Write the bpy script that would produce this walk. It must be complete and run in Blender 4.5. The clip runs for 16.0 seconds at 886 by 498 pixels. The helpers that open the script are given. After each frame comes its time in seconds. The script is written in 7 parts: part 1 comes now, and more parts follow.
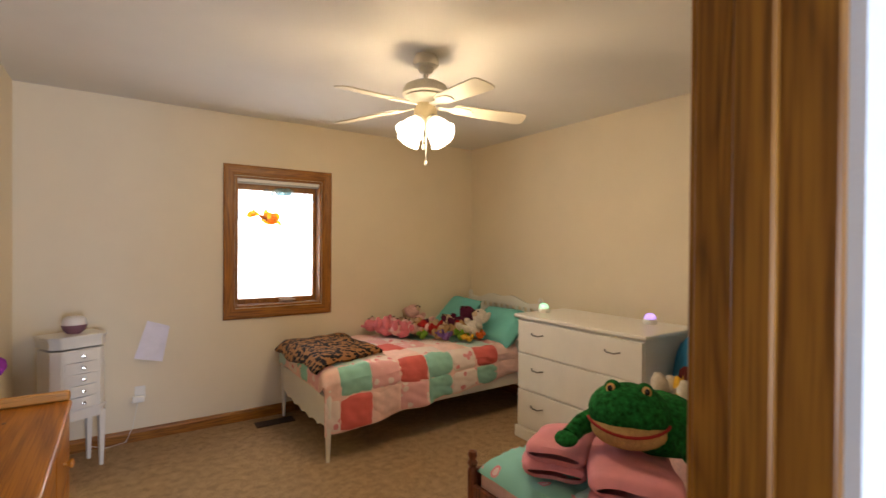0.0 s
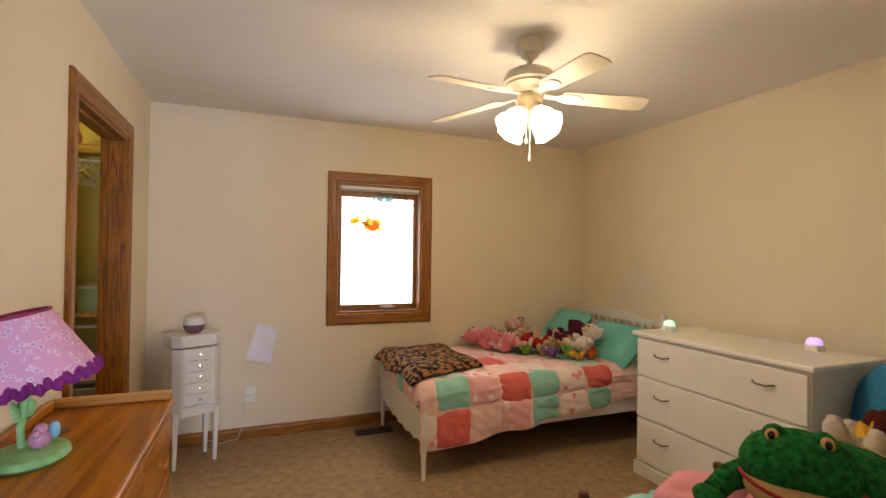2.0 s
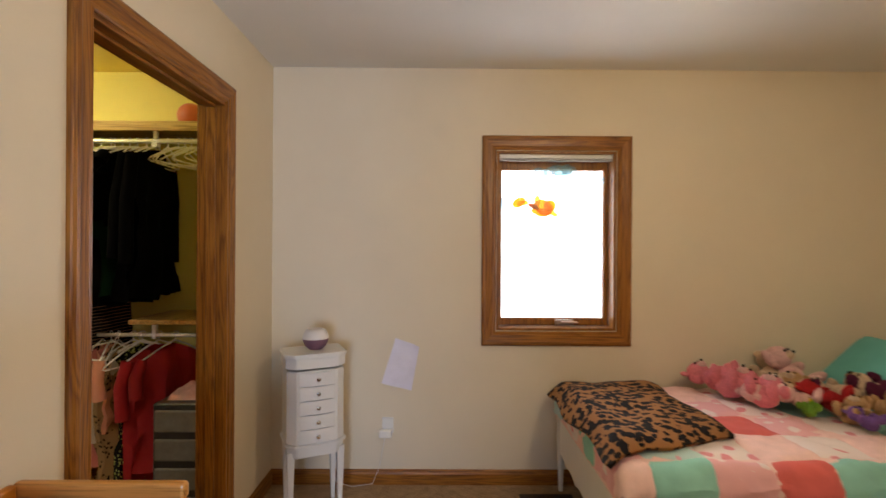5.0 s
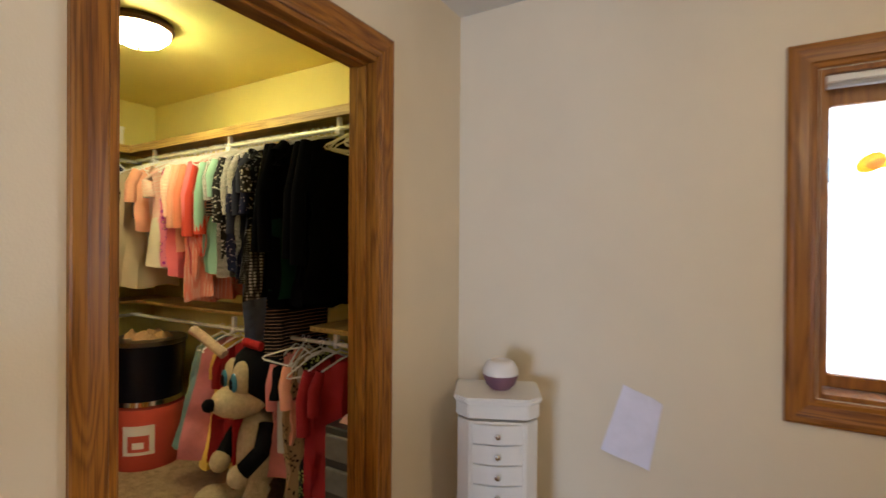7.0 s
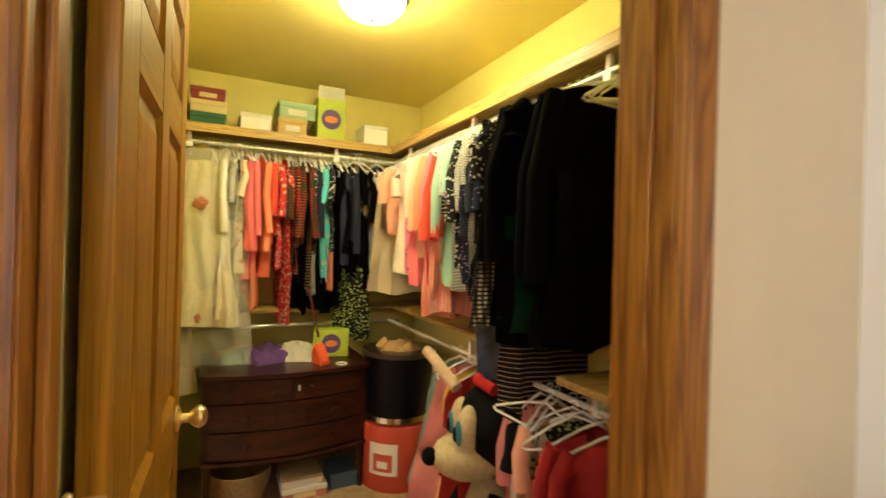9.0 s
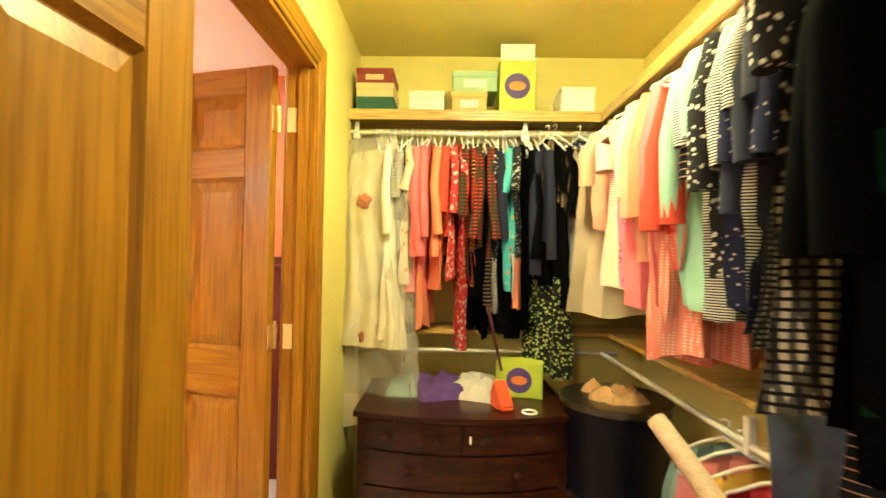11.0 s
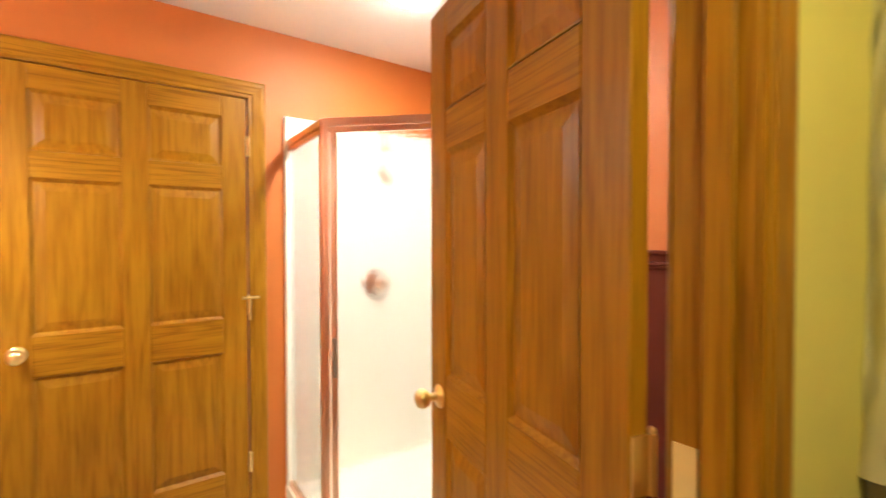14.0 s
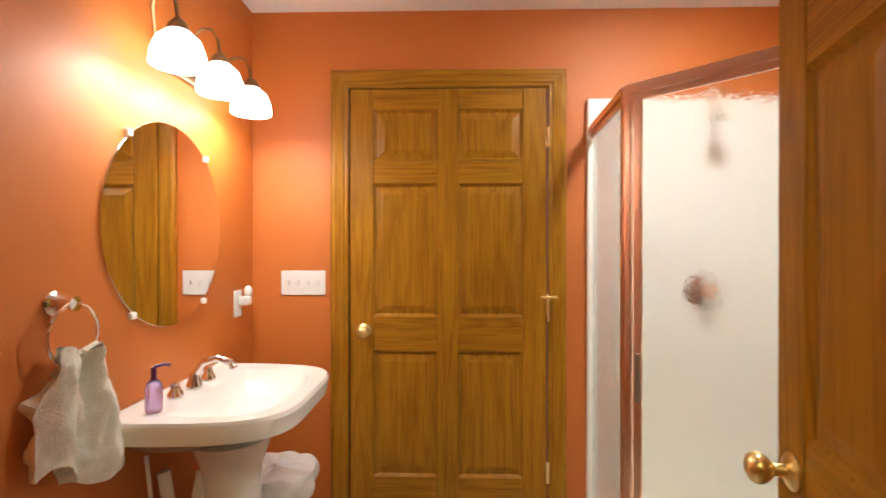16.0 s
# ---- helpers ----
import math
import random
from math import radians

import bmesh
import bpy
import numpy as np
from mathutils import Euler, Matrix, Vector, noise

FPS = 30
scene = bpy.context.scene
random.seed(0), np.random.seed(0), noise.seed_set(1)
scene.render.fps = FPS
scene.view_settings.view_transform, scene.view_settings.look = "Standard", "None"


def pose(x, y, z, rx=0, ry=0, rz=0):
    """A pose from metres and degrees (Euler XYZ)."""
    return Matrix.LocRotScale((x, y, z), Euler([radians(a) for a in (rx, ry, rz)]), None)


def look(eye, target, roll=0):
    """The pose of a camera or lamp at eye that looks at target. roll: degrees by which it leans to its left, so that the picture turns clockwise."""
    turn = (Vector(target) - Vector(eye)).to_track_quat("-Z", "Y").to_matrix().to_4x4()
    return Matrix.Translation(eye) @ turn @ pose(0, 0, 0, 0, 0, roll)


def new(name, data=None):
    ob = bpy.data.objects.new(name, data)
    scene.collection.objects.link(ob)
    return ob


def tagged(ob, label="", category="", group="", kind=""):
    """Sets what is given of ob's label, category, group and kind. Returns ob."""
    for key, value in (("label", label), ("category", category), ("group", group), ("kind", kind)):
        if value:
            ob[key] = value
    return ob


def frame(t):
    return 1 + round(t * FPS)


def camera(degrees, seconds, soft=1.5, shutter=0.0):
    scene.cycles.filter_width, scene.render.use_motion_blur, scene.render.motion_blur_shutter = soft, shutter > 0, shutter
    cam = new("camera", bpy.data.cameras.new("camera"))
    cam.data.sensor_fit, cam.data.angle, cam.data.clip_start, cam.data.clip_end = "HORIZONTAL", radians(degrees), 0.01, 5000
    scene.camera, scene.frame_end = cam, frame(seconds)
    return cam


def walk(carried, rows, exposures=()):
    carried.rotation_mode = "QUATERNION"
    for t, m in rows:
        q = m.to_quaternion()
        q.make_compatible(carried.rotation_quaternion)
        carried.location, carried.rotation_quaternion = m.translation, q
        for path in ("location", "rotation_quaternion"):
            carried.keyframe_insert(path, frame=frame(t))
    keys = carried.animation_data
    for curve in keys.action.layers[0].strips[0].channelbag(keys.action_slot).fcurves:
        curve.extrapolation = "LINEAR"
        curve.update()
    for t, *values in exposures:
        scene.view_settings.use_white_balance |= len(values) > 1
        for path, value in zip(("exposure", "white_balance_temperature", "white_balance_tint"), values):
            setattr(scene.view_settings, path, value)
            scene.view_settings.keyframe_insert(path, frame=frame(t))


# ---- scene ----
cam = camera(86.6, 16.0, 1.5, 0.5)
PATH = [
    (0, (-0.193, 0.944, 1.426), (0.938, 2.594, 1.411), 0.4),
    (0.5, (-0.124, 1.014, 1.413), (0.862, 2.754, 1.407), 0.6),
    (1, (-0.087, 1.058, 1.403), (0.78, 2.86, 1.414), 0.6),
    (1.5, (-0.073, 1.09, 1.4), (0.721, 2.925, 1.422), 0.6),
    (2, (-0.052, 1.14, 1.399), (0.685, 2.999, 1.424), 0.7),
    (2.5, (-0.021, 1.241, 1.404), (0.659, 3.122, 1.425), 0.9),
    (3, (-0.008, 1.394, 1.4), (0.626, 3.291, 1.418), 0.8),
    (5.3, (0.237, 2.327, 1.39), (0.131, 4.324, 1.385), 0.2),
    (5.5, (0.23, 2.41, 1.399), (0.047, 4.402, 1.386), 0.1),
    (6, (0.238, 2.584, 1.404), (-0.182, 4.539, 1.384), -0.0),
    (6.5, (0.317, 2.817, 1.404), (-0.429, 4.673, 1.393), 0.0),
    (7, (0.279, 3.047, 1.394), (-0.731, 4.773, 1.384), 0.4),
    (7.5, (0.192, 3.262, 1.393), (-1.052, 4.828, 1.385), 0.8),
    (8, (0.072, 3.46, 1.404), (-1.384, 4.831, 1.387), 1.1),
    (8.5, (-0.069, 3.588, 1.418), (-1.712, 4.729, 1.402), 1.3),
    (9, (-0.241, 3.68, 1.403), (-2.033, 4.568, 1.4), 1.6),
    (11.3, (-1.095, 4.044, 1.354), (-3.09, 3.909, 1.393), 0.5),
    (11.5, (-1.193, 4.028, 1.359), (-3.182, 3.823, 1.399), 0.2),
    (12, (-1.392, 4.015, 1.371), (-3.341, 3.566, 1.41), -0.0),
    (12.5, (-1.575, 3.99, 1.4), (-3.442, 3.274, 1.392), -0.0),
    (13, (-1.75, 3.949, 1.407), (-3.461, 2.915, 1.362), -0.3),
    (13.5, (-1.916, 3.856, 1.393), (-3.403, 2.518, 1.346), -0.4),
    (14, (-2.006, 3.759, 1.39), (-3.216, 2.167, 1.349), -0.1),
    (14.5, (-2.066, 3.684, 1.384), (-2.965, 1.898, 1.355), -0.0),
    (15, (-2.14, 3.632, 1.384), (-2.673, 1.704, 1.368), -0.1),
    (15.5, (-2.19, 3.581, 1.37), (-2.386, 1.591, 1.359), -0.0),
    (16, (-2.213, 3.527, 1.335), (-2.165, 1.528, 1.328), -0.0),
]
EXPOSURES = [(0, 0.05, 6600, 15), (3.0, 0.08, 6600, 15), (6.0, 0.05, 5950, 13), (7.0, 0.1, 5850, 12), (8.0, 0.4, 5950, 11), (9.0, 0.85, 6150, 9), (11.5, 1.62, 5900, 5), (12.5, 1.45, 5850, 5),
             (13.5, 0.9, 6200, 5), (14.0, 0.6, 6150, 6), (15.0, 0.18, 6050, 6), (16.0, -0.18, 5900, 8)]
walk(cam, [(t, look(eye, target, roll)) for t, eye, target, roll in PATH], EXPOSURES)
BULB_W = 6.3
WINDOW_W, HALL_W, FAN_L, CLOSET_L, VANITY_L, BATHCEIL_L = 10, 100, 5.5, 76, 28, 185

# ---- world and light ----
world = bpy.data.worlds.new("world")
scene.world = world
world.use_nodes = True
wn = world.node_tree
sky = wn.nodes.new("ShaderNodeTexSky")
sky.sky_type = "NISHITA"
sky.sun_disc = False
sky.sun_elevation = radians(48)
sky.sun_rotation = radians(170)
wn.links.new(sky.outputs[0], wn.nodes["Background"].inputs[0])
wn.nodes["Background"].inputs[1].default_value = 0.11
sun = bpy.data.lights.new("sun", "SUN")
sun.energy = 3.0
sun.angle = radians(0.6)
sun.color = (1.0, 0.95, 0.87)
sun_ob = new("sun", sun)
sun_ob.matrix_world = look((0, -8, 9), (0, 0, 0))


def window_lamp(name, m, w, h, watts, color):
    lamp = bpy.data.lights.new(name, "AREA")
    lamp.shape, lamp.size, lamp.size_y = "RECTANGLE", w, h
    lamp.energy, lamp.color = watts, color
    ob = new(name, lamp)
    ob.matrix_world = m
    return ob


window_lamp("bedroom_window_daylight", look((0.92, 5.135, 1.43), (0.92, 3.0, 1.43)), 0.7, 1.04, WINDOW_W, (0.93, 0.97, 1.0))
window_lamp("hall_window_daylight", look((0.22, -1.55, 1.05), (0.1, 1.0, 1.05)), 0.9, 1.3, HALL_W, (0.56, 0.73, 1.0))


# ---- materials ----
def node(nt, kind, **inputs):
    n = nt.nodes.new(kind)
    for k, v in inputs.items():
        n.inputs[k.replace("_", " ")].default_value = v
    return n


def base_mat(name, rough=0.6, metal=0.0):
    m = bpy.data.materials.new(name)
    m.use_nodes = True
    nt = m.node_tree
    b = nt.nodes["Principled BSDF"]
    b.inputs["Roughness"].default_value = rough
    b.inputs["Metallic"].default_value = metal
    tc = nt.nodes.new("ShaderNodeTexCoord")
    return m, nt, b, tc


def rgba(c):
    return (c[0], c[1], c[2], 1.0)


def shade(c, f):
    return tuple(min(1.0, v * f) for v in c)


def ramp(nt, fac, stops, constant=False):
    r = nt.nodes.new("ShaderNodeValToRGB")
    e = r.color_ramp.elements
    while len(e) < len(stops):
        e.new(0.5)
    for el, (p, c) in zip(e, stops):
        el.position, el.color = p, rgba(c)
    if constant:
        r.color_ramp.interpolation = "CONSTANT"
    nt.links.new(fac, r.inputs[0])
    return r.outputs[0]


def bump(nt, b, height, strength, dist=0.01):
    n = nt.nodes.new("ShaderNodeBump")
    n.inputs["Strength"].default_value = strength
    n.inputs["Distance"].default_value = dist
    nt.links.new(height, n.inputs["Height"])
    nt.links.new(n.outputs[0], b.inputs["Normal"])


def mapping(nt, tc, scale, rot=(0, 0, 0)):
    mp = nt.nodes.new("ShaderNodeMapping")
    mp.inputs["Scale"].default_value = scale
    mp.inputs["Rotation"].default_value = rot
    nt.links.new(tc.outputs["Object"], mp.inputs[0])
    return mp.outputs[0]


def plain(name, col, rough=0.6, metal=0.0, var=0.08, scale=5.0, bscale=80.0, bstr=0.15, spec=0.5, fine=0.0):
    """Paint, plastic, cloth or metal with stains at one scale and fine relief at another."""
    m, nt, b, tc = base_mat(name, rough, metal)
    n = node(nt, "ShaderNodeTexNoise", Scale=scale, Detail=5.0, Roughness=0.6)
    nt.links.new(tc.outputs["Object"], n.inputs["Vector"])
    c = ramp(nt, n.outputs["Fac"], [(0.3, shade(col, 1 - var)), (0.7, shade(col, 1 + var))])
    n2 = node(nt, "ShaderNodeTexNoise", Scale=bscale, Detail=3.0)
    nt.links.new(tc.outputs["Object"], n2.inputs["Vector"])
    if fine:
        mx = nt.nodes.new("ShaderNodeMix")
        mx.data_type, mx.blend_type = "RGBA", "MULTIPLY"
        mx.inputs["Factor"].default_value = 1.0
        nt.links.new(c, mx.inputs["A"])
        nt.links.new(ramp(nt, n2.outputs["Fac"], [(0.3, (1 - fine,) * 3), (0.7, (1, 1, 1))]), mx.inputs["B"])
        c = mx.outputs["Result"]
    nt.links.new(c, b.inputs["Base Color"])
    b.inputs["Specular IOR Level"].default_value = spec
    if bstr:
        bump(nt, b, n2.outputs["Fac"], bstr, 0.004)
    return m


def wood(name, c1, c2, axis=2, rough=0.38, ring=9.0, coat=0.08, grain=0.5, spec=0.35, knots=0.0, pore=0.7):
    """Stained wood with cathedral grain along one axis and fine pores."""
    m, nt, b, tc = base_mat(name, rough)
    s = [1.0, 1.0, 1.0]
    s[axis] = 0.09
    info = nt.nodes.new("ShaderNodeObjectInfo")
    add = nt.nodes.new("ShaderNodeVectorMath")
    add.operation = "ADD"
    comb = nt.nodes.new("ShaderNodeMath")
    comb.operation = "MULTIPLY"
    comb.inputs[1].default_value = 13.0
    nt.links.new(info.outputs["Random"], comb.inputs[0])
    nt.links.new(tc.outputs["Object"], add.inputs[0])
    nt.links.new(comb.outputs[0], add.inputs[1])
    mp = nt.nodes.new("ShaderNodeMapping")
    mp.inputs["Scale"].default_value = s
    nt.links.new(add.outputs[0], mp.inputs[0])
    n = node(nt, "ShaderNodeTexNoise", Scale=ring, Detail=2.0, Roughness=0.45, Distortion=0.6)
    nt.links.new(mp.outputs[0], n.inputs["Vector"])
    wv = nt.nodes.new("ShaderNodeMath")
    wv.operation = "MULTIPLY"
    wv.inputs[1].default_value = 16.0
    nt.links.new(n.outputs["Fac"], wv.inputs[0])
    fr = nt.nodes.new("ShaderNodeMath")
    fr.operation = "PINGPONG"
    fr.inputs[1].default_value = 1.0
    nt.links.new(wv.outputs[0], fr.inputs[0])
    s2 = [1.0, 1.0, 1.0]
    s2[axis] = 0.03
    mp2 = nt.nodes.new("ShaderNodeMapping")
    mp2.inputs["Scale"].default_value = s2
    nt.links.new(add.outputs[0], mp2.inputs[0])
    p = node(nt, "ShaderNodeTexNoise", Scale=170.0, Detail=3.0)
    nt.links.new(mp2.outputs[0], p.inputs["Vector"])
    mix = nt.nodes.new("ShaderNodeMath")
    mix.operation = "MULTIPLY_ADD"
    mix.inputs[1].default_value = 0.55
    nt.links.new(p.outputs["Fac"], mix.inputs[0])
    hf = nt.nodes.new("ShaderNodeMath")
    hf.operation = "MULTIPLY"
    hf.inputs[1].default_value = grain
    nt.links.new(fr.outputs[0], hf.inputs[0])
    nt.links.new(hf.outputs[0], mix.inputs[2])
    tone = ramp(nt, mix.outputs[0], [(0.27 * grain + 0.08, c1), (0.275 + grain * 0.85, c2)])
    if knots:
        sk = [1.0, 1.0, 1.0]
        sk[axis] = 0.45
        mp3 = nt.nodes.new("ShaderNodeMapping")
        mp3.inputs["Scale"].default_value = sk
        nt.links.new(add.outputs[0], mp3.inputs[0])
        vk = node(nt, "ShaderNodeTexVoronoi", Scale=knots)
        nt.links.new(mp3.outputs[0], vk.inputs["Vector"])
        mk = nt.nodes.new("ShaderNodeMix")
        mk.data_type = "RGBA"
        nt.links.new(ramp(nt, vk.outputs["Distance"], [(0.07, (0.9,) * 3), (0.15, (0.0,) * 3)]), mk.inputs["Factor"])
        nt.links.new(tone, mk.inputs["A"])
        mk.inputs["B"].default_value = rgba((0.12, 0.025, 0.004))
        tone = mk.outputs["Result"]
    pores = nt.nodes.new("ShaderNodeMix")
    pores.data_type, pores.blend_type = "RGBA", "MULTIPLY"
    pores.inputs["Factor"].default_value = pore
    nt.links.new(tone, pores.inputs["A"])
    nt.links.new(ramp(nt, p.outputs["Fac"], [(0.36, (0.32, 0.26, 0.2)), (0.5, (1, 1, 1))]), pores.inputs["B"])
    nt.links.new(pores.outputs["Result"], b.inputs["Base Color"])
    b.inputs["Specular IOR Level"].default_value = spec
    b.inputs["Coat Weight"].default_value = coat
    b.inputs["Coat Roughness"].default_value = 0.25
    bump(nt, b, p.outputs["Fac"], 0.12, 0.003)
    return m


def glow(name, col, strength, base=(0.9, 0.9, 0.88)):
    m, nt, b, tc = base_mat(name, 0.35)
    b.inputs["Base Color"].default_value = rgba(base)
    b.inputs["Emission Color"].default_value = rgba(col)
    b.inputs["Emission Strength"].default_value = strength
    return m


def glass(name, rough=0.0, col=(1, 1, 1), ior=1.45):
    m, nt, b, tc = base_mat(name, rough)
    b.inputs["Base Color"].default_value = rgba(col)
    b.inputs["Transmission Weight"].default_value = 1.0
    b.inputs["IOR"].default_value = ior
    return m


def gel(name, c):
    m, nt, b, tc = base_mat(name, 0.25)
    b.inputs["Base Color"].default_value = rgba(c)
    b.inputs["Transmission Weight"].default_value = 0.85
    return m


def spots(name, ground, mark, rim=None, scale=22.0, size=0.25, rough=0.85, warp=0.6):
    """Cloth printed with spots, flowers or rosettes."""
    m, nt, b, tc = base_mat(name, rough)
    nz = node(nt, "ShaderNodeTexNoise", Scale=scale * 0.8, Detail=2.0)
    nt.links.new(tc.outputs["Object"], nz.inputs["Vector"])
    mx = nt.nodes.new("ShaderNodeMix")
    mx.data_type = "VECTOR"
    mx.inputs["Factor"].default_value = min(0.04, warp / scale)
    nt.links.new(tc.outputs["Object"], mx.inputs["A"])
    nt.links.new(nz.outputs["Color"], mx.inputs["B"])
    v = node(nt, "ShaderNodeTexVoronoi", Scale=scale)
    nt.links.new(mx.outputs["Result"], v.inputs["Vector"])
    stops = [(0.0, rim or mark), (size * 0.6, mark), (size, ground)] if rim else [(0.0, mark), (size, ground)]
    b.inputs["Specular IOR Level"].default_value = 0.15
    nt.links.new(ramp(nt, v.outputs["Distance"], stops, True), b.inputs["Base Color"])
    bump(nt, b, nz.outputs["Fac"], 0.3, 0.006)
    return m


def stripes(name, c1, c2, axis=2, scale=40.0, cut=0.5, rough=0.85, cross=None):
    """Striped cloth; with cross, a plaid."""
    m, nt, b, tc = base_mat(name, rough)
    w = node(nt, "ShaderNodeTexWave", Scale=scale / 3.14, Distortion=0.6, Detail=1.0)
    w.bands_direction = "XYZ"[axis]
    nt.links.new(tc.outputs["Object"], w.inputs["Vector"])
    c = ramp(nt, w.outputs["Fac"], [(0.0, c1), (cut, c2)], True)
    if cross:
        for ax in (0, 1):
            w2 = node(nt, "ShaderNodeTexWave", Scale=scale / 4.5, Distortion=0.6, Detail=1.0)
            w2.bands_direction = "XYZ"[ax]
            nt.links.new(tc.outputs["Object"], w2.inputs["Vector"])
            mx = nt.nodes.new("ShaderNodeMix")
            mx.data_type = "RGBA"
            nt.links.new(ramp(nt, w2.outputs["Fac"], [(0.0, (0, 0, 0)), (0.55, (0.85, 0.85, 0.85))], True), mx.inputs["Factor"])
            nt.links.new(c, mx.inputs["A"])
            mx.inputs["B"].default_value = rgba(cross)
            c = mx.outputs["Result"]
    nt.links.new(c, b.inputs["Base Color"])
    b.inputs["Specular IOR Level"].default_value = 0.15
    return m


WALL = plain("cream_wall_paint", (0.77, 0.672, 0.505), 0.75, var=0.03, scale=2.0, bscale=190, bstr=0.12)
CLOSET_WALL = plain("yellow_wall_paint", (0.79, 0.70, 0.215), 0.7, var=0.04, scale=2.0, bscale=190, bstr=0.12)
BATH_WALL = plain("terracotta_wall_paint", (0.53, 0.152, 0.022), 0.55, var=0.05, scale=2.5, bscale=190, bstr=0.12)
HALL_WALL = plain("white_hall_paint", (0.78, 0.78, 0.77), 0.7, var=0.03, scale=2.0, bscale=190)
CEIL = plain("white_ceiling_paint", (0.78, 0.76, 0.72), 0.85, var=0.03, scale=1.6, bscale=120, bstr=0.2)
OAK_Z = wood("oak_upright", (0.165, 0.052, 0.005), (0.345, 0.134, 0.014), 2, ring=13.0, grain=0.38, pore=0.35)
OAK_X = wood("oak_lengthwise", (0.165, 0.052, 0.005), (0.345, 0.134, 0.014), 0, ring=13.0, grain=0.38, pore=0.35)
OAK_Y = wood("oak_crosswise", (0.165, 0.052, 0.005), (0.345, 0.134, 0.014), 1, ring=13.0, grain=0.38, pore=0.35)
DOOR_Z = wood("golden_oak_upright", (0.262, 0.110, 0.004), (0.372, 0.168, 0.007), 2, 0.4, 7.0, 0.1, 0.3, 0.22, pore=0.28)
DOOR_X = wood("golden_oak_lengthwise", (0.262, 0.110, 0.004), (0.372, 0.168, 0.007), 0, 0.4, 7.0, 0.1, 0.3, 0.22, pore=0.28)
PINE_Y = wood("pine_top", (0.27, 0.08, 0.005), (0.47, 0.17, 0.012), 1, 0.35, 4.0, 0.08, spec=0.25, knots=5.0, pore=0.25)
PINE_Z = wood("pine_upright", (0.27, 0.08, 0.005), (0.47, 0.17, 0.012), 2, 0.35, 4.0, 0.08, spec=0.25, knots=5.0, pore=0.25)
DARKWOOD = wood("dark_mahogany", (0.012, 0.003, 0.002), (0.05, 0.011, 0.005), 1, 0.32, 6.0, 0.15)
CHERRY = wood("cherry_wood", (0.09, 0.022, 0.01), (0.2, 0.055, 0.02), 2, 0.3, 6.0, 0.3)
SHELFWOOD = wood("shelf_wood", (0.44, 0.27, 0.06), (0.6, 0.41, 0.12), 1, 0.5, 5.0, 0.1)
CARPET = plain("beige_carpet", (0.54, 0.362, 0.207), 0.95, var=0.24, scale=18.0, bscale=190, bstr=1.0, spec=0.1, fine=0.7)
TILE = plain("bath_floor_vinyl", (0.5, 0.42, 0.32), 0.4, var=0.1)
WHITE = plain("white_furniture_paint", (0.76, 0.73, 0.67), 0.35, var=0.03, scale=6, bscale=60, bstr=0.06)
PLASTIC = plain("white_plastic", (0.82, 0.81, 0.78), 0.3, var=0.02, bstr=0.0)
CERAMIC = plain("white_porcelain", (0.84, 0.83, 0.8), 0.08, var=0.01, bstr=0.0)
BRASS = plain("polished_brass", (0.94, 0.74, 0.34), 0.3, 1.0, var=0.06, bstr=0.02)
CHROME = plain("chrome", (0.8, 0.78, 0.76), 0.1, 1.0, var=0.03, bstr=0.0)
PEWTER = plain("pewter", (0.16, 0.15, 0.13), 0.3, 1.0, var=0.06, bstr=0.05)
COPPER = plain("copper_anodised_frame", (0.9, 0.62, 0.46), 0.28, 1.0, var=0.04, bstr=0.0)
DARK = plain("black_plastic", (0.02, 0.02, 0.022), 0.4, var=0.2)
MIRROR = plain("mirror_silver", (0.92, 0.92, 0.92), 0.01, 1.0, var=0.0, bstr=0.0)
PANE = glass("window_glass")
RAIN = glass("rain_glass", 0.12)
RAIN_NT = RAIN.node_tree
_tc = RAIN_NT.nodes.new("ShaderNodeTexCoord")
_nz = node(RAIN_NT, "ShaderNodeTexNoise", Scale=55.0, Detail=2.0)
RAIN_NT.links.new(_tc.outputs["Object"], _nz.inputs["Vector"])
bump(RAIN_NT, RAIN_NT.nodes["Principled BSDF"], _nz.outputs["Fac"], 0.14, 0.01)


# ---- mesh helpers ----
def mesh_of(name, bm, mat, smooth=False):
    me = bpy.data.meshes.new(name)
    bmesh.ops.recalc_face_normals(bm, faces=bm.faces)
    bm.to_mesh(me)
    bm.free()
    for m in mat if isinstance(mat, (list, tuple)) else [mat]:
        me.materials.append(m)
    if smooth:
        me.polygons.foreach_set("use_smooth", [True] * len(me.polygons))
        me.set_sharp_from_angle(angle=radians(40))
    return me


def part(name, bm, mat, parent=None, label="", smooth=False):
    ob = new(name, mesh_of(name, bm, mat, smooth))
    if parent:
        ob.parent = parent
    return tagged(ob, label)


def thing(name, m, label, category, group="", kind=""):
    ob = new(name)
    ob.empty_display_size = 0.1
    ob.matrix_world = m
    return tagged(ob, label, category, group, kind)


def solo(name, bm, mat, m, label, category, group="", kind="", smooth=False):
    ob = part(name, bm, mat, None, label, smooth)
    ob.matrix_world = m
    return tagged(ob, label, category, group, kind)


def B():
    return bmesh.new()


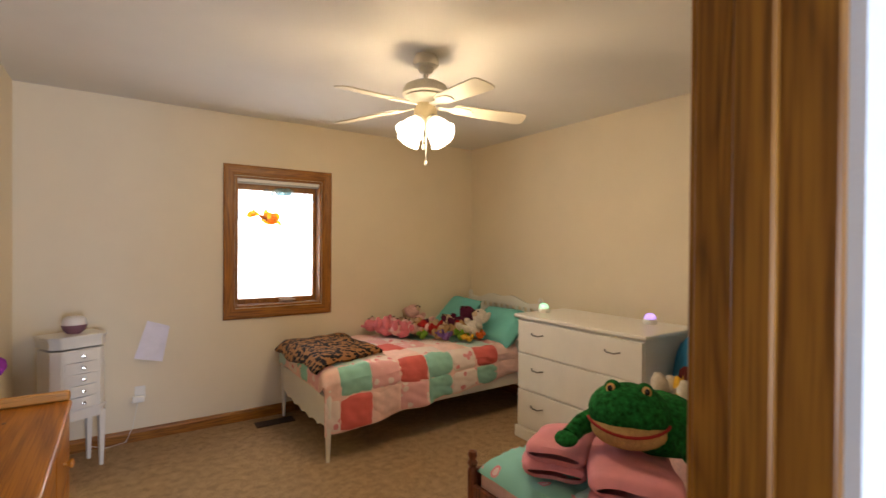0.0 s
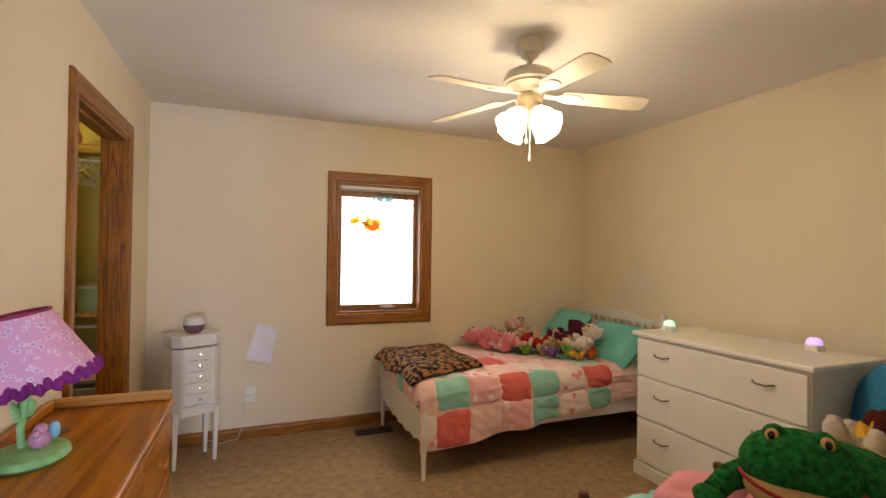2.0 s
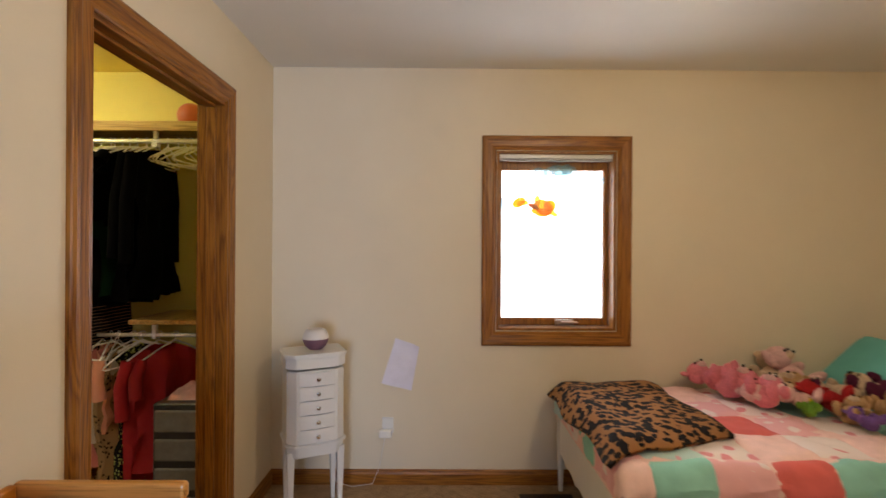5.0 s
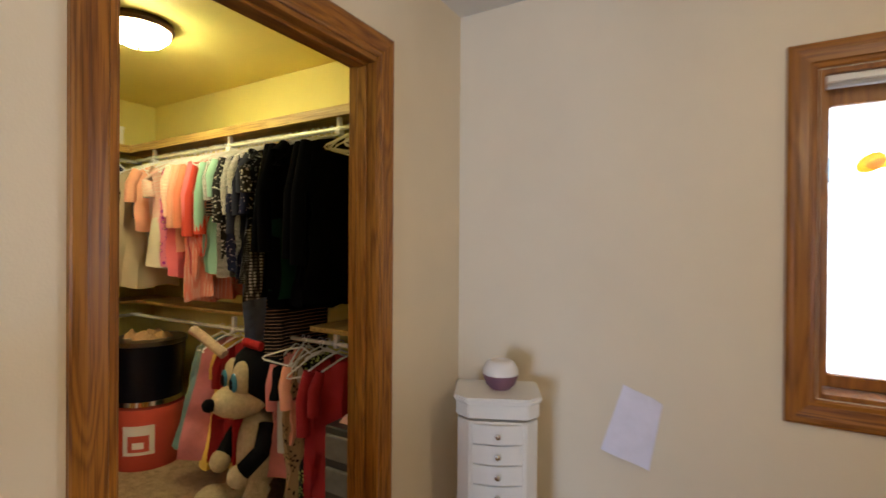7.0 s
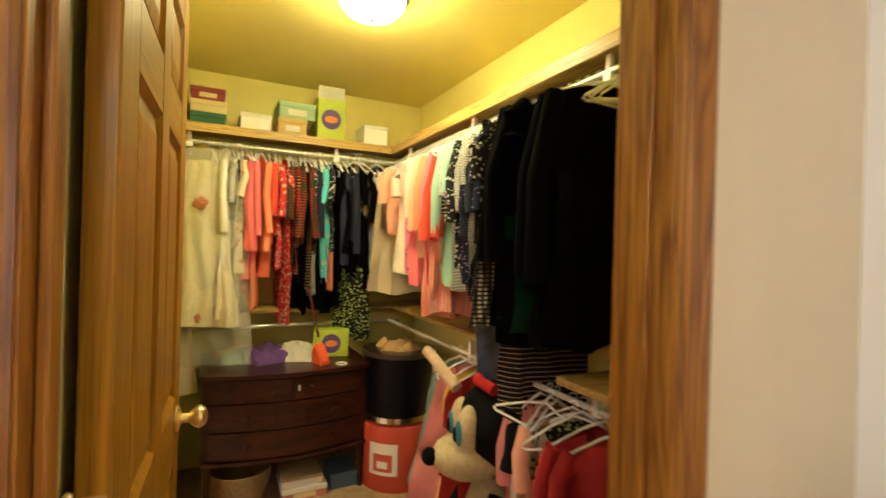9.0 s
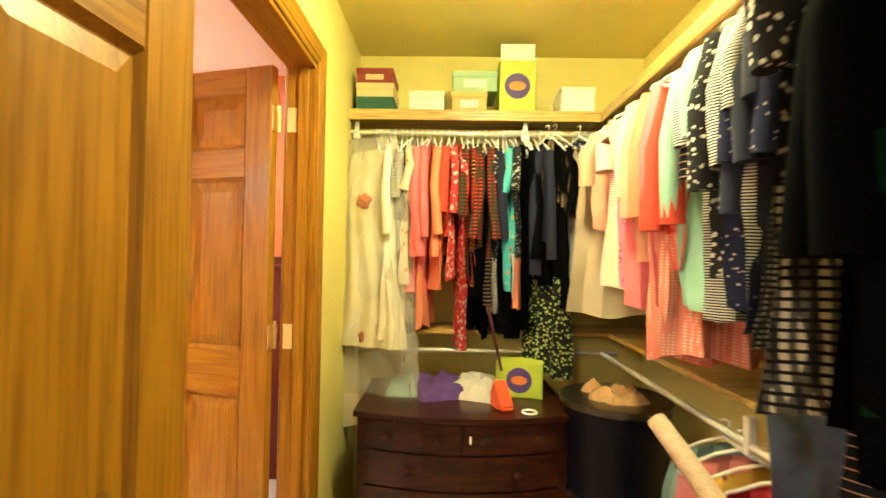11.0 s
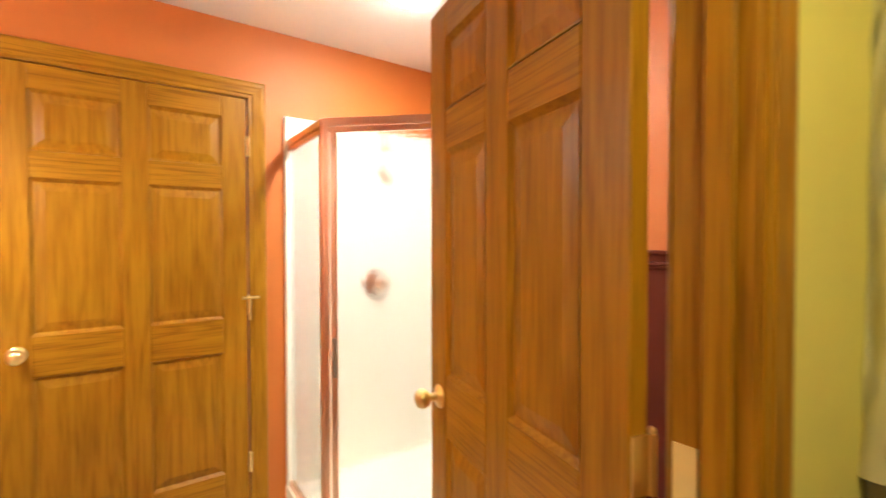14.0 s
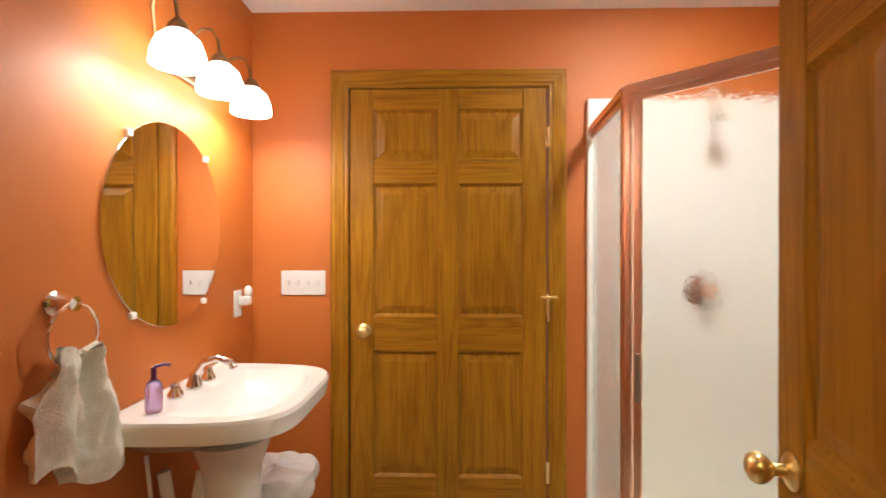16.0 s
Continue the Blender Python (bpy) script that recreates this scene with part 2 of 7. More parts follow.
def box(bm, x0, y0, z0, x1, y1, z1, bev=0.0, seg=1, mi=0):
    x0, x1 = min(x0, x1), max(x0, x1)
    y0, y1 = min(y0, y1), max(y0, y1)
    z0, z1 = min(z0, z1), max(z0, z1)
    v = [bm.verts.new(p) for p in ((x0, y0, z0), (x1, y0, z0), (x1, y1, z0), (x0, y1, z0), (x0, y0, z1), (x1, y0, z1), (x1, y1, z1), (x0, y1, z1))]
    fs = [bm.faces.new([v[i] for i in f]) for f in ((0, 3, 2, 1), (4, 5, 6, 7), (0, 1, 5, 4), (1, 2, 6, 5), (2, 3, 7, 6), (3, 0, 4, 7))]
    for f in fs:
        f.material_index = mi
    if bev:
        es = list({e for f in fs for e in f.edges})
        r = bmesh.ops.bevel(bm, geom=es, offset=bev, segments=seg, affect="EDGES", profile=0.5)
        for f in r["faces"]:
            f.material_index = mi
    return bm


def lathe(bm, prof, seg=20, at=(0, 0, 0), mi=0, m=None, wave=0.0, waves=0):
    """Turns a profile of (radius, height) round z."""
    rings = []
    for i, (r, z) in enumerate(prof):
        ring = []
        for k in range(seg):
            a = 2 * math.pi * k / seg
            rr = r * (1 + wave * math.sin(waves * a) * i / len(prof))
            p = Vector((rr * math.cos(a), rr * math.sin(a), z))
            ring.append(bm.verts.new((m @ p if m else p) + Vector(at)))
        rings.append(ring)
    for a, b in zip(rings, rings[1:]):
        for k in range(seg):
            f = bm.faces.new((a[k], a[(k + 1) % seg], b[(k + 1) % seg], b[k]))
            f.material_index = mi
    for ring, rad in ((rings[0], prof[0][0]), (rings[-1], prof[-1][0])):
        if rad > 0.0005:
            bm.faces.new(ring).material_index = mi
    return bm


def ball(bm, c, r, sx=1.0, sy=1.0, sz=1.0, seg=14, mi=0, rot=None, lump=0.0):
    rows = max(6, seg * 2 // 3)
    grid = []
    for i in range(rows + 1):
        th = math.pi * i / rows
        row = []
        for k in range(seg):
            a = 2 * math.pi * k / seg
            p = Vector((r * sx * math.sin(th) * math.cos(a), r * sy * math.sin(th) * math.sin(a), r * sz * math.cos(th)))
            if lump:
                p *= 1 + lump * noise.noise(p * (2.5 / r) + Vector(c) * 7)
            if rot:
                p = rot @ p
            row.append(bm.verts.new(p + Vector(c)) if 0 < i < rows or k == 0 else None)
        grid.append(row)
    for i in range(rows):
        for k in range(seg):
            a, b, cc, d = grid[i][k if i else 0], grid[i][(k + 1) % seg if i else 0], grid[i + 1][(k + 1) % seg if i + 1 < rows else 0], grid[i + 1][k if i + 1 < rows else 0]
            q = []
            for v in (a, d, cc, b):
                if v not in q:
                    q.append(v)
            bm.faces.new(q).material_index = mi
    return bm


def tube(bm, pts, r, seg=8, mi=0, taper=1.0):
    pts = [Vector(p) for p in pts]
    rings = []
    for i, p in enumerate(pts):
        d = (pts[min(i + 1, len(pts) - 1)] - pts[max(i - 1, 0)]).normalized()
        up = Vector((0, 0, 1)) if abs(d.z) < 0.9 else Vector((1, 0, 0))
        u = d.cross(up).normalized()
        w = d.cross(u)
        rr = r * (1 + (taper - 1) * i / max(1, len(pts) - 1))
        rings.append([bm.verts.new(p + rr * (math.cos(2 * math.pi * k / seg) * u + math.sin(2 * math.pi * k / seg) * w)) for k in range(seg)])
    for a, b in zip(rings, rings[1:]):
        for k in range(seg):
            bm.faces.new((a[k], a[(k + 1) % seg], b[(k + 1) % seg], b[k])).material_index = mi
    bm.faces.new(rings[0]).material_index = mi
    bm.faces.new(rings[-1]).material_index = mi
    return bm


def prism(bm, pts, axis, a, b, mi=0):
    """A flat outline pushed along an axis from a to b."""
    def place(u, v, w):
        return ((w, u, v), (u, w, v), (u, v, w))[axis]
    lo = [bm.verts.new(place(u, v, a)) for u, v in pts]
    hi = [bm.verts.new(place(u, v, b)) for u, v in pts]
    bm.faces.new(lo).material_index = mi
    bm.faces.new(hi).material_index = mi
    n = len(pts)
    for i in range(n):
        bm.faces.new((lo[i], lo[(i + 1) % n], hi[(i + 1) % n], hi[i])).material_index = mi
    return bm


def sheet(bm, f, nu, nv, mi=0, thick=0.0):
    """A grid surface f(u, v) over the unit square, with thickness along its normal."""
    P = [[Vector(f(i / nu, j / nv)) for j in range(nv + 1)] for i in range(nu + 1)]
    top = [[bm.verts.new(p) for p in row] for row in P]
    for i in range(nu):
        for j in range(nv):
            bm.faces.new((top[i][j], top[i + 1][j], top[i + 1][j + 1], top[i][j + 1])).material_index = mi
    if thick:
        low = []
        for i in range(nu + 1):
            row = []
            for j in range(nv + 1):
                du = P[min(i + 1, nu)][j] - P[max(i - 1, 0)][j]
                dv = P[i][min(j + 1, nv)] - P[i][max(j - 1, 0)]
                nrm = du.cross(dv)
                row.append(bm.verts.new(P[i][j] - (nrm.normalized() if nrm.length else Vector((0, 0, 1))) * thick))
            low.append(row)
        for i in range(nu):
            for j in range(nv):
                bm.faces.new((low[i][j], low[i][j + 1], low[i + 1][j + 1], low[i + 1][j])).material_index = mi
        for i in range(nu):
            for j in (0, nv):
                bm.faces.new((top[i][j], low[i][j], low[i + 1][j], top[i + 1][j])).material_index = mi
        for j in range(nv):
            for i in (0, nu):
                bm.faces.new((top[i][j], top[i][j + 1], low[i][j + 1], low[i][j])).material_index = mi
    return bm


I = Matrix.Identity(4)


def structure(name, bm, mat, label, category):
    return solo(name, bm, mat, I, label, category, kind="structure")


# ---- the shell ----
CEIL_Z, HEAD, FARHEAD = 2.46, 2.06, 2.092
XW, XE, YS, YN = -0.765, 2.95, 1.20, 4.98          # bedroom
CX0, CX1, CY0, CY1 = -3.52, -0.88, 3.53, 5.08      # closet
BX0, BX1, BY0, BY1 = -3.82, -1.245, 1.29, 3.43     # bathroom
CD0, CD1 = 3.535, 4.355                            # closet doorway
BD0, BD1 = -2.662, -1.80                           # bathroom doorway
RD0, RD1 = -0.53, 0.305                            # bedroom doorway
JT = 0.0185                                        # jamb board
WX0, WX1, WZ0, WZ1 = 0.56, 1.27, 0.91, 1.975       # bedroom window

structure("floor", box(B(), XW - 0.06, YS - 0.06, -0.1, XE + 0.1, YN + 0.1, 0.0), CARPET, "beige cut-pile bedroom carpet", "carpet")
structure("floor_closet", box(B(), CX0 - 0.1, CY0 - 0.05, -0.1, XW - 0.06, CY1 + 0.1, 0.0), CARPET, "beige cut-pile closet carpet", "carpet")
structure("floor_bathroom", box(B(), BX0 - 0.1, BY0 - 0.1, -0.1, BX1 + 0.1, CY0 - 0.05, -0.002), TILE, "tan vinyl bathroom floor", "floor")
structure("floor_hall", box(B(), -2.2, -1.7, -0.1, 2.4, YS - 0.06, -0.001), CARPET, "beige hall carpet", "carpet")
structure("ceiling", box(B(), XW - 0.1, YS - 0.1, CEIL_Z, XE + 0.1, YN + 0.1, CEIL_Z + 0.1), CEIL, "smooth white bedroom ceiling", "ceiling")
structure("ceiling_closet", box(B(), CX0 - 0.1, CY0 - 0.09, CEIL_Z, XW - 0.1, CY1 + 0.1, CEIL_Z + 0.1), CLOSET_WALL, "yellow painted closet ceiling", "ceiling")
structure("ceiling_bathroom", box(B(), BX0 - 0.1, BY0 - 0.1, CEIL_Z, BX1 + 0.1, CY0 - 0.09, CEIL_Z + 0.1), CEIL, "white bathroom ceiling", "ceiling")
structure("ceiling_hall", box(B(), -2.2, -1.7, CEIL_Z, 2.4, YS - 0.1, CEIL_Z + 0.1), CEIL, "white hall ceiling", "ceiling")

bm = B()
for b in ((XW - 0.1, YN, 0, WX0, YN + 0.16, CEIL_Z), (WX1, YN, 0, XE + 0.1, YN + 0.16, CEIL_Z), (WX0, YN, 0, WX1, YN + 0.16, WZ0), (WX0, YN, WZ1, WX1, YN + 0.16, CEIL_Z)):
    box(bm, *b)
structure("wall_north", bm, WALL, "cream painted bedroom window wall", "wall")
structure("wall_east", box(B(), XE, YS - 0.115, 0, XE + 0.1, YN, CEIL_Z), WALL, "cream painted bedroom wall", "wall")
bm = B()
for b in ((RD1 + JT, YS - 0.115, 0, XE, YS, CEIL_Z), (XW - 0.1, YS - 0.115, 0, RD0 - JT, YS, CEIL_Z), (RD0 - JT, YS - 0.115, HEAD, RD1 + JT, YS, CEIL_Z)):
    box(bm, *b)
structure("wall_south", bm, WALL, "cream painted wall with the bedroom doorway", "wall")
bm = B()
for b in ((XW - 0.058, YS, 0, XW, CD0 - JT, CEIL_Z), (XW - 0.058, CD1 + JT, 0, XW, YN, CEIL_Z), (XW - 0.058, CD0 - JT, HEAD, XW, CD1 + JT, CEIL_Z)):
    box(bm, *b)
structure("wall_west", bm, WALL, "cream painted wall with the closet doorway", "wall")
bm = B()
for b in ((CX1, CD1 + JT, 0, CX1 + 0.055, CY1, CEIL_Z), (CX1, CY0 - 0.05, HEAD, CX1 + 0.055, CD1 + JT, CEIL_Z)):
    box(bm, *b)
structure("wall_closet_east", bm, CLOSET_WALL, "yellow closet wall beside the doorway", "wall")
structure("wall_closet_west", box(B(), CX0 - 0.1, CY0, 0, CX0, CY1, CEIL_Z), CLOSET_WALL, "yellow closet back wall", "wall")
structure("wall_closet_north", box(B(), CX0 - 0.1, CY1, 0, CX1 + 0.1, CY1 + 0.06, CEIL_Z), CLOSET_WALL, "yellow closet long wall", "wall")
bm = B()
for b in ((CX0 - 0.1, CY0 - 0.05, 0, BD0 - JT, CY0, CEIL_Z), (BD1 + JT, CY0 - 0.05, 0, CX1, CY0, CEIL_Z), (BD0 - JT, CY0 - 0.05, HEAD, BD1 + JT, CY0, CEIL_Z)):
    box(bm, *b)
structure("wall_closet_south", bm, CLOSET_WALL, "yellow closet wall with the bathroom doorway", "wall")
bm = B()
for b in ((BX0 - 0.1, BY1, 0, BD0 - JT, CY0 - 0.052, CEIL_Z), (BD1 + JT, BY1, 0, BX1 + 0.1, CY0 - 0.052, CEIL_Z), (BD0 - JT, BY1, HEAD, BD1 + JT, CY0 - 0.052, CEIL_Z)):
    box(bm, *b)
structure("wall_bathroom_north", bm, BATH_WALL, "terracotta bathroom wall with the closet doorway", "wall")
structure("wall_bathroom_east", box(B(), BX1, BY0, 0, BX1 + 0.1, BY1, CEIL_Z), BATH_WALL, "terracotta orange wall behind the sink", "wall")
structure("wall_bathroom_west", box(B(), BX0 - 0.1, BY0, 0, BX0, BY1, CEIL_Z), BATH_WALL, "terracotta orange bathroom wall", "wall")
SD0, SD1 = -2.65, -1.715                            # far bathroom door
bm = B()
for b in ((BX0 - 0.1, BY0 - 0.1, 0, SD0 - 0.012, BY0, CEIL_Z), (SD1 + 0.012, BY0 - 0.1, 0, BX1 + 0.1, BY0, CEIL_Z), (SD0 - 0.012, BY0 - 0.1, FARHEAD + 0.01, SD1 + 0.012, BY0, CEIL_Z)):
    box(bm, *b)
structure("wall_bathroom_south", bm, BATH_WALL, "terracotta orange wall round the oak door", "wall")
bm = B()
for b in ((-2.3, -1.7, 0, -2.2, YS - 0.115, CEIL_Z), (2.4, -1.7, 0, 2.5, YS - 0.115, CEIL_Z), (-2.3, -1.8, 0, -0.9, -1.7, CEIL_Z), (0.8, -1.8, 0, 2.5, -1.7, CEIL_Z), (-0.9, -1.8, 1.95, 0.8, -1.7, CEIL_Z), (-0.9, -1.8, 0, 0.8, -1.7, 0.2), (-2.2, YS - 0.13, 0, RD0 - 0.02, YS - 0.1155, CEIL_Z), (RD1 + 0.02, YS - 0.13, 0, 2.4, YS - 0.1155, CEIL_Z)):
    box(bm, *b)
structure("wall_hall", bm, HALL_WALL, "plain white hall walls with a window", "wall")
structure("ground", box(B(), -60, -60, -0.9, 60, 60, -0.6), plain("lawn", (0.07, 0.12, 0.03), 0.9, var=0.3, scale=1.5), "green lawn outside", "lawn")


# ---- casings, jambs, baseboards ----
CAS = 0.085


def casing_profile(w):
    """Moulded casing: outer lip, flat, inner bead."""
    return [(0, 0), (0, 0.009), (0.006, 0.013), (0.018, 0.012), (0.022, 0.016), (w * 0.62, 0.019), (w * 0.7, 0.021), (w - 0.012, 0.021), (w - 0.003, 0.017), (w, 0.012), (w, 0)]


def upright(bm, to_world, side, pos, z0, z1, w=CAS):
    """One upright board; side +1 grows away along +u from pos."""
    pr = casing_profile(w)
    lo = [bm.verts.new(to_world(pos + side * u, d, z0)) for u, d in pr]
    hi = [bm.verts.new(to_world(pos + side * u, d, z1 + u)) for u, d in pr]
    n = len(pr)
    bm.faces.new(lo)
    bm.faces.new(hi)
    for i in range(n):
        bm.faces.new((lo[i], lo[(i + 1) % n], hi[(i + 1) % n], hi[i]))


def headboard_trim(bm, to_world, u0, u1, z, w=CAS, sign=1):
    pr = casing_profile(w)
    a = [bm.verts.new(to_world(u0 - u, d, z + sign * u)) for u, d in pr]
    b = [bm.verts.new(to_world(u1 + u, d, z + sign * u)) for u, d in pr]
    n = len(pr)
    bm.faces.new(a)
    bm.faces.new(b)
    for i in range(n):
        bm.faces.new((a[i], a[(i + 1) % n], b[(i + 1) % n], b[i]))


def casing(name, to_world, u0, u1, head, label, along, floor=0.0, sill=False, side_mat=OAK_Z):
    t = thing(name, I, label, "door trim" if not sill else "window trim", kind="structure")
    for u, s in ((u0, -1), (u1, 1)):
        bm = B()
        if sill:
            pr = casing_profile(CAS)
            lo = [bm.verts.new(to_world(u + s * p, d, floor - p)) for p, d in pr]
            hi = [bm.verts.new(to_world(u + s * p, d, head + p)) for p, d in pr]
            n = len(pr)
            bm.faces.new(lo)
            bm.faces.new(hi)
            for i in range(n):
                bm.faces.new((lo[i], lo[(i + 1) % n], hi[(i + 1) % n], hi[i]))
        else:
            upright(bm, to_world, s, u, 0.0, head)
        part("side_casing", bm, side_mat, t)
    bm = B()
    headboard_trim(bm, to_world, u0, u1, head)
    part("head_casing", bm, along, t)
    if sill:
        bm = B()
        headboard_trim(bm, to_world, u0, u1, floor, sign=-1)
        part("bottom_casing", bm, along, t)
    return t


def jamb(name, box3, stop, label):
    """Lining boards of a doorway, with the stop bead."""
    t = thing(name, I, label, "door jamb", kind="structure")
    for nm, b, mt in box3:
        part(nm, box(B(), *b, bev=0.002), mt, t)
    for b, mt in stop:
        part("stop_bead", box(B(), *b, bev=0.003), mt, t)
    return t


def on_west(u, d, z):
    return (XW + d, u, z)


def on_closet_east(u, d, z):
    return (CX1 - d, u, z)


casing("trim_closet_door", on_west, CD0 - 0.003, CD1 + 0.003, HEAD, "dark-stained oak casing round the closet doorway", OAK_Y)
ti = thing("trim_closet_door_inside", I, "oak casing inside the closet doorway", "door trim", kind="structure")
bm = B()
upright(bm, on_closet_east, 1, CD1 + 0.003, 0.0, HEAD)
part("side_casing", bm, OAK_Z, ti)
bm = B()
headboard_trim(bm, on_closet_east, CD0 + 0.09, CD1 + 0.003, HEAD)
part("head_casing", bm, OAK_Y, ti)
jamb("jamb_closet_door", [("side_jamb", (CX1 - 0.004, CD0 - 0.018, 0, XW + 0.004, CD0, HEAD), OAK_Z), ("side_jamb", (CX1 - 0.004, CD1, 0, XW + 0.004, CD1 + 0.018, HEAD), OAK_Z), ("head_jamb", (CX1 - 0.004, CD0, HEAD - 0.018, XW + 0.004, CD1, HEAD), OAK_Y)],
     [((-0.842, CD0, 0, -0.80, CD0 + 0.012, HEAD - 0.018), OAK_Z), ((-0.842, CD1 - 0.012, 0, -0.80, CD1, HEAD - 0.018), OAK_Z), ((-0.842, CD0 + 0.012, HEAD - 0.03, -0.80, CD1 - 0.012, HEAD - 0.018), OAK_Y)], "oak jamb of the closet doorway")


def on_closet_south(u, d, z):
    return (u, CY0 + d, z)


def on_bath_north(u, d, z):
    return (u, BY1 - d, z)


casing("trim_bathroom_door", on_closet_south, BD0 - 0.003, BD1 + 0.003, HEAD, "golden oak casing round the bathroom doorway", DOOR_X, side_mat=DOOR_Z)
casing("trim_bathroom_door_inside", on_bath_north, BD0 - 0.003, BD1 + 0.003, HEAD, "oak casing on the bathroom side", DOOR_X, side_mat=DOOR_Z)
jamb("jamb_bathroom_door", [("side_jamb", (BD0 - 0.018, BY1 - 0.004, 0, BD0, CY0 + 0.004, HEAD), DOOR_Z), ("side_jamb", (BD1, BY1 - 0.004, 0, BD1 + 0.018, CY0 + 0.004, HEAD), DOOR_Z), ("head_jamb", (BD0, BY1 - 0.004, HEAD - 0.018, BD1, CY0 + 0.004, HEAD), DOOR_X)],
     [((BD0, 3.472, 0, BD0 + 0.012, 3.51, HEAD - 0.018), DOOR_Z), ((BD1 - 0.012, 3.472, 0, BD1, 3.51, HEAD - 0.018), DOOR_Z)], "oak jamb of the bathroom doorway")


def on_bath_south(u, d, z):
    return (u, BY0 + d, z)


casing("trim_far_door", on_bath_south, SD0 - 0.006, SD1 + 0.006, FARHEAD, "oak casing round the closed bathroom door", DOOR_X, side_mat=DOOR_Z)


def on_south_room(u, d, z):
    return (u, YS + d, z)


def on_south_hall(u, d, z):
    return (u, YS - 0.115 - d, z)


casing("trim_bedroom_door", on_south_room, RD0 - 0.003, RD1 + 0.003, HEAD, "oak casing round the bedroom doorway", OAK_X)
jamb("jamb_bedroom_door", [("side_jamb", (RD0 - 0.018, YS - 0.119, 0, RD0, YS + 0.004, HEAD), OAK_Z), ("side_jamb", (RD1, YS - 0.119, 0, RD1 + 0.018, YS + 0.004, HEAD), OAK_Z), ("head_jamb", (RD0, YS - 0.119, HEAD - 0.018, RD1, YS + 0.004, HEAD), OAK_X)],
     [((RD0, YS - 0.075, 0, RD0 + 0.012, YS - 0.037, HEAD - 0.018), OAK_Z), ((RD1 - 0.012, YS - 0.075, 0, RD1, YS - 0.037, HEAD - 0.018), OAK_Z)], "oak jamb of the bedroom doorway")


def baseboard(name, x0, y0, x1, y1, nx, ny, mt, label="stained oak baseboard"):
    """Runs from (x0, y0) to (x1, y1), standing out along (nx, ny)."""
    pr = [(0, 0), (0.013, 0), (0.013, 0.062), (0.009, 0.072), (0.008, 0.08), (0.003, 0.088), (0, 0.088)]
    bm = B()
    a = [bm.verts.new((x0 + nx * d, y0 + ny * d, z)) for d, z in pr]
    b = [bm.verts.new((x1 + nx * d, y1 + ny * d, z)) for d, z in pr]
    bm.faces.new(a)
    bm.faces.new(b)
    for i in range(len(pr)):
        j = (i + 1) % len(pr)
        bm.faces.new((a[i], a[j], b[j], b[i]))
    structure(name, bm, mt, label, "baseboard")


baseboard("baseboard_north", XW, YN, XE, YN, 0, -1, OAK_X)
baseboard("baseboard_east", XE, YS, XE, YN - 0.014, -1, 0, OAK_Y)
baseboard("baseboard_west", XW, CD1 + 0.09, XW, YN - 0.014, 1, 0, OAK_Y)
baseboard("baseboard_west_long", XW, YS, XW, CD0 - 0.09, 1, 0, OAK_Y)
baseboard("baseboard_south", RD1 + 0.09, YS, XE - 0.014, YS, 0, 1, OAK_X)
baseboard("baseboard_closet", CX0, CY1, CX1, CY1, 0, -1, OAK_X)
baseboard("baseboard_bathroom", BX1, BY0 + 0.002, BX1, BY1, -1, 0, OAK_Y)
baseboard("baseboard_bathroom_south", SD1 + 0.1, BY0, BX1 - 0.014, BY0, 0, 1, OAK_X)

# ---- window ----
casing("trim_window", lambda u, d, z: (u, YN - d, z), WX0 - 0.003, WX1 + 0.003, WZ1 + 0.003, "moulded oak casing round the casement window", OAK_X, WZ0 - 0.003, True)
win = thing("window_1", I, "oak casement window with a crank and clear glass", "window", kind="structure")
bm = B()
for b in ((WX0, YN - 0.002, WZ0, WX0 + 0.016, YN + 0.15, WZ1), (WX1 - 0.016, YN - 0.002, WZ0, WX1, YN + 0.15, WZ1), (WX0 + 0.016, YN - 0.002, WZ0, WX1 - 0.016, YN + 0.15, WZ0 + 0.016), (WX0 + 0.016, YN - 0.002, WZ1 - 0.016, WX1 - 0.016, YN + 0.15, WZ1)):
    box(bm, *b, bev=0.002)
part("window_frame", bm, OAK_Z, win)
SY = YN + 0.095
PX0, PX1, PZ0, PZ1 = WX0 + 0.043, WX1 - 0.043, WZ0 + 0.062, WZ1 - 0.098   # glass opening
bm = B()
for b in ((WX0 + 0.018, SY, WZ0 + 0.018, PX0, SY + 0.04, WZ1 - 0.018), (PX1, SY, WZ0 + 0.018, WX1 - 0.018, SY + 0.04, WZ1 - 0.018), (PX0, SY + 0.001, WZ0 + 0.018, PX1, SY + 0.039, PZ0), (PX0, SY + 0.001, PZ1, PX1, SY + 0.039, WZ1 - 0.018)):
    box(bm, *b, bev=0.004)
sash = part("sash", bm, OAK_Z, win)
pane = part("pane", box(B(), PX0 - 0.006, SY + 0.016, PZ0 - 0.006, PX1 + 0.006, SY + 0.022, PZ1 + 0.006), PANE, win)
pane.visible_shadow = False
crank = part("crank", box(box(B(), 0.93, SY - 0.03, 0.935, 1.04, SY, 0.965, 0.006, 2), 0.96, SY - 0.05, 0.945, 1.06, SY - 0.032, 0.957, 0.005, 2), plain("tan_crank", (0.5, 0.36, 0.24), 0.35), win, "tan folding crank handle")


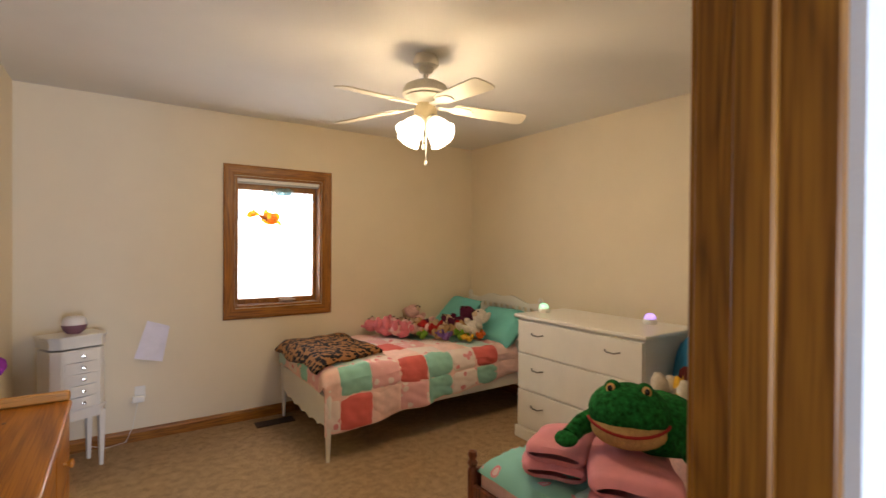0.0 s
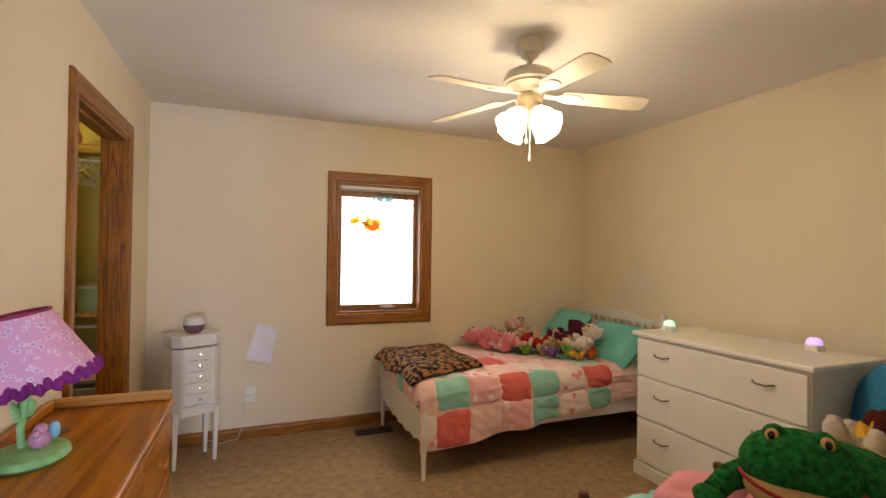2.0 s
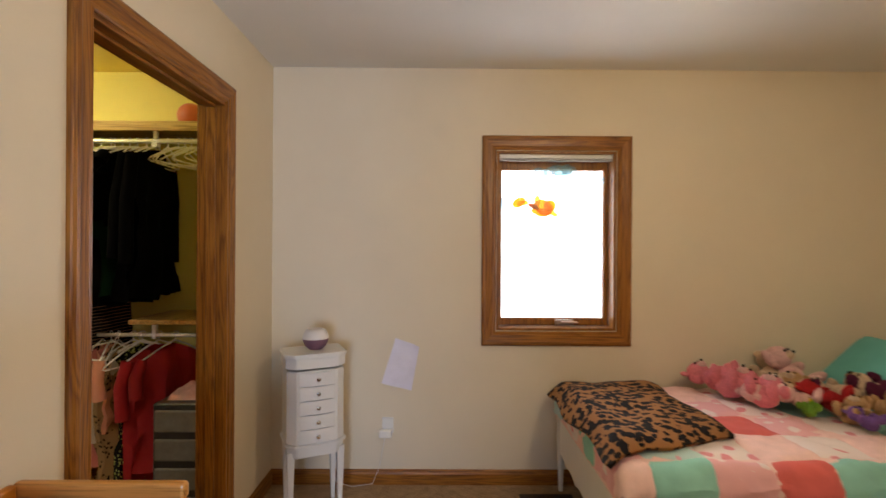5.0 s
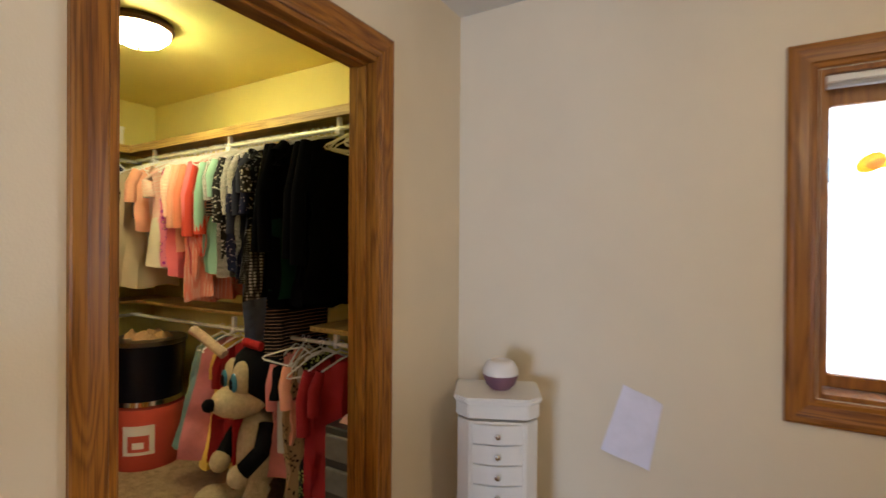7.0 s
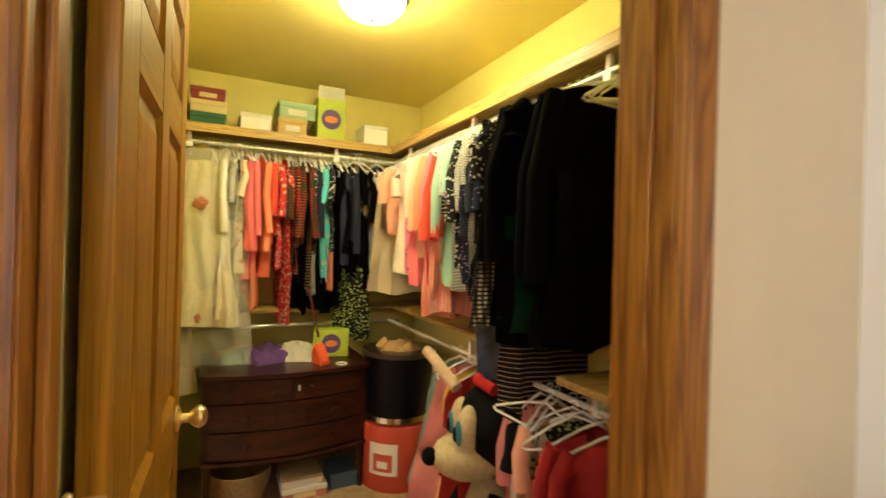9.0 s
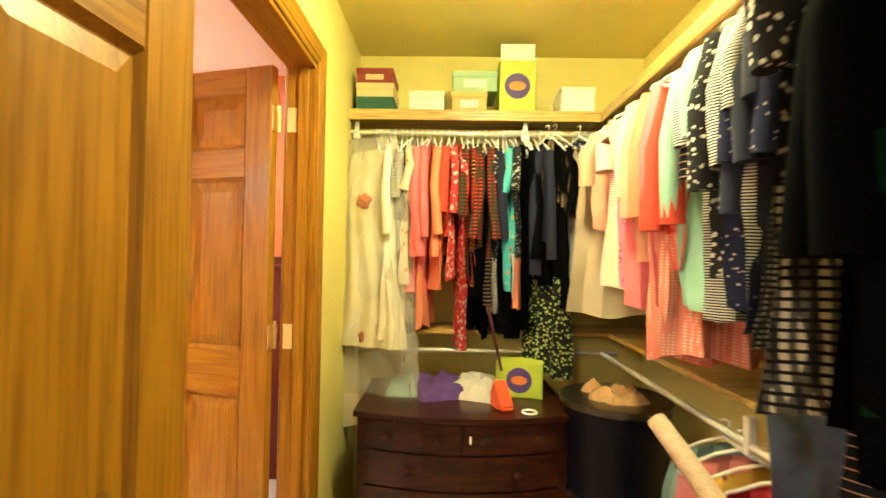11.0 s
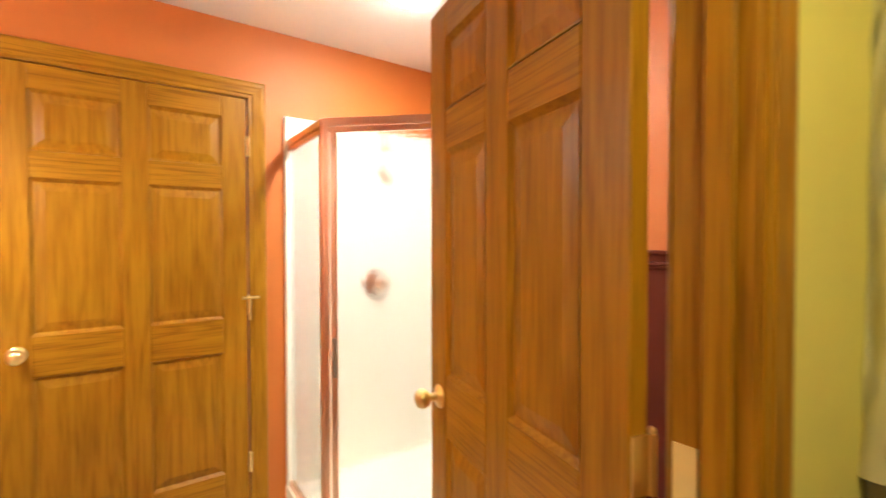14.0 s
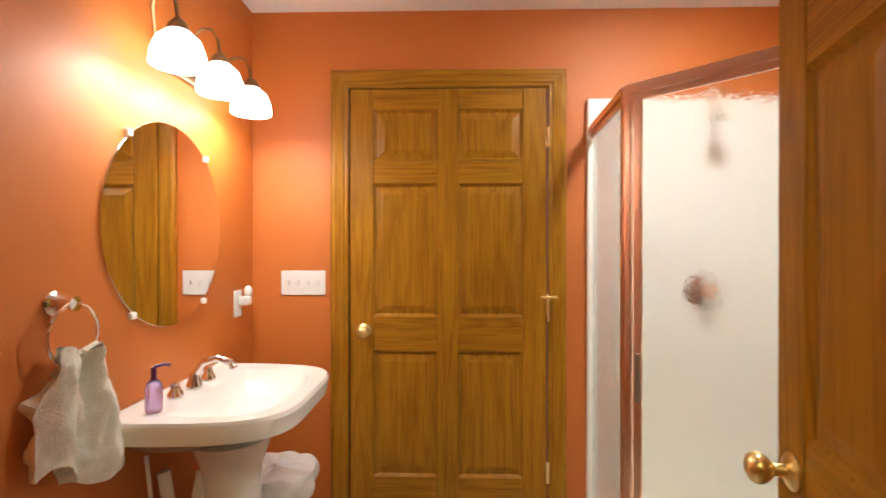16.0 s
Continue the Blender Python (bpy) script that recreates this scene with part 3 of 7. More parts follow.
# ---- doors ----
def six_panel_door(name, m, w, label, side, knob_mat=BRASS, hinges=True, h=2.04, knob=True, z0=0.012):
    """Hinge line at the origin, leaf along +x, thickness towards side * y."""
    t = thing(name, m, label, "door", kind="structure")
    th = 0.036 * side
    st, mid = 0.115, 0.1
    pw = (w - 2 * st - mid) / 2
    rows = ((0.245, 0.84), (1.007, 1.635), (1.745, h - 0.1))
    bm = B()
    g = 0.004
    for x0, x1 in ((g, st), (w - st, w - 0.003), (st + pw, st + pw + mid)):
        part("stile", box(B(), x0, 0, z0, x1, th, h, 0.003), DOOR_Z, t)
    for a, b in ((z0, 0.245), (0.84, 1.007), (1.635, 1.745), (h - 0.1, h)):
        for xa in (st, st + pw + mid):
            part("rail", box(B(), xa, 0.0005 * side, a, xa + pw, th - 0.0005 * side, b, 0.003), DOOR_X, t)
    for a, b in rows:
        for xa in (st, st + pw + mid):
            bm = B()
            box(bm, xa - 0.004, 0.011 * side, a - 0.004, xa + pw + 0.004, 0.025 * side, b + 0.004)
            for f, o in ((0.011, -1), (0.025, 1)):
                i1, i2 = 0.016, 0.05
                yb, yt = f * side, (f + o * 0.008) * side
                c1 = [(xa + i1, a + i1), (xa + pw - i1, a + i1), (xa + pw - i1, b - i1), (xa + i1, b - i1)]
                c2 = [(xa + i2, a + i2), (xa + pw - i2, a + i2), (xa + pw - i2, b - i2), (xa + i2, b - i2)]
                lo = [bm.verts.new((x, yb, z)) for x, z in c1]
                hi = [bm.verts.new((x, yt, z)) for x, z in c2]
                bm.faces.new(hi)
                for k in range(4):
                    bm.faces.new((lo[k], lo[(k + 1) % 4], hi[(k + 1) % 4], hi[k]))
                # sticking bead round the opening
                for (p0, p1) in (((xa, a), (xa + pw, a)), ((xa, b), (xa + pw, b))):
                    s = 1 if p0[1] == a else -1
                    prism(bm, [(0.0 if o < 0 else th, p0[1]), ((0.0105 if o < 0 else 0.0255) * side if o > 0 else 0.011 * side, p0[1] + s * 0.012), ((0.011 if o < 0 else 0.025) * side, p0[1])], 0, p0[0], p1[0])
                for xx, s in ((xa, 1), (xa + pw, -1)):
                    v = [bm.verts.new(p) for p in ((xx, 0.0 if o < 0 else th, a), (xx + s * 0.012, f * side, a), (xx + s * 0.012, f * side, b), (xx, 0.0 if o < 0 else th, b))]
                    bm.faces.new(v)
            part("panel", bm, DOOR_Z, t)
    if knob:
        kx, kz = w - 0.07, 0.94
        for s, y0 in ((1, max(0, th)), (-1, min(0, th))):
            bm = B()
            rot = Matrix.Rotation(radians(-90 * s), 4, "X")
            lathe(bm, [(0.033, 0), (0.033, 0.004), (0.026, 0.009), (0.012, 0.012), (0.011, 0.03), (0.018, 0.036), (0.0275, 0.048), (0.028, 0.058), (0.022, 0.069), (0.01, 0.074), (0, 0.075)], 20, (kx, y0, kz), 0, rot)
            part("knob", bm, knob_mat, t, "polished brass ball knob", True)
    if hinges:
        for z in (0.27, 1.06, 1.85):
            bm = B()
            tube(bm, [(0, -0.004 * side, z - 0.045), (0, -0.004 * side, z + 0.045)], 0.007, 10)
            ball(bm, (0, -0.004 * side, z + 0.05), 0.006, seg=8)
            box(bm, 0.0005, 0, z - 0.045, 0.0035, th * 0.9, z + 0.045)
            part("hinge", bm, BRASS, t, "brass butt hinge", True)
    return t


six_panel_door("door_bathroom", pose(BD0 + 0.004, BY1 - 0.03, 0, 0, 0, -104.8), 0.80, "golden oak six-panel door standing open into the bathroom", 1)
six_panel_door("door_closet", pose(CX1 - 0.02, CD0 + 0.012, 0, 0, 0, 177.8), 0.812, "dark-stained oak six-panel door folded back against the closet wall", -1)
d = six_panel_door("door_far", pose(SD0, BY0 + 0.012, 0), SD1 - SD0, "closed oak six-panel bathroom door", -1, h=2.086)
for z in (0.27, 1.06, 1.85):
    part("hinge_pin", tube(B(), [(-0.003, 0.006, z - 0.045), (-0.003, 0.006, z + 0.05)], 0.007, 10), BRASS, d)
part("robe_hook", tube(tube(B(), [(0.02, 0.0, 1.1), (0.03, 0.02, 1.1), (-0.04, 0.045, 1.105)], 0.006, 8), [(-0.003, 0.012, 1.1), (-0.003, 0.012, 0.99)], 0.006, 8), BRASS, d, "brass hinge-pin door stop")
hc = thing("closet_jamb_hinges", I, "pale brass hinge plates on the closet door jamb", "hinge", kind="structure")
PALE = plain("pale_tarnished_hinge", (0.5, 0.45, 0.36), 0.5, 0.4)
for z in (0.2, 0.98, 1.80):
    part("hinge_leaf", box(B(), CX1 + 0.008, CD0, z - 0.045, CX1 + 0.046, CD0 + 0.003, z + 0.045, 0.001), PALE, hc)
# hinge leaves let into the bathroom jamb
hl = thing("jamb_hinges", I, "brass hinge plates on the bathroom door jamb", "hinge", kind="structure")
for z in (0.27, 1.06, 1.85):
    part("hinge_leaf", box(B(), BD0, BY1 + 0.002, z - 0.045, BD0 + 0.003, BY1 + 0.036, z + 0.045), plain("worn_brass", (0.8, 0.62, 0.26), 0.45, 0.25), hl)


# ---- bedroom ----
def ceiling_fan():
    t = thing("ceiling_fan", pose(1.182, 3.128, CEIL_Z), "white five-blade ceiling fan with tulip glass lights switched on", "ceiling fan")
    P = plain("fan_enamel", (0.72, 0.68, 0.58), 0.35)
    part("canopy", lathe(B(), [(0.06, 0), (0.066, -0.012), (0.072, -0.035), (0.066, -0.055), (0.042, -0.066), (0.04, -0.082), (0.026, -0.096), (0.018, -0.1)], 24), P, t, smooth=True)
    part("downrod", tube(B(), [(0, 0, -0.09), (0, 0, -0.17)], 0.013, 12), P, t)
    part("motor_housing", lathe(B(), [(0.03, -0.138), (0.075, -0.146), (0.112, -0.166), (0.126, -0.192), (0.126, -0.212), (0.108, -0.22), (0.112, -0.228), (0.1, -0.24), (0.085, -0.25), (0.06, -0.262)], 32), P, t, smooth=True)
    part("switch_housing", lathe(B(), [(0.05, -0.258), (0.056, -0.28), (0.064, -0.295), (0.064, -0.338), (0.05, -0.358), (0.03, -0.372), (0.0, -0.377)], 24), plain("antique_white", (0.62, 0.52, 0.32), 0.35), t, smooth=True)
    blade_m = plain("white_blade", (0.7, 0.64, 0.52), 0.4, var=0.04)
    for k in range(5):
        a = radians(-22 + 72 * k)
        R = Matrix.Rotation(a, 4, "Z")
        Ti = R @ Matrix.Translation((0.0, 0, -0.268)) @ Matrix.Rotation(radians(4.2), 4, "Y") @ Matrix.Rotation(radians(-12), 4, "X")
        out = [(0.16, -0.042), (0.2, -0.05), (0.48, -0.06), (0.545, -0.06), (0.565, -0.052), (0.575, -0.03), (0.575, 0.03), (0.565, 0.052), (0.545, 0.06), (0.48, 0.06), (0.2, 0.05), (0.16, 0.042)]
        bm = B()
        prism(bm, out, 2, -0.003, 0.003)
        bm.transform(Ti)
        part("blade", bm, blade_m, t)
        bm = B()
        prism(bm, [(0.07, -0.018), (0.13, -0.014), (0.18, -0.04), (0.25, -0.03), (0.27, 0), (0.25, 0.03), (0.18, 0.04), (0.13, 0.014), (0.07, 0.018)], 2, -0.008, -0.004)
        bm.transform(Ti)
        part("blade_iron", bm, P, t)
    lit = glow("lit_tulip_glass", (1.0, 0.84, 0.6), FAN_L)
    for k in range(4):
        a = radians(13 + 90 * k)
        R = Matrix.Rotation(a, 4, "Z") @ Matrix.Translation((0.042, 0, -0.353)) @ Matrix.Rotation(radians(-46), 4, "Y")
        bm = B()
        lathe(bm, [(0.02, 0.02), (0.03, 0.004), (0.04, -0.012), (0.041, -0.026)], 18, m=R)
        part("lamp_holder", bm, P, t, smooth=True)
        bm = B()
        lathe(bm, [(0.026, -0.02), (0.044, -0.038), (0.054, -0.07), (0.056, -0.095), (0.063, -0.12), (0.07, -0.132)], 24, m=R, wave=0.05, waves=6)
        sh_ = part("tulip_shade", bm, lit, t, "glowing frosted tulip glass", True)
        sh_.visible_shadow = False
        bulb = bpy.data.lights.new("fan_bulb", "POINT")
        bulb.energy, bulb.color, bulb.shadow_soft_size = BULB_W, (1.0, 0.77, 0.46), 0.045
        bo = new("fan_bulb", bulb)
        bo.matrix_world = pose(1.182, 3.128, CEIL_Z) @ R @ Matrix.Translation((0, 0, -0.08))
    for x, l in ((0.005, 0.215), (-0.015, 0.13)):
        bm = tube(B(), [(x, 0, -0.35), (x, 0, -0.35 - l)], 0.0022, 6)
        lathe(bm, [(0.002, 0.0), (0.008, -0.012), (0.007, -0.03), (0, -0.034)], 10, (x, 0, -0.35 - l))
        part("pull_chain", bm, PLASTIC, t)


ceiling_fan()


def bed():
    t = thing("bed", pose(0, 0, 0), "white painted twin bed with scalloped footboard", "bed")
    x0, x1, y0, y1 = 0.93, 2.89, 3.90, 4.93
    for y in (y0, y1 - 0.02):
        bm = B()
        lathe(bm, [(0.012, 0), (0.016, 0.1), (0.024, 0.3), (0.024, 0.42), (0.018, 0.45), (0.024, 0.47), (0.012, 0.5), (0, 0.502)], 12, (x0, y, 0))
        part("foot_post", bm, WHITE, t, smooth=True)
        bm = B()
        lathe(bm, [(0.018, 0), (0.025, 0.25), (0.025, 0.88), (0.018, 0.91), (0.025, 0.935), (0.01, 0.96), (0, 0.962)], 12, (x1, y, 0))
        part("head_post", bm, WHITE, t, smooth=True)
    n = 36
    low = [(y0 + (y1 - y0) * i / n, 0.215 + 0.02 * abs(math.sin(i / n * math.pi * 6)) - 0.03 * math.sin(i / n * math.pi)) for i in range(n + 1)]
    top = [(y0 + (y1 - y0) * i / n, 0.41 + 0.02 * math.sin(i / n * math.pi)) for i in range(n, -1, -1)]
    part("footboard", prism(B(), low + top, 0, x0 - 0.011, x0 + 0.011), WHITE, t)
    top = [(y0 + (y1 - y0) * i / n, 0.9 + 0.05 * math.sin(i / n * math.pi) ** 2 + 0.012 * math.cos(i / n * math.pi * 6)) for i in range(n, -1, -1)]
    part("head_rail", prism(B(), [(y0, 0.86), (y1, 0.86)] + top, 0, x1 - 0.012, x1 + 0.012), WHITE, t)
    part("head_panel", box(B(), x1 - 0.01, y0, 0.3, x1 + 0.01, y1, 0.815, 0.003), WHITE, t)
    for i in range(12):
        y = y0 + 0.06 + i * (y1 - y0 - 0.12) / 11
        part("spindle", box(B(), x1 - 0.008, y - 0.016, 0.812, x1 + 0.008, y + 0.016, 0.862), WHITE, t)
    for y in (y0 + 0.005, y1 - 0.025):
        part("side_rail", box(B(), x0 + 0.02, y - 0.011, 0.25, x1 - 0.02, y + 0.011, 0.36, 0.003), WHITE, t)
    part("box_spring", box(B(), x0 + 0.03, y0 + 0.02, 0.24, x1 - 0.03, y1 - 0.04, 0.40, 0.02, 2), plain("ticking", (0.6, 0.56, 0.5), 0.9), t, "pale cloth box spring")
    part("mattress", box(B(), x0 + 0.03, y0 + 0.01, 0.40, x1 - 0.03, y1 - 0.04, 0.56, 0.04, 3), plain("mattress_cloth", (0.72, 0.7, 0.66), 0.9), t, "white mattress")
    return t


bed()

QUILT = {
    "p": plain("pale_pink_patch", (0.82, 0.55, 0.49), 0.9, var=0.1, scale=16, bscale=200),
    "w": spots("white_patch_with_pink_print", (0.80, 0.68, 0.63), (0.72, 0.28, 0.3), None, 12, 0.26),
    "c": plain("coral_patch", (0.66, 0.13, 0.11), 0.9, var=0.1, scale=9, bscale=200),
    "m": plain("mint_patch", (0.27, 0.55, 0.46), 0.9, var=0.08, scale=9, bscale=200),
    "f": spots("pink_flower_patch", (0.78, 0.42, 0.42), (0.8, 0.66, 0.62), None, 14, 0.3),
    "a": spots("pale_aqua_patch", (0.5, 0.66, 0.62), (0.7, 0.35, 0.4), None, 14, 0.2),
}


def quilt_point(s, v):
    """s metres along the bed from the foot, v metres across from the wall side."""
    y1, yc = 4.91, 3.90
    top = 0.592 + 0.012 * noise.noise(Vector((s * 5, v * 5, 0.3)))
    w = y1 - yc
    r = 0.06
    x = 0.90 + s
    if v < w - r:
        y, z = y1 - v, top
    elif v < w - r + r * math.pi / 2:
        a = (v - (w - r)) / r
        y, z = yc + r - r * math.sin(a), top - r + r * math.cos(a)
    else:
        d = (v - (w - r + r * math.pi / 2)) * (1 - 0.3 * max(0.0, s)) * (1 - 0.3 * max(0.0, 0.06 - s) / 0.21) + 0.006 * math.sin(s * 19)
        y, z = yc - 0.012 - 0.055 * d + 0.016 * math.sin(s * 13 + 1) * d * 4, top - r - d
    if s < 0.05:
        a = min((0.05 - s) / 0.05, math.pi / 2)
        x = 0.95 - 0.05 * math.sin(a)
        z -= 0.05 - 0.05 * math.cos(a)
        if s < 0.05 - 0.05 * math.pi / 2:
            z -= (0.05 - 0.05 * math.pi / 2 - s) * (1.0 if v < w - r else max(0.0, 1 - (v - w + r) / 0.1))
    return Vector((x, y, z))


def quilt():
    t = thing("comforter", I, "patchwork comforter in coral, mint and pink squares, lying on the bed", "comforter")
    rows = ["afwpwmpa", "wpmfwmwp", "mwacfwmc", "fawpwpaf", "pmfcmwcp", "wcpfmwmp"]
    s0, s1, v1 = -0.12, 1.71, 1.40
    ns, nv = 8, 6
    for j in range(nv):
        for i in range(ns):
            a0, a1 = s0 + (s1 - s0) * i / ns, s0 + (s1 - s0) * (i + 1) / ns
            b0, b1 = v1 * j / nv, v1 * (j + 1) / nv

            def f(u, w):
                s, v = a0 + (a1 - a0) * u, b0 + (b1 - b0) * w
                p = quilt_point(s, v)
                e = 0.004
                nr = (quilt_point(s + e, v) - p).cross(quilt_point(s, v + e) - p)
                nr = -nr.normalized() if nr.length else Vector((0, 0, 1))
                if nr.z < -0.2:
                    nr = -nr
                puff = (16 * u * (1 - u) * w * (1 - w)) ** 0.35 * 0.015
                puff += 0.012 * noise.noise(Vector((s * 5 + 2 * v, v * 6 - s * 3, 7))) + 0.011 * noise.noise(Vector((s * 11 + 7 * v, v * 17 - 12 * s, 2))) + 0.004 * noise.noise(Vector((s * 48, v * 26 + 9 * s, 5))) * (16 * u * (1 - u) * w * (1 - w)) ** 0.5
                return p + nr * puff
            bm = B()
            sheet(bm, f, 14, 14)
            part("patch", bm, QUILT[rows[j][i]], t, smooth=True)
    bm = B()
    sheet(bm, lambda u, w: quilt_point(s0 + (s1 - s0) * u, v1 * w) - Vector((0, -0.004, 0.004)), 40, 34, thick=0.006)
    part("lining", bm, QUILT["p"], t, "pink lining and hem", True)


quilt()


def throw():
    """Folded leopard throw over the foot of the bed."""
    fur = spots("leopard_print", (0.27, 0.12, 0.037), (0.008, 0.005, 0.004), None, 29, 0.53, warp=1.0)
    c = [Vector((0.85, 4.87)), Vector((0.88, 3.95)), Vector((1.46, 4.13)), Vector((1.42, 4.9))]

    def f(u, w):
        p = (c[0] * (1 - w) + c[1] * w) * (1 - u) + (c[3] * (1 - w) + c[2] * w) * u
        q = p + Vector((0.012 * math.sin(w * 11), 0.012 * math.sin(u * 9)))
        e = min(u, 1 - u, w, 1 - w)
        z = 0.612 + 0.03 * min(1, e * 7) ** 0.5 + 0.016 * noise.noise(Vector((q.x * 7, q.y * 7, 1)))
        if q.x < 0.93:
            z -= (0.93 - q.x) * 0.75
        return (q.x, q.y, z)
    solo("throw_blanket", sheet(B(), f, 36, 36, thick=0.018), fur, I, "folded leopard-print fleece throw across the foot of the bed", "blanket", smooth=True)


throw()


def pillow(name, m, w, h, d, mat, label, category="pillow"):
    def side(s):
        def f(u, v):
            x, z = (u - 0.5), (v - 0.5)
            e = max(0.0, (1 - (2 * x) ** 4) * (1 - (2 * z) ** 4)) ** 0.45
            return (x * w, s * d * 0.5 * e * (1 + 0.12 * noise.noise(Vector((x * 4, z * 4, s)))), z * h * (1 - 0.05 * (1 - (2 * z) ** 2)))
        return f
    bm = B()
    sheet(bm, side(1), 16, 12)
    sheet(bm, side(-1), 16, 12)
    bmesh.ops.remove_doubles(bm, verts=bm.verts, dist=0.0008)
    return solo(name, bm, mat, m, label, category, smooth=True)


AQUA = plain("aqua_cotton", (0.14, 0.47, 0.43), 0.9, var=0.07, scale=5, bscale=150)
pillow("pillow", pose(2.52, 4.66, 0.75, 44, 0, 80), 0.50, 0.42, 0.17, AQUA, "aqua cotton pillow leaning on the headboard")
pillow("pillow", pose(2.60, 4.14, 0.705, 52, 0, 96), 0.52, 0.42, 0.17, AQUA, "aqua cotton pillow leaning on the headboard")


def plush(name, m, s, cols, label, ears="round", snout=True):
    """A soft toy: body with arms and legs, head with ears, muzzle, eyes and nose."""
    coat, muzzle, bead = cols
    t = thing(name, m, label, "soft toy", group="soft toys on the bed")
    body = part("body", ball(B(), (0, 0, 0.36 * s), 0.3 * s, 1, 0.85, 1.05, lump=0.08), coat, t, smooth=True)
    head = part("head", ball(B(), (0, -0.05 * s, 0.86 * s), 0.29 * s, 1.05, 0.95, 0.92, lump=0.06), coat, t, smooth=True)
    if snout:
        part("muzzle", ball(B(), (0, -0.28 * s, 0.8 * s), 0.13 * s, 1.1, 0.9, 0.8, seg=10), muzzle, head, smooth=True)
    for k in (-1, 1):
        if ears == "round":
            part("ear", ball(B(), (0.23 * s * k, 0, 1.09 * s), 0.11 * s, 1, 0.5, 1, seg=10), coat, head, smooth=True)
        else:
            part("ear", ball(B(), (0.28 * s * k, 0.02 * s, 0.92 * s), 0.2 * s, 0.4, 0.55, 1.15, seg=10), coat, head, smooth=True)
        part("arm", ball(B(), (0.36 * s * k, -0.12 * s, 0.5 * s), 0.12 * s, 1.0, 1.5, 1.0, seg=10, lump=0.1), coat, t, smooth=True)
        part("leg", ball(B(), (0.22 * s * k, -0.32 * s, 0.14 * s), 0.14 * s, 0.9, 1.7, 0.9, seg=10, lump=0.1), coat, t, smooth=True)
        part("eye", ball(B(), (0.1 * s * k, -0.31 * s, 0.92 * s), 0.035 * s, seg=8), bead, head, smooth=True)
    part("nose", ball(B(), (0, -0.4 * s, 0.82 * s), 0.04 * s, seg=8), bead, head, smooth=True)
    return t


def fur(name, c, var=0.14):
    return plain(name, c, 0.95, var=var, scale=40, bscale=260, bstr=0.8, spec=0.15, fine=0.3)


F = {
    "pink": fur("pink_plush", (0.78, 0.24, 0.28)), "palepink": fur("pale_pink_plush", (0.78, 0.48, 0.44)), "cream": fur("cream_plush", (0.66, 0.48, 0.32)),
    "tan": fur("tan_plush", (0.5, 0.3, 0.14)), "plum": fur("plum_plush", (0.10, 0.015, 0.04)), "red": fur("red_plush", (0.4, 0.02, 0.02)),
    "white": fur("white_plush", (0.74, 0.66, 0.56)), "green": fur("lime_plush", (0.18, 0.36, 0.04)), "brown": fur("brown_plush", (0.16, 0.06, 0.03)),
    "yellow": fur("yellow_plush", (0.72, 0.42, 0.04)), "orange": fur("orange_plush", (0.72, 0.16, 0.03)), "lilac": fur("lilac_plush", (0.2, 0.1, 0.3)),
    "blue": fur("blue_plush", (0.05, 0.29, 0.56)), "iceblue": fur("ice_blue_plush", (0.4, 0.6, 0.72)),
}
EYE = plain("black_bead", (0.01, 0.01, 0.01), 0.12, var=0.0, bstr=0)
toys = [
    ("pink", "palepink", 1.70, 4.62, 0.27, -70, 82, "floppy", "bright pink plush rabbit lying down"), ("pink", "palepink", 1.86, 4.72, 0.27, 40, 85, "round", "pink plush bear lying on its back"),
    ("pink", "palepink", 1.80, 4.42, 0.25, -50, 78, "round", "pink plush cat lying down"), ("palepink", "pink", 1.98, 4.56, 0.22, 110, 80, "floppy", "rosy plush puppy lying down"),
    ("cream", "white", 2.12, 4.74, 0.27, -20, 14, "round", "cream plush bear sitting back"), ("tan", "cream", 2.04, 4.58, 0.21, -40, 24, "round", "tan plush bear sitting back"),
    ("palepink", "cream", 2.28, 4.70, 0.29, 25, 6, "floppy", "peach plush rabbit sitting up"), ("cream", "tan", 2.26, 4.52, 0.25, -60, 24, "floppy", "cream plush monkey slumped back"),
    ("plum", "plum", 2.42, 4.42, 0.33, -60, 18, "floppy", "dark plum plush dog slumped back"), ("red", "plum", 2.24, 4.36, 0.22, 50, 70, "round", "deep red plush toy lying down"),
    ("tan", "red", 2.30, 4.26, 0.19, -80, 60, "floppy", "tan plush toy lying on its side"), ("palepink", "cream", 2.12, 4.42, 0.2, 70, 75, "floppy", "pale pink plush toy lying down"),
    ("white", "cream", 2.40, 4.12, 0.30, -60, 6, "floppy", "white plush lamb sitting up"), ("tan", "cream", 2.12, 4.24, 0.18, -35, 26, "floppy", "small tan plush dog sitting back"),
    ("green", "yellow", 2.00, 4.32, 0.13, -30, 75, "round", "small lime green plush frog"), ("green", "green", 2.26, 4.08, 0.17, -70, 76, "floppy", "lime green floppy plush toy"),
    ("lilac", "lilac", 2.18, 4.12, 0.14, 20, 70, "round", "small lilac plush toy lying down"), ("orange", "yellow", 2.46, 4.0, 0.13, -40, 65, "round", "small orange and yellow plush bird"),
    ("yellow", "orange", 2.36, 3.99, 0.11, 60, 70, "round", "tiny yellow plush bird lying down"), ("cream", "white", 2.16, 4.60, 0.2, 80, 72, "floppy", "cream plush lamb lying down"),
]
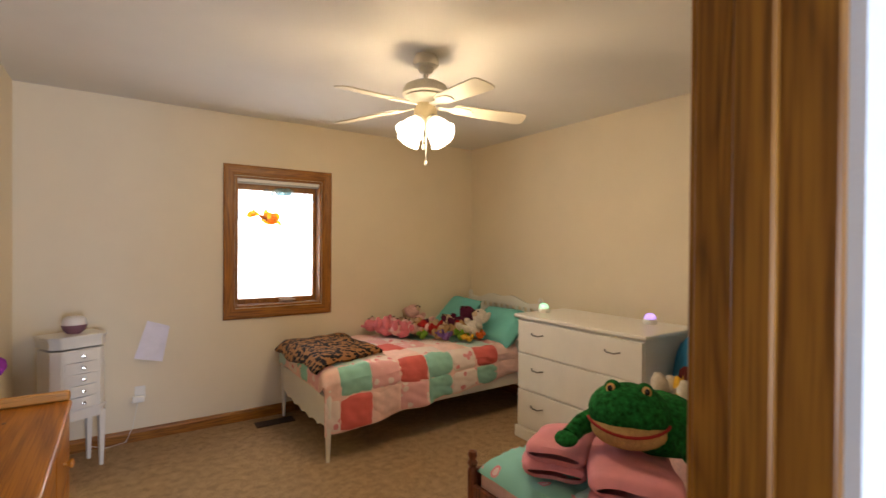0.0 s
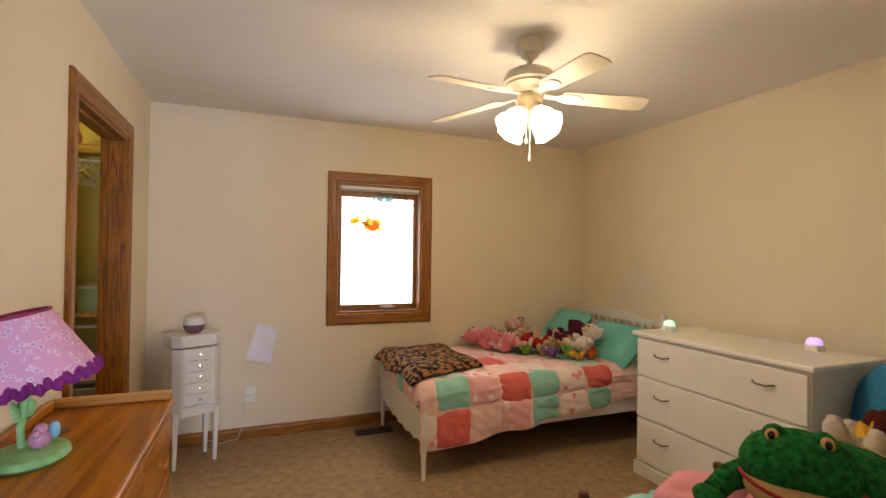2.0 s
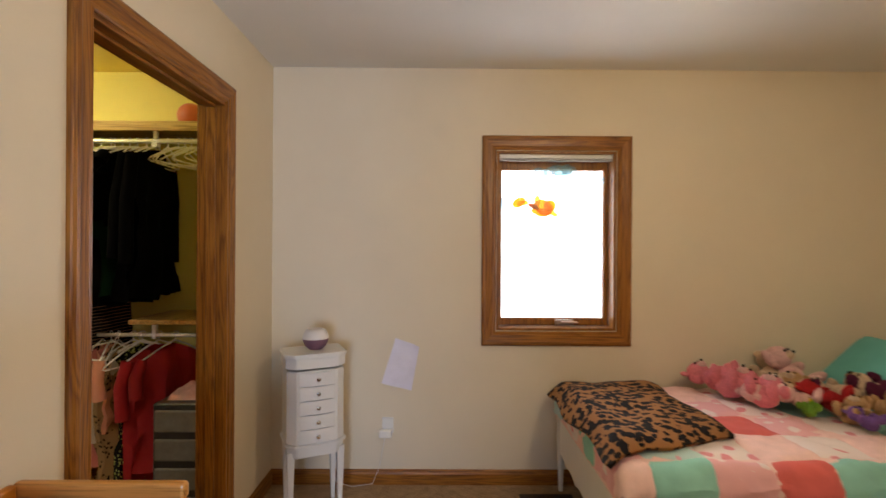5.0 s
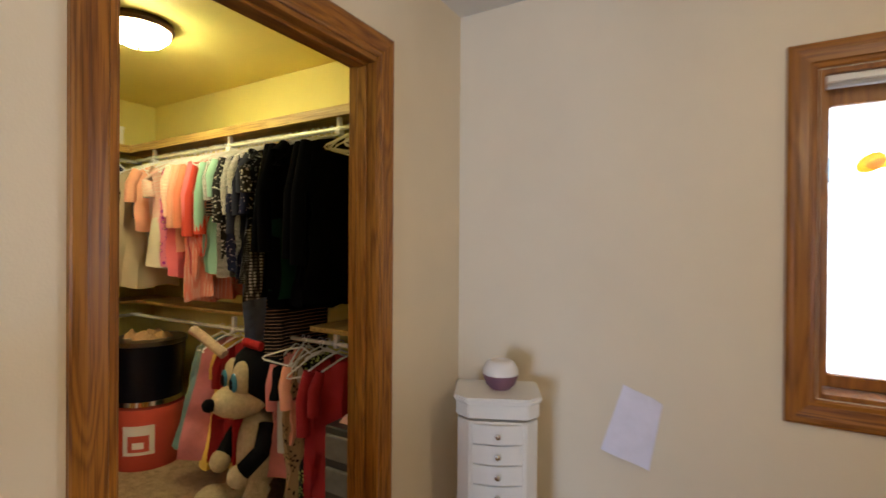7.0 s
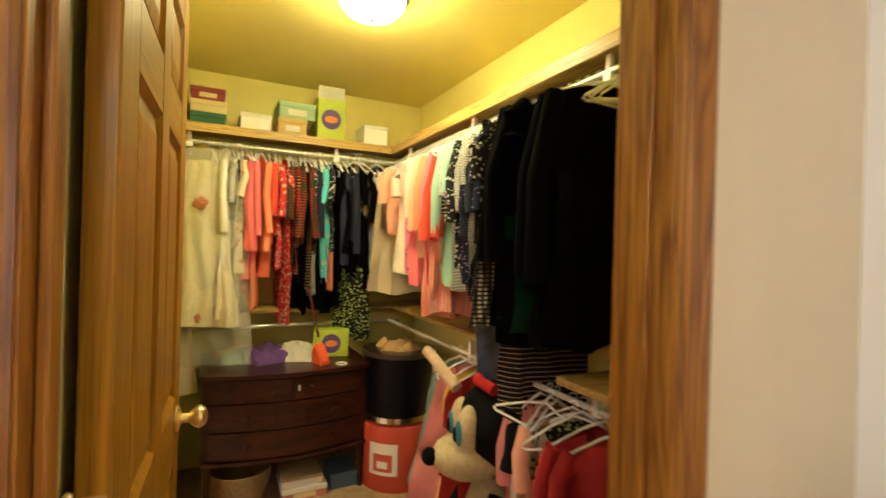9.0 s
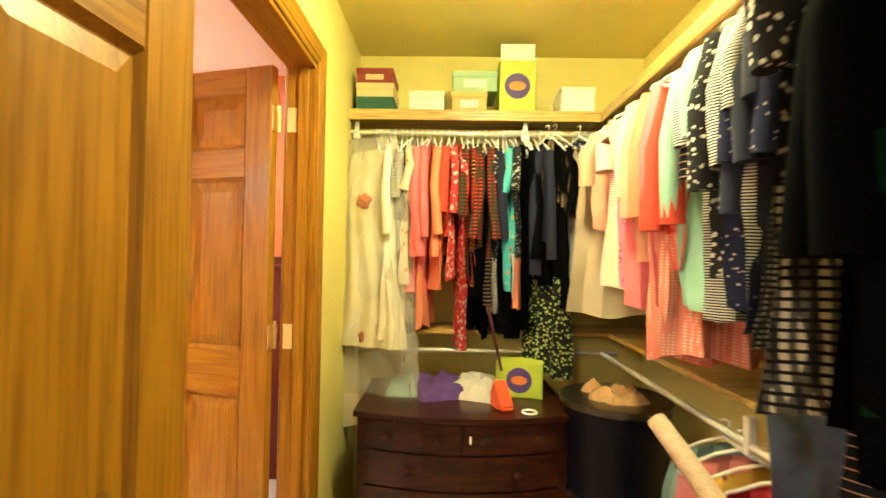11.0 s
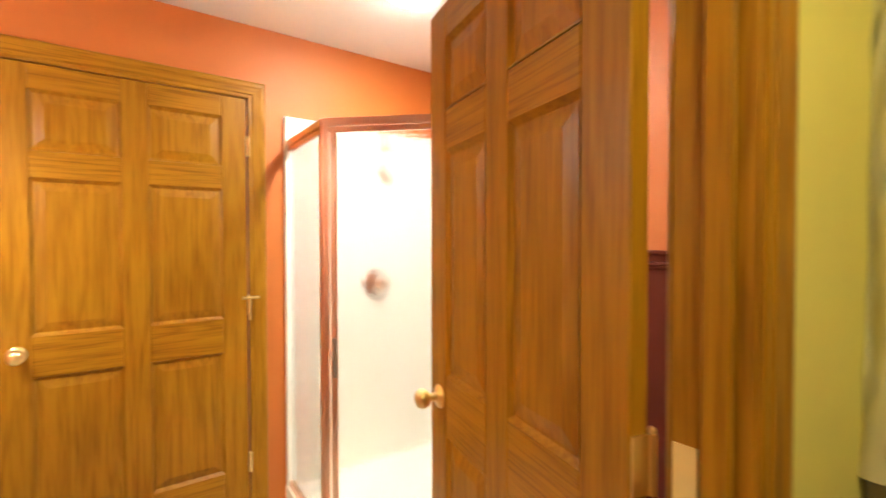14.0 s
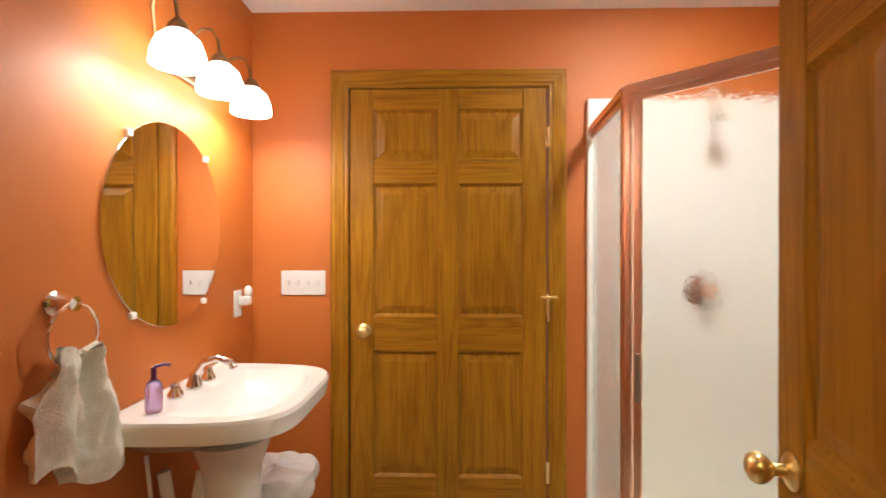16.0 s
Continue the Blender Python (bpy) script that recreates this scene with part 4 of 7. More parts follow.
for a, b, x, y, s, rz, rx, ears, lab in toys:
    x, y, s = 2.02 + (x - 2.1) * 0.86, 4.42 + (y - 4.40) * 0.9, s * 0.82
    plush("soft_toy", pose(x, y, 0.612 + 0.1 * s, -rx - 34, 6 * math.sin(rz), rz * 1.6) if rx < 30 else pose(x, y, 0.606 + 0.28 * s, -rx, 0, rz), s, [F[a], F[b], EYE], lab, ears)


def white_dresser():
    t = thing("dresser", pose(2.26, 2.485, 0), "white painted three-drawer dresser with pewter pulls", "dresser")
    W, D, H = 1.06, 0.55, 0.92
    part("carcass", box(B(), 0.02, 0.015, 0.08, D, W - 0.015, H - 0.028, 0.003), WHITE, t)
    part("top", box(B(), -0.012, -0.012, H - 0.028, D + 0.005, W + 0.012, H, 0.008, 3), WHITE, t)
    bm = B()
    box(bm, -0.004, -0.002, 0.0, D, W + 0.002, 0.085, 0.006, 2)
    part("plinth", bm, WHITE, t)
    for z0, z1 in ((0.10, 0.365), (0.375, 0.63), (0.64, 0.875)):
        dr = part("drawer", box(B(), 0.002, 0.022, z0, 0.021, W - 0.022, z1, 0.005, 2), WHITE, t)
        for y in (0.22, W - 0.22):
            zc = (z0 + z1) / 2 + 0.03
            pts = [(0.002, y - 0.055, zc + 0.006), (-0.014, y - 0.045, zc + 0.004), (-0.02, y - 0.02, zc - 0.004), (-0.022, y, zc), (-0.02, y + 0.02, zc - 0.004), (-0.014, y + 0.045, zc + 0.004), (0.002, y + 0.055, zc + 0.006)]
            part("pull", tube(B(), pts, 0.0045, 8), PEWTER, dr, "wavy pewter pull", True)
    return t


white_dresser()


def night_light(m, col, label):
    t = thing("night_light", m, label, "night light", group="night lights on the dresser")
    part("base", lathe(B(), [(0.04, 0), (0.044, 0.008), (0.042, 0.03), (0.036, 0.034)], 20), PLASTIC, t, smooth=True)
    part("dome", lathe(B(), [(0.036, 0.034), (0.036, 0.045), (0.03, 0.058), (0.018, 0.067), (0, 0.07)], 20), glow("night_light_" + label.split()[0], col, 1.2, (0.8, 0.8, 0.8)), t, "softly glowing dome", True)


night_light(pose(2.48, 3.47, 0.92), (0.25, 0.9, 0.45), "green glowing night light on a white base")
night_light(pose(2.68, 2.72, 0.92), (0.4, 0.22, 1.0), "violet glowing night light on a white base")


def armoire():
    t = thing("jewelry_armoire", pose(-0.44, 4.69, 0, 0, 0, 25), "white jewelry armoire with five small drawers on tapered legs", "armoire")
    w, d = 0.29, 0.23
    k = 0.045

    def oct_(w, d, k):
        return [(-w / 2 + k, -d / 2), (w / 2 - k, -d / 2), (w / 2, -d / 2 + k), (w / 2, d / 2), (-w / 2, d / 2), (-w / 2, -d / 2 + k)]

    def slab(name, w, d, z0, z1, bev=0.004):
        bm = prism(B(), oct_(w, d, k), 2, z0, z1)
        bmesh.ops.bevel(bm, geom=list(bm.edges), offset=bev, segments=2, affect="EDGES")
        return part(name, bm, WHITE, t)
    for x in (-w / 2 + 0.02, w / 2 - 0.02):
        for y in (-d / 2 + 0.04, d / 2 - 0.02):
            bm = B()
            lathe(bm, [(0.013, 0), (0.024, 0.30), (0.026, 0.36)], 4, (x, y, 0), 0, Matrix.Rotation(radians(45), 4, "Z"))
            part("leg", bm, WHITE, t)
    slab("apron", w - 0.004, d - 0.004, 0.335, 0.40)
    slab("lower_moulding", w + 0.022, d + 0.016, 0.385, 0.402, 0.005)
    slab("body", w, d, 0.40, 0.77)
    slab("lid_box", w + 0.012, d + 0.01, 0.782, 0.835)
    slab("lid", w + 0.03, d + 0.02, 0.835, 0.855, 0.006)
    for i in range(5):
        z = 0.412 + i * 0.0715
        n = 10
        front = [(-0.088 + 0.176 * q / n, -d / 2 - 0.004 - 0.016 * math.sin(math.pi * q / n)) for q in range(n + 1)]
        dr = part("drawer", prism(B(), front + [(0.088, -d / 2 + 0.01), (-0.088, -d / 2 + 0.01)], 2, z, z + 0.066), WHITE, t)
        part("knob", lathe(B(), [(0.004, 0), (0.005, 0.006), (0.011, 0.012), (0.01, 0.018), (0, 0.022)], 10, (0.0, -d / 2 - 0.02, z + 0.034), 0, Matrix.Rotation(radians(90), 4, "X")), CHROME, dr, "clear faceted knob")


armoire()
t = thing("diffuser", pose(-0.435, 4.71, 0.855), "round diffuser with mauve lower half and white top", "diffuser")
part("bowl", lathe(B(), [(0.036, 0), (0.056, 0.02), (0.066, 0.045), (0.068, 0.056)], 28), plain("mauve_plastic", (0.19, 0.09, 0.12), 0.5), t, "mauve lower half", True)
part("top", lathe(B(), [(0.068, 0.057), (0.066, 0.075), (0.055, 0.098), (0.045, 0.106), (0.038, 0.107), (0.03, 0.1), (0, 0.1)], 28), plain("white_diffuser_top", (0.76, 0.72, 0.68), 0.4), t, "white top half", True)


def paper():
    q = [Vector((-0.033, 0.865)), Vector((0.108, 0.815)), Vector((0.062, 0.556)), Vector((-0.115, 0.60))]

    def f(u, v):
        p = (q[0] * (1 - u) + q[1] * u) * (1 - v) + (q[3] * (1 - u) + q[2] * u) * v
        return (p.x, 4.974 - 0.012 * v * v - 0.02 * max(0, u - 0.7) * (1 - v) * 3 - 0.004 * math.sin(u * 6), p.y)
    solo("paper_sheet", sheet(B(), f, 10, 12, thick=0.0008), plain("lilac_paper", (0.8, 0.77, 0.88), 0.8, var=0.06, scale=12, bstr=0.05), I, "curling lilac-white paper sheet taped to the wall", "paper", smooth=True)


paper()
t = thing("wall_outlet", pose(-0.08, YN, 0.335), "white wall outlet with a plug-in adapter", "outlet")
part("plate", box(B(), -0.03, -0.006, -0.03, 0.037, 0, 0.06, 0.003), PLASTIC, t)
part("adapter", box(B(), -0.045, -0.045, -0.05, 0.03, -0.004, -0.005, 0.008, 2), PLASTIC, t)
cd = B()
tube(cd, [(-0.09, 4.955, 0.29), (-0.12, 4.95, 0.12), (-0.16, 4.94, 0.02), (-0.28, 4.93, 0.008), (-0.36, 4.9, 0.05), (-0.4, 4.82, 0.3)], 0.0018, 6)
solo("cable", cd, PLASTIC, I, "thin white cable running from the outlet along the baseboard", "cable")
vn = thing("floor_vent", pose(0.83, 4.80, 0), "dark brown metal floor register", "vent")
VM = plain("brown_metal", (0.05, 0.032, 0.022), 0.5, 0.6)
part("frame", box(B(), -0.15, -0.06, 0, 0.15, 0.06, 0.006, 0.003), VM, vn)
for i in range(11):
    part("slat", box(B(), -0.125 + i * 0.024, -0.045, 0.006, -0.12 + i * 0.024, 0.045, 0.011), VM, vn)


def pine_dresser():
    t = thing("pine_dresser", pose(0, 0, 0), "honey pine dresser with a raised gallery edge", "dresser")
    x0, x1, y0, y1, H = -0.75, -0.35, 1.85, 3.305, 0.81
    part("carcass", box(B(), x0, y0 + 0.02, 0.06, x1 - 0.022, y1 - 0.02, H - 0.03, 0.003), PINE_Z, t)
    part("top", box(B(), x0 - 0.005, y0, H - 0.03, x1, y1, H, 0.012, 3), PINE_Y, t)
    part("gallery_end", box(B(), x0, y1 - 0.03, H, x1 - 0.004, y1 - 0.004, H + 0.04, 0.01, 3), wood("pine_end", (0.42, 0.165, 0.03), (0.62, 0.29, 0.07), 0, 0.3, 4.0, 0.4), t)
    part("gallery_back", box(B(), x0 - 0.004, y0, H, x0 + 0.018, y1 - 0.03, H + 0.04, 0.008, 3), PINE_Y, t)
    part("plinth", box(B(), x0 + 0.01, y0 + 0.03, 0, x1 - 0.03, y1 - 0.03, 0.07), PINE_Y, t)
    n = 3
    for i in range(n):
        for j, (a, b) in enumerate(((0.08, 0.3), (0.31, 0.53), (0.54, 0.765))):
            ya, yb = y0 + 0.035 + i * (y1 - y0 - 0.07) / n, y0 + 0.035 + (i + 1) * (y1 - y0 - 0.07) / n
            dr = part("drawer", box(B(), x1 - 0.026, ya + 0.004, a, x1 - 0.006, yb - 0.004, b, 0.005, 2), PINE_Y, t)
            part("knob", lathe(B(), [(0.009, 0), (0.008, 0.01), (0.017, 0.02), (0.016, 0.027), (0, 0.031)], 14, (x1 - 0.006, (ya + yb) / 2, (a + b) / 2), 0, Matrix.Rotation(radians(90), 4, "Y")), PINE_Z, dr, "turned pine knob", True)
    # knots in the boards
    km = plain("knot", (0.12, 0.03, 0.008), 0.35, var=0.3, scale=60)
    for x, y, r in ((-0.62, 3.02, 0.012), (-0.47, 2.46, 0.016), (-0.52, 3.1, 0.007), (-0.43, 2.1, 0.012)):
        part("knot", lathe(B(), [(r, 0.0), (r * 0.9, 0.0005), (0, 0.0006)], 14, (x, y, H), 0, Matrix.Diagonal((1, 1.8, 1, 1))), km, t)


pine_dresser()


def flower_lamp():
    t = thing("table_lamp", pose(-0.632, 2.79, 0.81) @ Matrix.Scale(0.95, 4), "child's lamp with pink flowered shade and bird on green base", "table lamp")
    LEAF = plain("lime_resin", (0.26, 0.52, 0.2), 0.35, var=0.3, scale=22)
    bm = lathe(B(), [(0.085, 0), (0.098, 0.012), (0.092, 0.03), (0.06, 0.04), (0, 0.043)], 28)
    bm.transform(Matrix.Diagonal((1, 1.15, 1, 1)))
    part("base", bm, LEAF, t, "lime green leaf base", True)
    part("stem", tube(B(), [(-0.02, 0, 0.03), (-0.025, 0.005, 0.1), (-0.015, 0, 0.16), (0, 0, 0.24)], 0.010, 12), LEAF, t, "green twisted stem", True)
    for a in (0.6, 2.4, 4.2):
        bm = ball(B(), (0, 0, 0), 0.032, 0.42, 0.2, 1.0, 12)
        bm.transform(Matrix.Translation((-0.02 + 0.02 * math.cos(a), 0.02 * math.sin(a), 0.15)) @ Matrix.Rotation(a, 4, "Z") @ Matrix.Rotation(0.4, 4, "X"))
        part("leaf", bm, LEAF, t, smooth=True)
    bm = B()
    ball(bm, (0.03, -0.02, 0.068), 0.028, 1.0, 1.05, 1.0)
    ball(bm, (0.035, -0.03, 0.098), 0.018, 1, 1, 1, 10)
    ball(bm, (0.03, -0.05, 0.09), 0.012, 1, 1, 1, 8)
    part("bird", bm, plain("lilac_pink_resin", (0.62, 0.28, 0.42), 0.35, var=0.1), t, "lilac pink bird figure", True)
    bm = ball(B(), (0.058, 0.0, 0.085), 0.022, 0.7, 0.6, 1.2, 10)
    part("wing", bm, plain("sky_blue_resin", (0.25, 0.5, 0.66), 0.35), t, "sky blue wing", True)
    SH = spots("flowered_pink_cloth", (0.74, 0.38, 0.58), (0.82, 0.6, 0.74), (0.6, 0.3, 0.5), 46, 0.38, warp=1.4)
    lean = Matrix.Translation((0, 0, 0.3)) @ Matrix.Rotation(radians(-12), 4, Vector((-0.27, 0.96, 0))) @ Matrix.Translation((0, 0, -0.3))
    bm = B()
    sheet(bm, lambda u, v: ((0.07 + 0.078 * v) * math.cos(u * 2 * math.pi), (0.07 + 0.078 * v) * math.sin(u * 2 * math.pi), 0.435 - 0.19 * v), 40, 6, thick=0.002)
    bm.transform(lean)
    part("shade", bm, SH, t, "pink cone shade printed with flowers", True)
    PUR = plain("purple_ruffle", (0.24, 0.02, 0.2), 0.9, var=0.15)
    bm = B()
    sheet(bm, lambda u, v: ((0.143 + 0.014 * math.sin(v * 3.1) + 0.006 * math.sin(u * 2 * math.pi * 47 + 2 * math.sin(u * 40))) * math.cos(u * 2 * math.pi), (0.143 + 0.014 * math.sin(v * 3.1) + 0.006 * math.sin(u * 2 * math.pi * 47 + 2 * math.sin(u * 40))) * math.sin(u * 2 * math.pi), 0.255 - 0.034 * v + 0.006 * math.sin(u * 2 * math.pi * 23 + 1)), 300, 5, thick=0.002)
    bm.transform(lean)
    part("ruffle", bm, PUR, t, "purple ruffled trim", True)
    bm = B()
    sheet(bm, lambda u, v: ((0.07 + 0.005 * math.cos(v * 6.28)) * math.cos(u * 2 * math.pi), (0.07 + 0.005 * math.cos(v * 6.28)) * math.sin(u * 2 * math.pi), 0.435 + 0.005 * math.sin(v * 6.28)), 40, 8)
    bm.transform(lean)
    part("top_binding", bm, plain("crimson_binding", (0.3, 0.03, 0.1), 0.8), t, "crimson top binding", True)
    part("socket", tube(B(), [(0, 0, 0.24), (0, 0, 0.42)], 0.009, 10), PLASTIC, t)
    for k in range(3):
        a = k * 2.094
        part("spider", tube(B(), [(0, 0, 0.42), (0.069 * math.cos(a), 0.069 * math.sin(a), 0.432)], 0.002, 6), CHROME, t)


flower_lamp()


def toddler_bed():
    t = thing("toddler_bed", I, "small dark cherry toddler bed heaped with soft toys", "bed")
    x0, x1, y0, y1 = 1.19, 1.95, 1.32, 2.70
    for x in (x0, x1):
        for y in (y0, y1):
            part("post", lathe(B(), [(0.024, 0), (0.024, 0.36), (0.017, 0.375), (0.026, 0.395), (0.017, 0.412), (0.024, 0.432), (0.02, 0.45), (0, 0.457)], 14, (x, y, 0)), CHERRY, t, smooth=True)
    for y in (y0, y1):
        part("end_panel", box(B(), x0, y - 0.012, 0.12, x1, y + 0.012, 0.36, 0.004), CHERRY, t)
    for x in (x0, x1):
        part("side_rail", box(B(), x - 0.012, y0, 0.14, x + 0.012, y1, 0.30, 0.004), CHERRY, t)
    part("mattress", box(B(), x0 + 0.02, y0 + 0.02, 0.2, x1 - 0.02, y1 - 0.02, 0.36, 0.03, 3), QUILT["p"], t)


toddler_bed()
MINTP = spots("mint_blanket_with_pink_print", (0.24, 0.52, 0.46), (0.72, 0.26, 0.3), (0.75, 0.55, 0.55), 9, 0.22)


def heap(name, m, w, d, h, mat, label, category, seed=0.0, n=22):
    """A soft rumpled heap of cloth lying on its support."""
    def f(u, v):
        x, y = u - 0.5, v - 0.5
        e = max(0.0, (1 - (2 * x) ** 4) * (1 - (2 * y) ** 4)) ** 0.5
        k = noise.noise(Vector((x * 5 + seed, y * 5, seed))) * 0.3 + noise.noise(Vector((x * 11, y * 11 + seed, seed))) * 0.15 - 0.16 * (1 - min(1.0, abs(noise.noise(Vector((x * 2.6, y * 2.6 + seed, 4.0))) * 1.6))) ** 3 + 0.07 * math.sin(x * 14 + 5 * y + seed)
        return (x * w * (1 + 0.1 * k), y * d * (1 + 0.1 * k), max(0.002, h * e * (0.85 + k)))
    bm = sheet(B(), f, n, n)
    bmesh.ops.holes_fill(bm, edges=[e for e in bm.edges if e.is_boundary], sides=0)
    return solo(name, bm, mat, m, label, category, smooth=True)


heap("blanket", pose(1.48, 2.36, 0.355), 0.56, 0.66, 0.13, MINTP, "mint blanket with pink fox print bunched on the toddler bed", "blanket", 3.0)
PINKT = plain("pink_fleece", (0.74, 0.29, 0.33), 0.95, var=0.07, scale=12, bscale=240, bstr=0.5)


def folded(m, w, d, layers, lh, mat, label, seed):
    """A fleece blanket folded into fat soft layers."""
    bm = B()
    for i in range(layers):
        off = 0.02 * math.sin(i * 2.1 + seed)
        s = 1 - 0.07 * i

        def f(u, v, i=i, off=off, s=s):
            a = v * math.pi * 2
            end = max(0.02, 1 - (2 * u - 1) ** 6) ** 0.4
            cy, cz = math.cos(a), math.sin(a)
            x = (u - 0.5) * w * s + off + 0.02 * cy * math.sin(4 * u + seed)
            y = (abs(cy) ** 0.6) * (1 if cy > 0 else -1) * d / 2 * s * (0.75 + 0.25 * end) + 0.03 * math.sin(3 * u + seed + i)
            z = i * lh * 0.9 + lh / 2 + (abs(cz) ** 0.75) * (1 if cz > 0 else -1) * lh * 0.55 * end
            z += 0.03 * noise.noise(Vector((x * 6, y * 6 + seed, i * 3.0))) + 0.012 * noise.noise(Vector((x * 18, y * 9, seed)))
            return (x, y, max(0.0, z))
        sheet(bm, f, 24, 32)
    return solo("folded_blanket", bm, mat, m, label, "blanket", smooth=True)


folded(pose(1.40, 2.34, 0.45, 0, 0, 40), 0.34, 0.27, 2, 0.085, PINKT, "folded pink fleece blanket on the toddler bed", 1.0)
folded(pose(1.47, 2.04, 0.41, 0, 0, 30), 0.46, 0.36, 2, 0.10, PINKT, "rumpled pink fleece blanket under the frog", 4.0)
heap("blanket", pose(1.34, 2.0, 0.39, 0, 0, 10), 0.34, 0.42, 0.10, plain("pale_aqua_fleece", (0.3, 0.5, 0.52), 0.95, var=0.08), "pale aqua fleece blanket", "blanket", 7.0)


def frog(m):
    """Large plush frog; faces -y."""
    t = thing("frog_toy", m, "large green plush frog with cream mouth and amber eyes", "soft toy")
    G = fur("mottled_green_plush", (0.012, 0.15, 0.03), 0.7)
    Cc = fur("cream_gold_plush", (0.62, 0.40, 0.16))
    part("head", ball(B(), (0, 0, 0.16), 0.2, 1.15, 0.95, 0.68, 24, lump=0.03), G, t, smooth=True)
    part("jaw", ball(B(), (0, -0.035, 0.075), 0.19, 1.12, 0.98, 0.45, 24, lump=0.03), Cc, t, "cream lower jaw", True)
    pts = [(0.225 * math.sin(a), -0.035 - 0.197 * math.cos(a), 0.095 + 0.03 * math.sin(a) ** 2) for a in [radians(q) for q in range(-80, 81, 10)]]
    part("mouth", tube(B(), pts, 0.008, 8), plain("red_felt", (0.3, 0.015, 0.012), 0.9), t, "dark red mouth line", True)
    for k in (-1, 1):
        part("eye_bump", ball(B(), (0.088 * k, -0.03, 0.265), 0.052, 1, 1, 0.95, 16), G, t, smooth=True)
        e = part("eye", ball(B(), (0.096 * k, -0.062, 0.275), 0.03, 1, 0.8, 1, 14), plain("amber_eye", (0.6, 0.36, 0.12), 0.2, bstr=0), t, "amber eye", True)
        part("pupil", ball(B(), (0.1 * k, -0.081, 0.28), 0.015, 1, 0.6, 1.1, 10), EYE, e, smooth=True)
        part("arm", tube(B(), [(0.16 * k, 0.05, 0.1), (0.27 * k, -0.02, 0.06), (0.33 * k, -0.12, 0.02)], 0.06, 12, taper=0.8), G, t, smooth=True)
        part("foot", ball(B(), (0.34 * k, -0.15, 0.02), 0.07, 1, 1.2, 0.5, 12), G, t, smooth=True)
    part("body", ball(B(), (0.17, 0.2, 0.06), 0.22, 1.35, 1.2, 0.72, 20, lump=0.08), G, t, smooth=True)


frog(pose(1.505, 2.085, 0.635, 0, 0, -56) @ Matrix.Diagonal((0.68, 0.68, 0.8, 1)))
bm = ball(B(), (0, 0, 0.5), 0.49, 1.0, 0.42, 1.06, 28, lump=0.05)
solo("cushion", bm, F["blue"], pose(2.54, 2.08, 0.03, 0, 4, 70), "big round blue plush cushion leaning beside the dresser", "cushion", smooth=True)
plush("soft_toy", pose(2.10, 2.0, 0.5, -62, 0, -50), 0.4, [F["yellow"], F["orange"], EYE], "yellow plush duck heaped beside the bed", "floppy")
plush("soft_toy", pose(2.14, 2.26, 0.56, -70, 0, -100), 0.36, [F["white"], F["red"], EYE], "white plush toy with red muzzle")
plush("soft_toy", pose(2.30, 1.98, 0.80, -30, 0, -55), 0.27, [F["iceblue"], F["white"], EYE], "ice blue plush puppy on the blue cushion")
plush("soft_toy", pose(2.24, 2.12, 0.62, -70, 0, -70), 0.36, [fur("maroon_plush", (0.1, 0.016, 0.014)), F["cream"], EYE], "dark maroon plush dog slumped on the toy heap", "floppy")
bm = ball(B(), (0, 0, 0.27), 0.27, 0.9, 1.3, 1.0, 20, lump=0.12)
solo("floor_cushion", bm, F["palepink"], pose(2.22, 2.08, 0.0), "pale pink plush floor cushion under the toys", "cushion", smooth=True)


# ---- closet ----
cs = thing("closet_shelf", I, "wooden closet shelf along two walls with white brackets and rods", "shelf", kind="structure")
SHZ = 2.075
part("shelf_board", box(B(), CX0, CY0, SHZ - 0.018, CX0 + 0.27, 4.775, SHZ, 0.002), SHELFWOOD, cs)
part("shelf_board", box(B(), CX0, 4.777, SHZ - 0.018, CX1, CY1, SHZ, 0.002), wood("shelf_wood_long", (0.44, 0.27, 0.06), (0.6, 0.41, 0.12), 0, 0.5, 5.0, 0.1), cs)
part("shelf_nosing", box(B(), CX0 + 0.27, CY0, SHZ - 0.05, CX0 + 0.288, 4.757, SHZ + 0.003, 0.004, 2), SHELFWOOD, cs)
part("shelf_nosing", box(B(), CX0 + 0.27, 4.757, SHZ - 0.05, CX1, 4.775, SHZ + 0.003, 0.004, 2), wood("shelf_edge_long", (0.44, 0.27, 0.06), (0.6, 0.41, 0.12), 0, 0.5, 5.0, 0.1), cs)
RODM = plain("white_rod_enamel", (0.72, 0.7, 0.62), 0.25, 0.3)
RWX, RNY, RZ = -3.29, 4.80, 1.975
part("rod", tube(B(), [(RWX, CY0, RZ), (RWX, 4.86, RZ)], 0.012, 12), RODM, cs, smooth=True)
part("rod", tube(B(), [(CX0 + 0.3, RNY, RZ), (CX1, RNY, RZ)], 0.012, 12), RODM, cs, smooth=True)


def bracket(x, y, z):
    bm = B()
    box(bm, x - 0.011, y - 0.011, z - 0.03, x + 0.011, y + 0.011, z + 0.055, 0.003)
    box(bm, x - 0.018, y - 0.018, z - 0.035, x + 0.018, y + 0.018, z - 0.005, 0.004)
    part("bracket", bm, PLASTIC, cs, "white rod bracket")


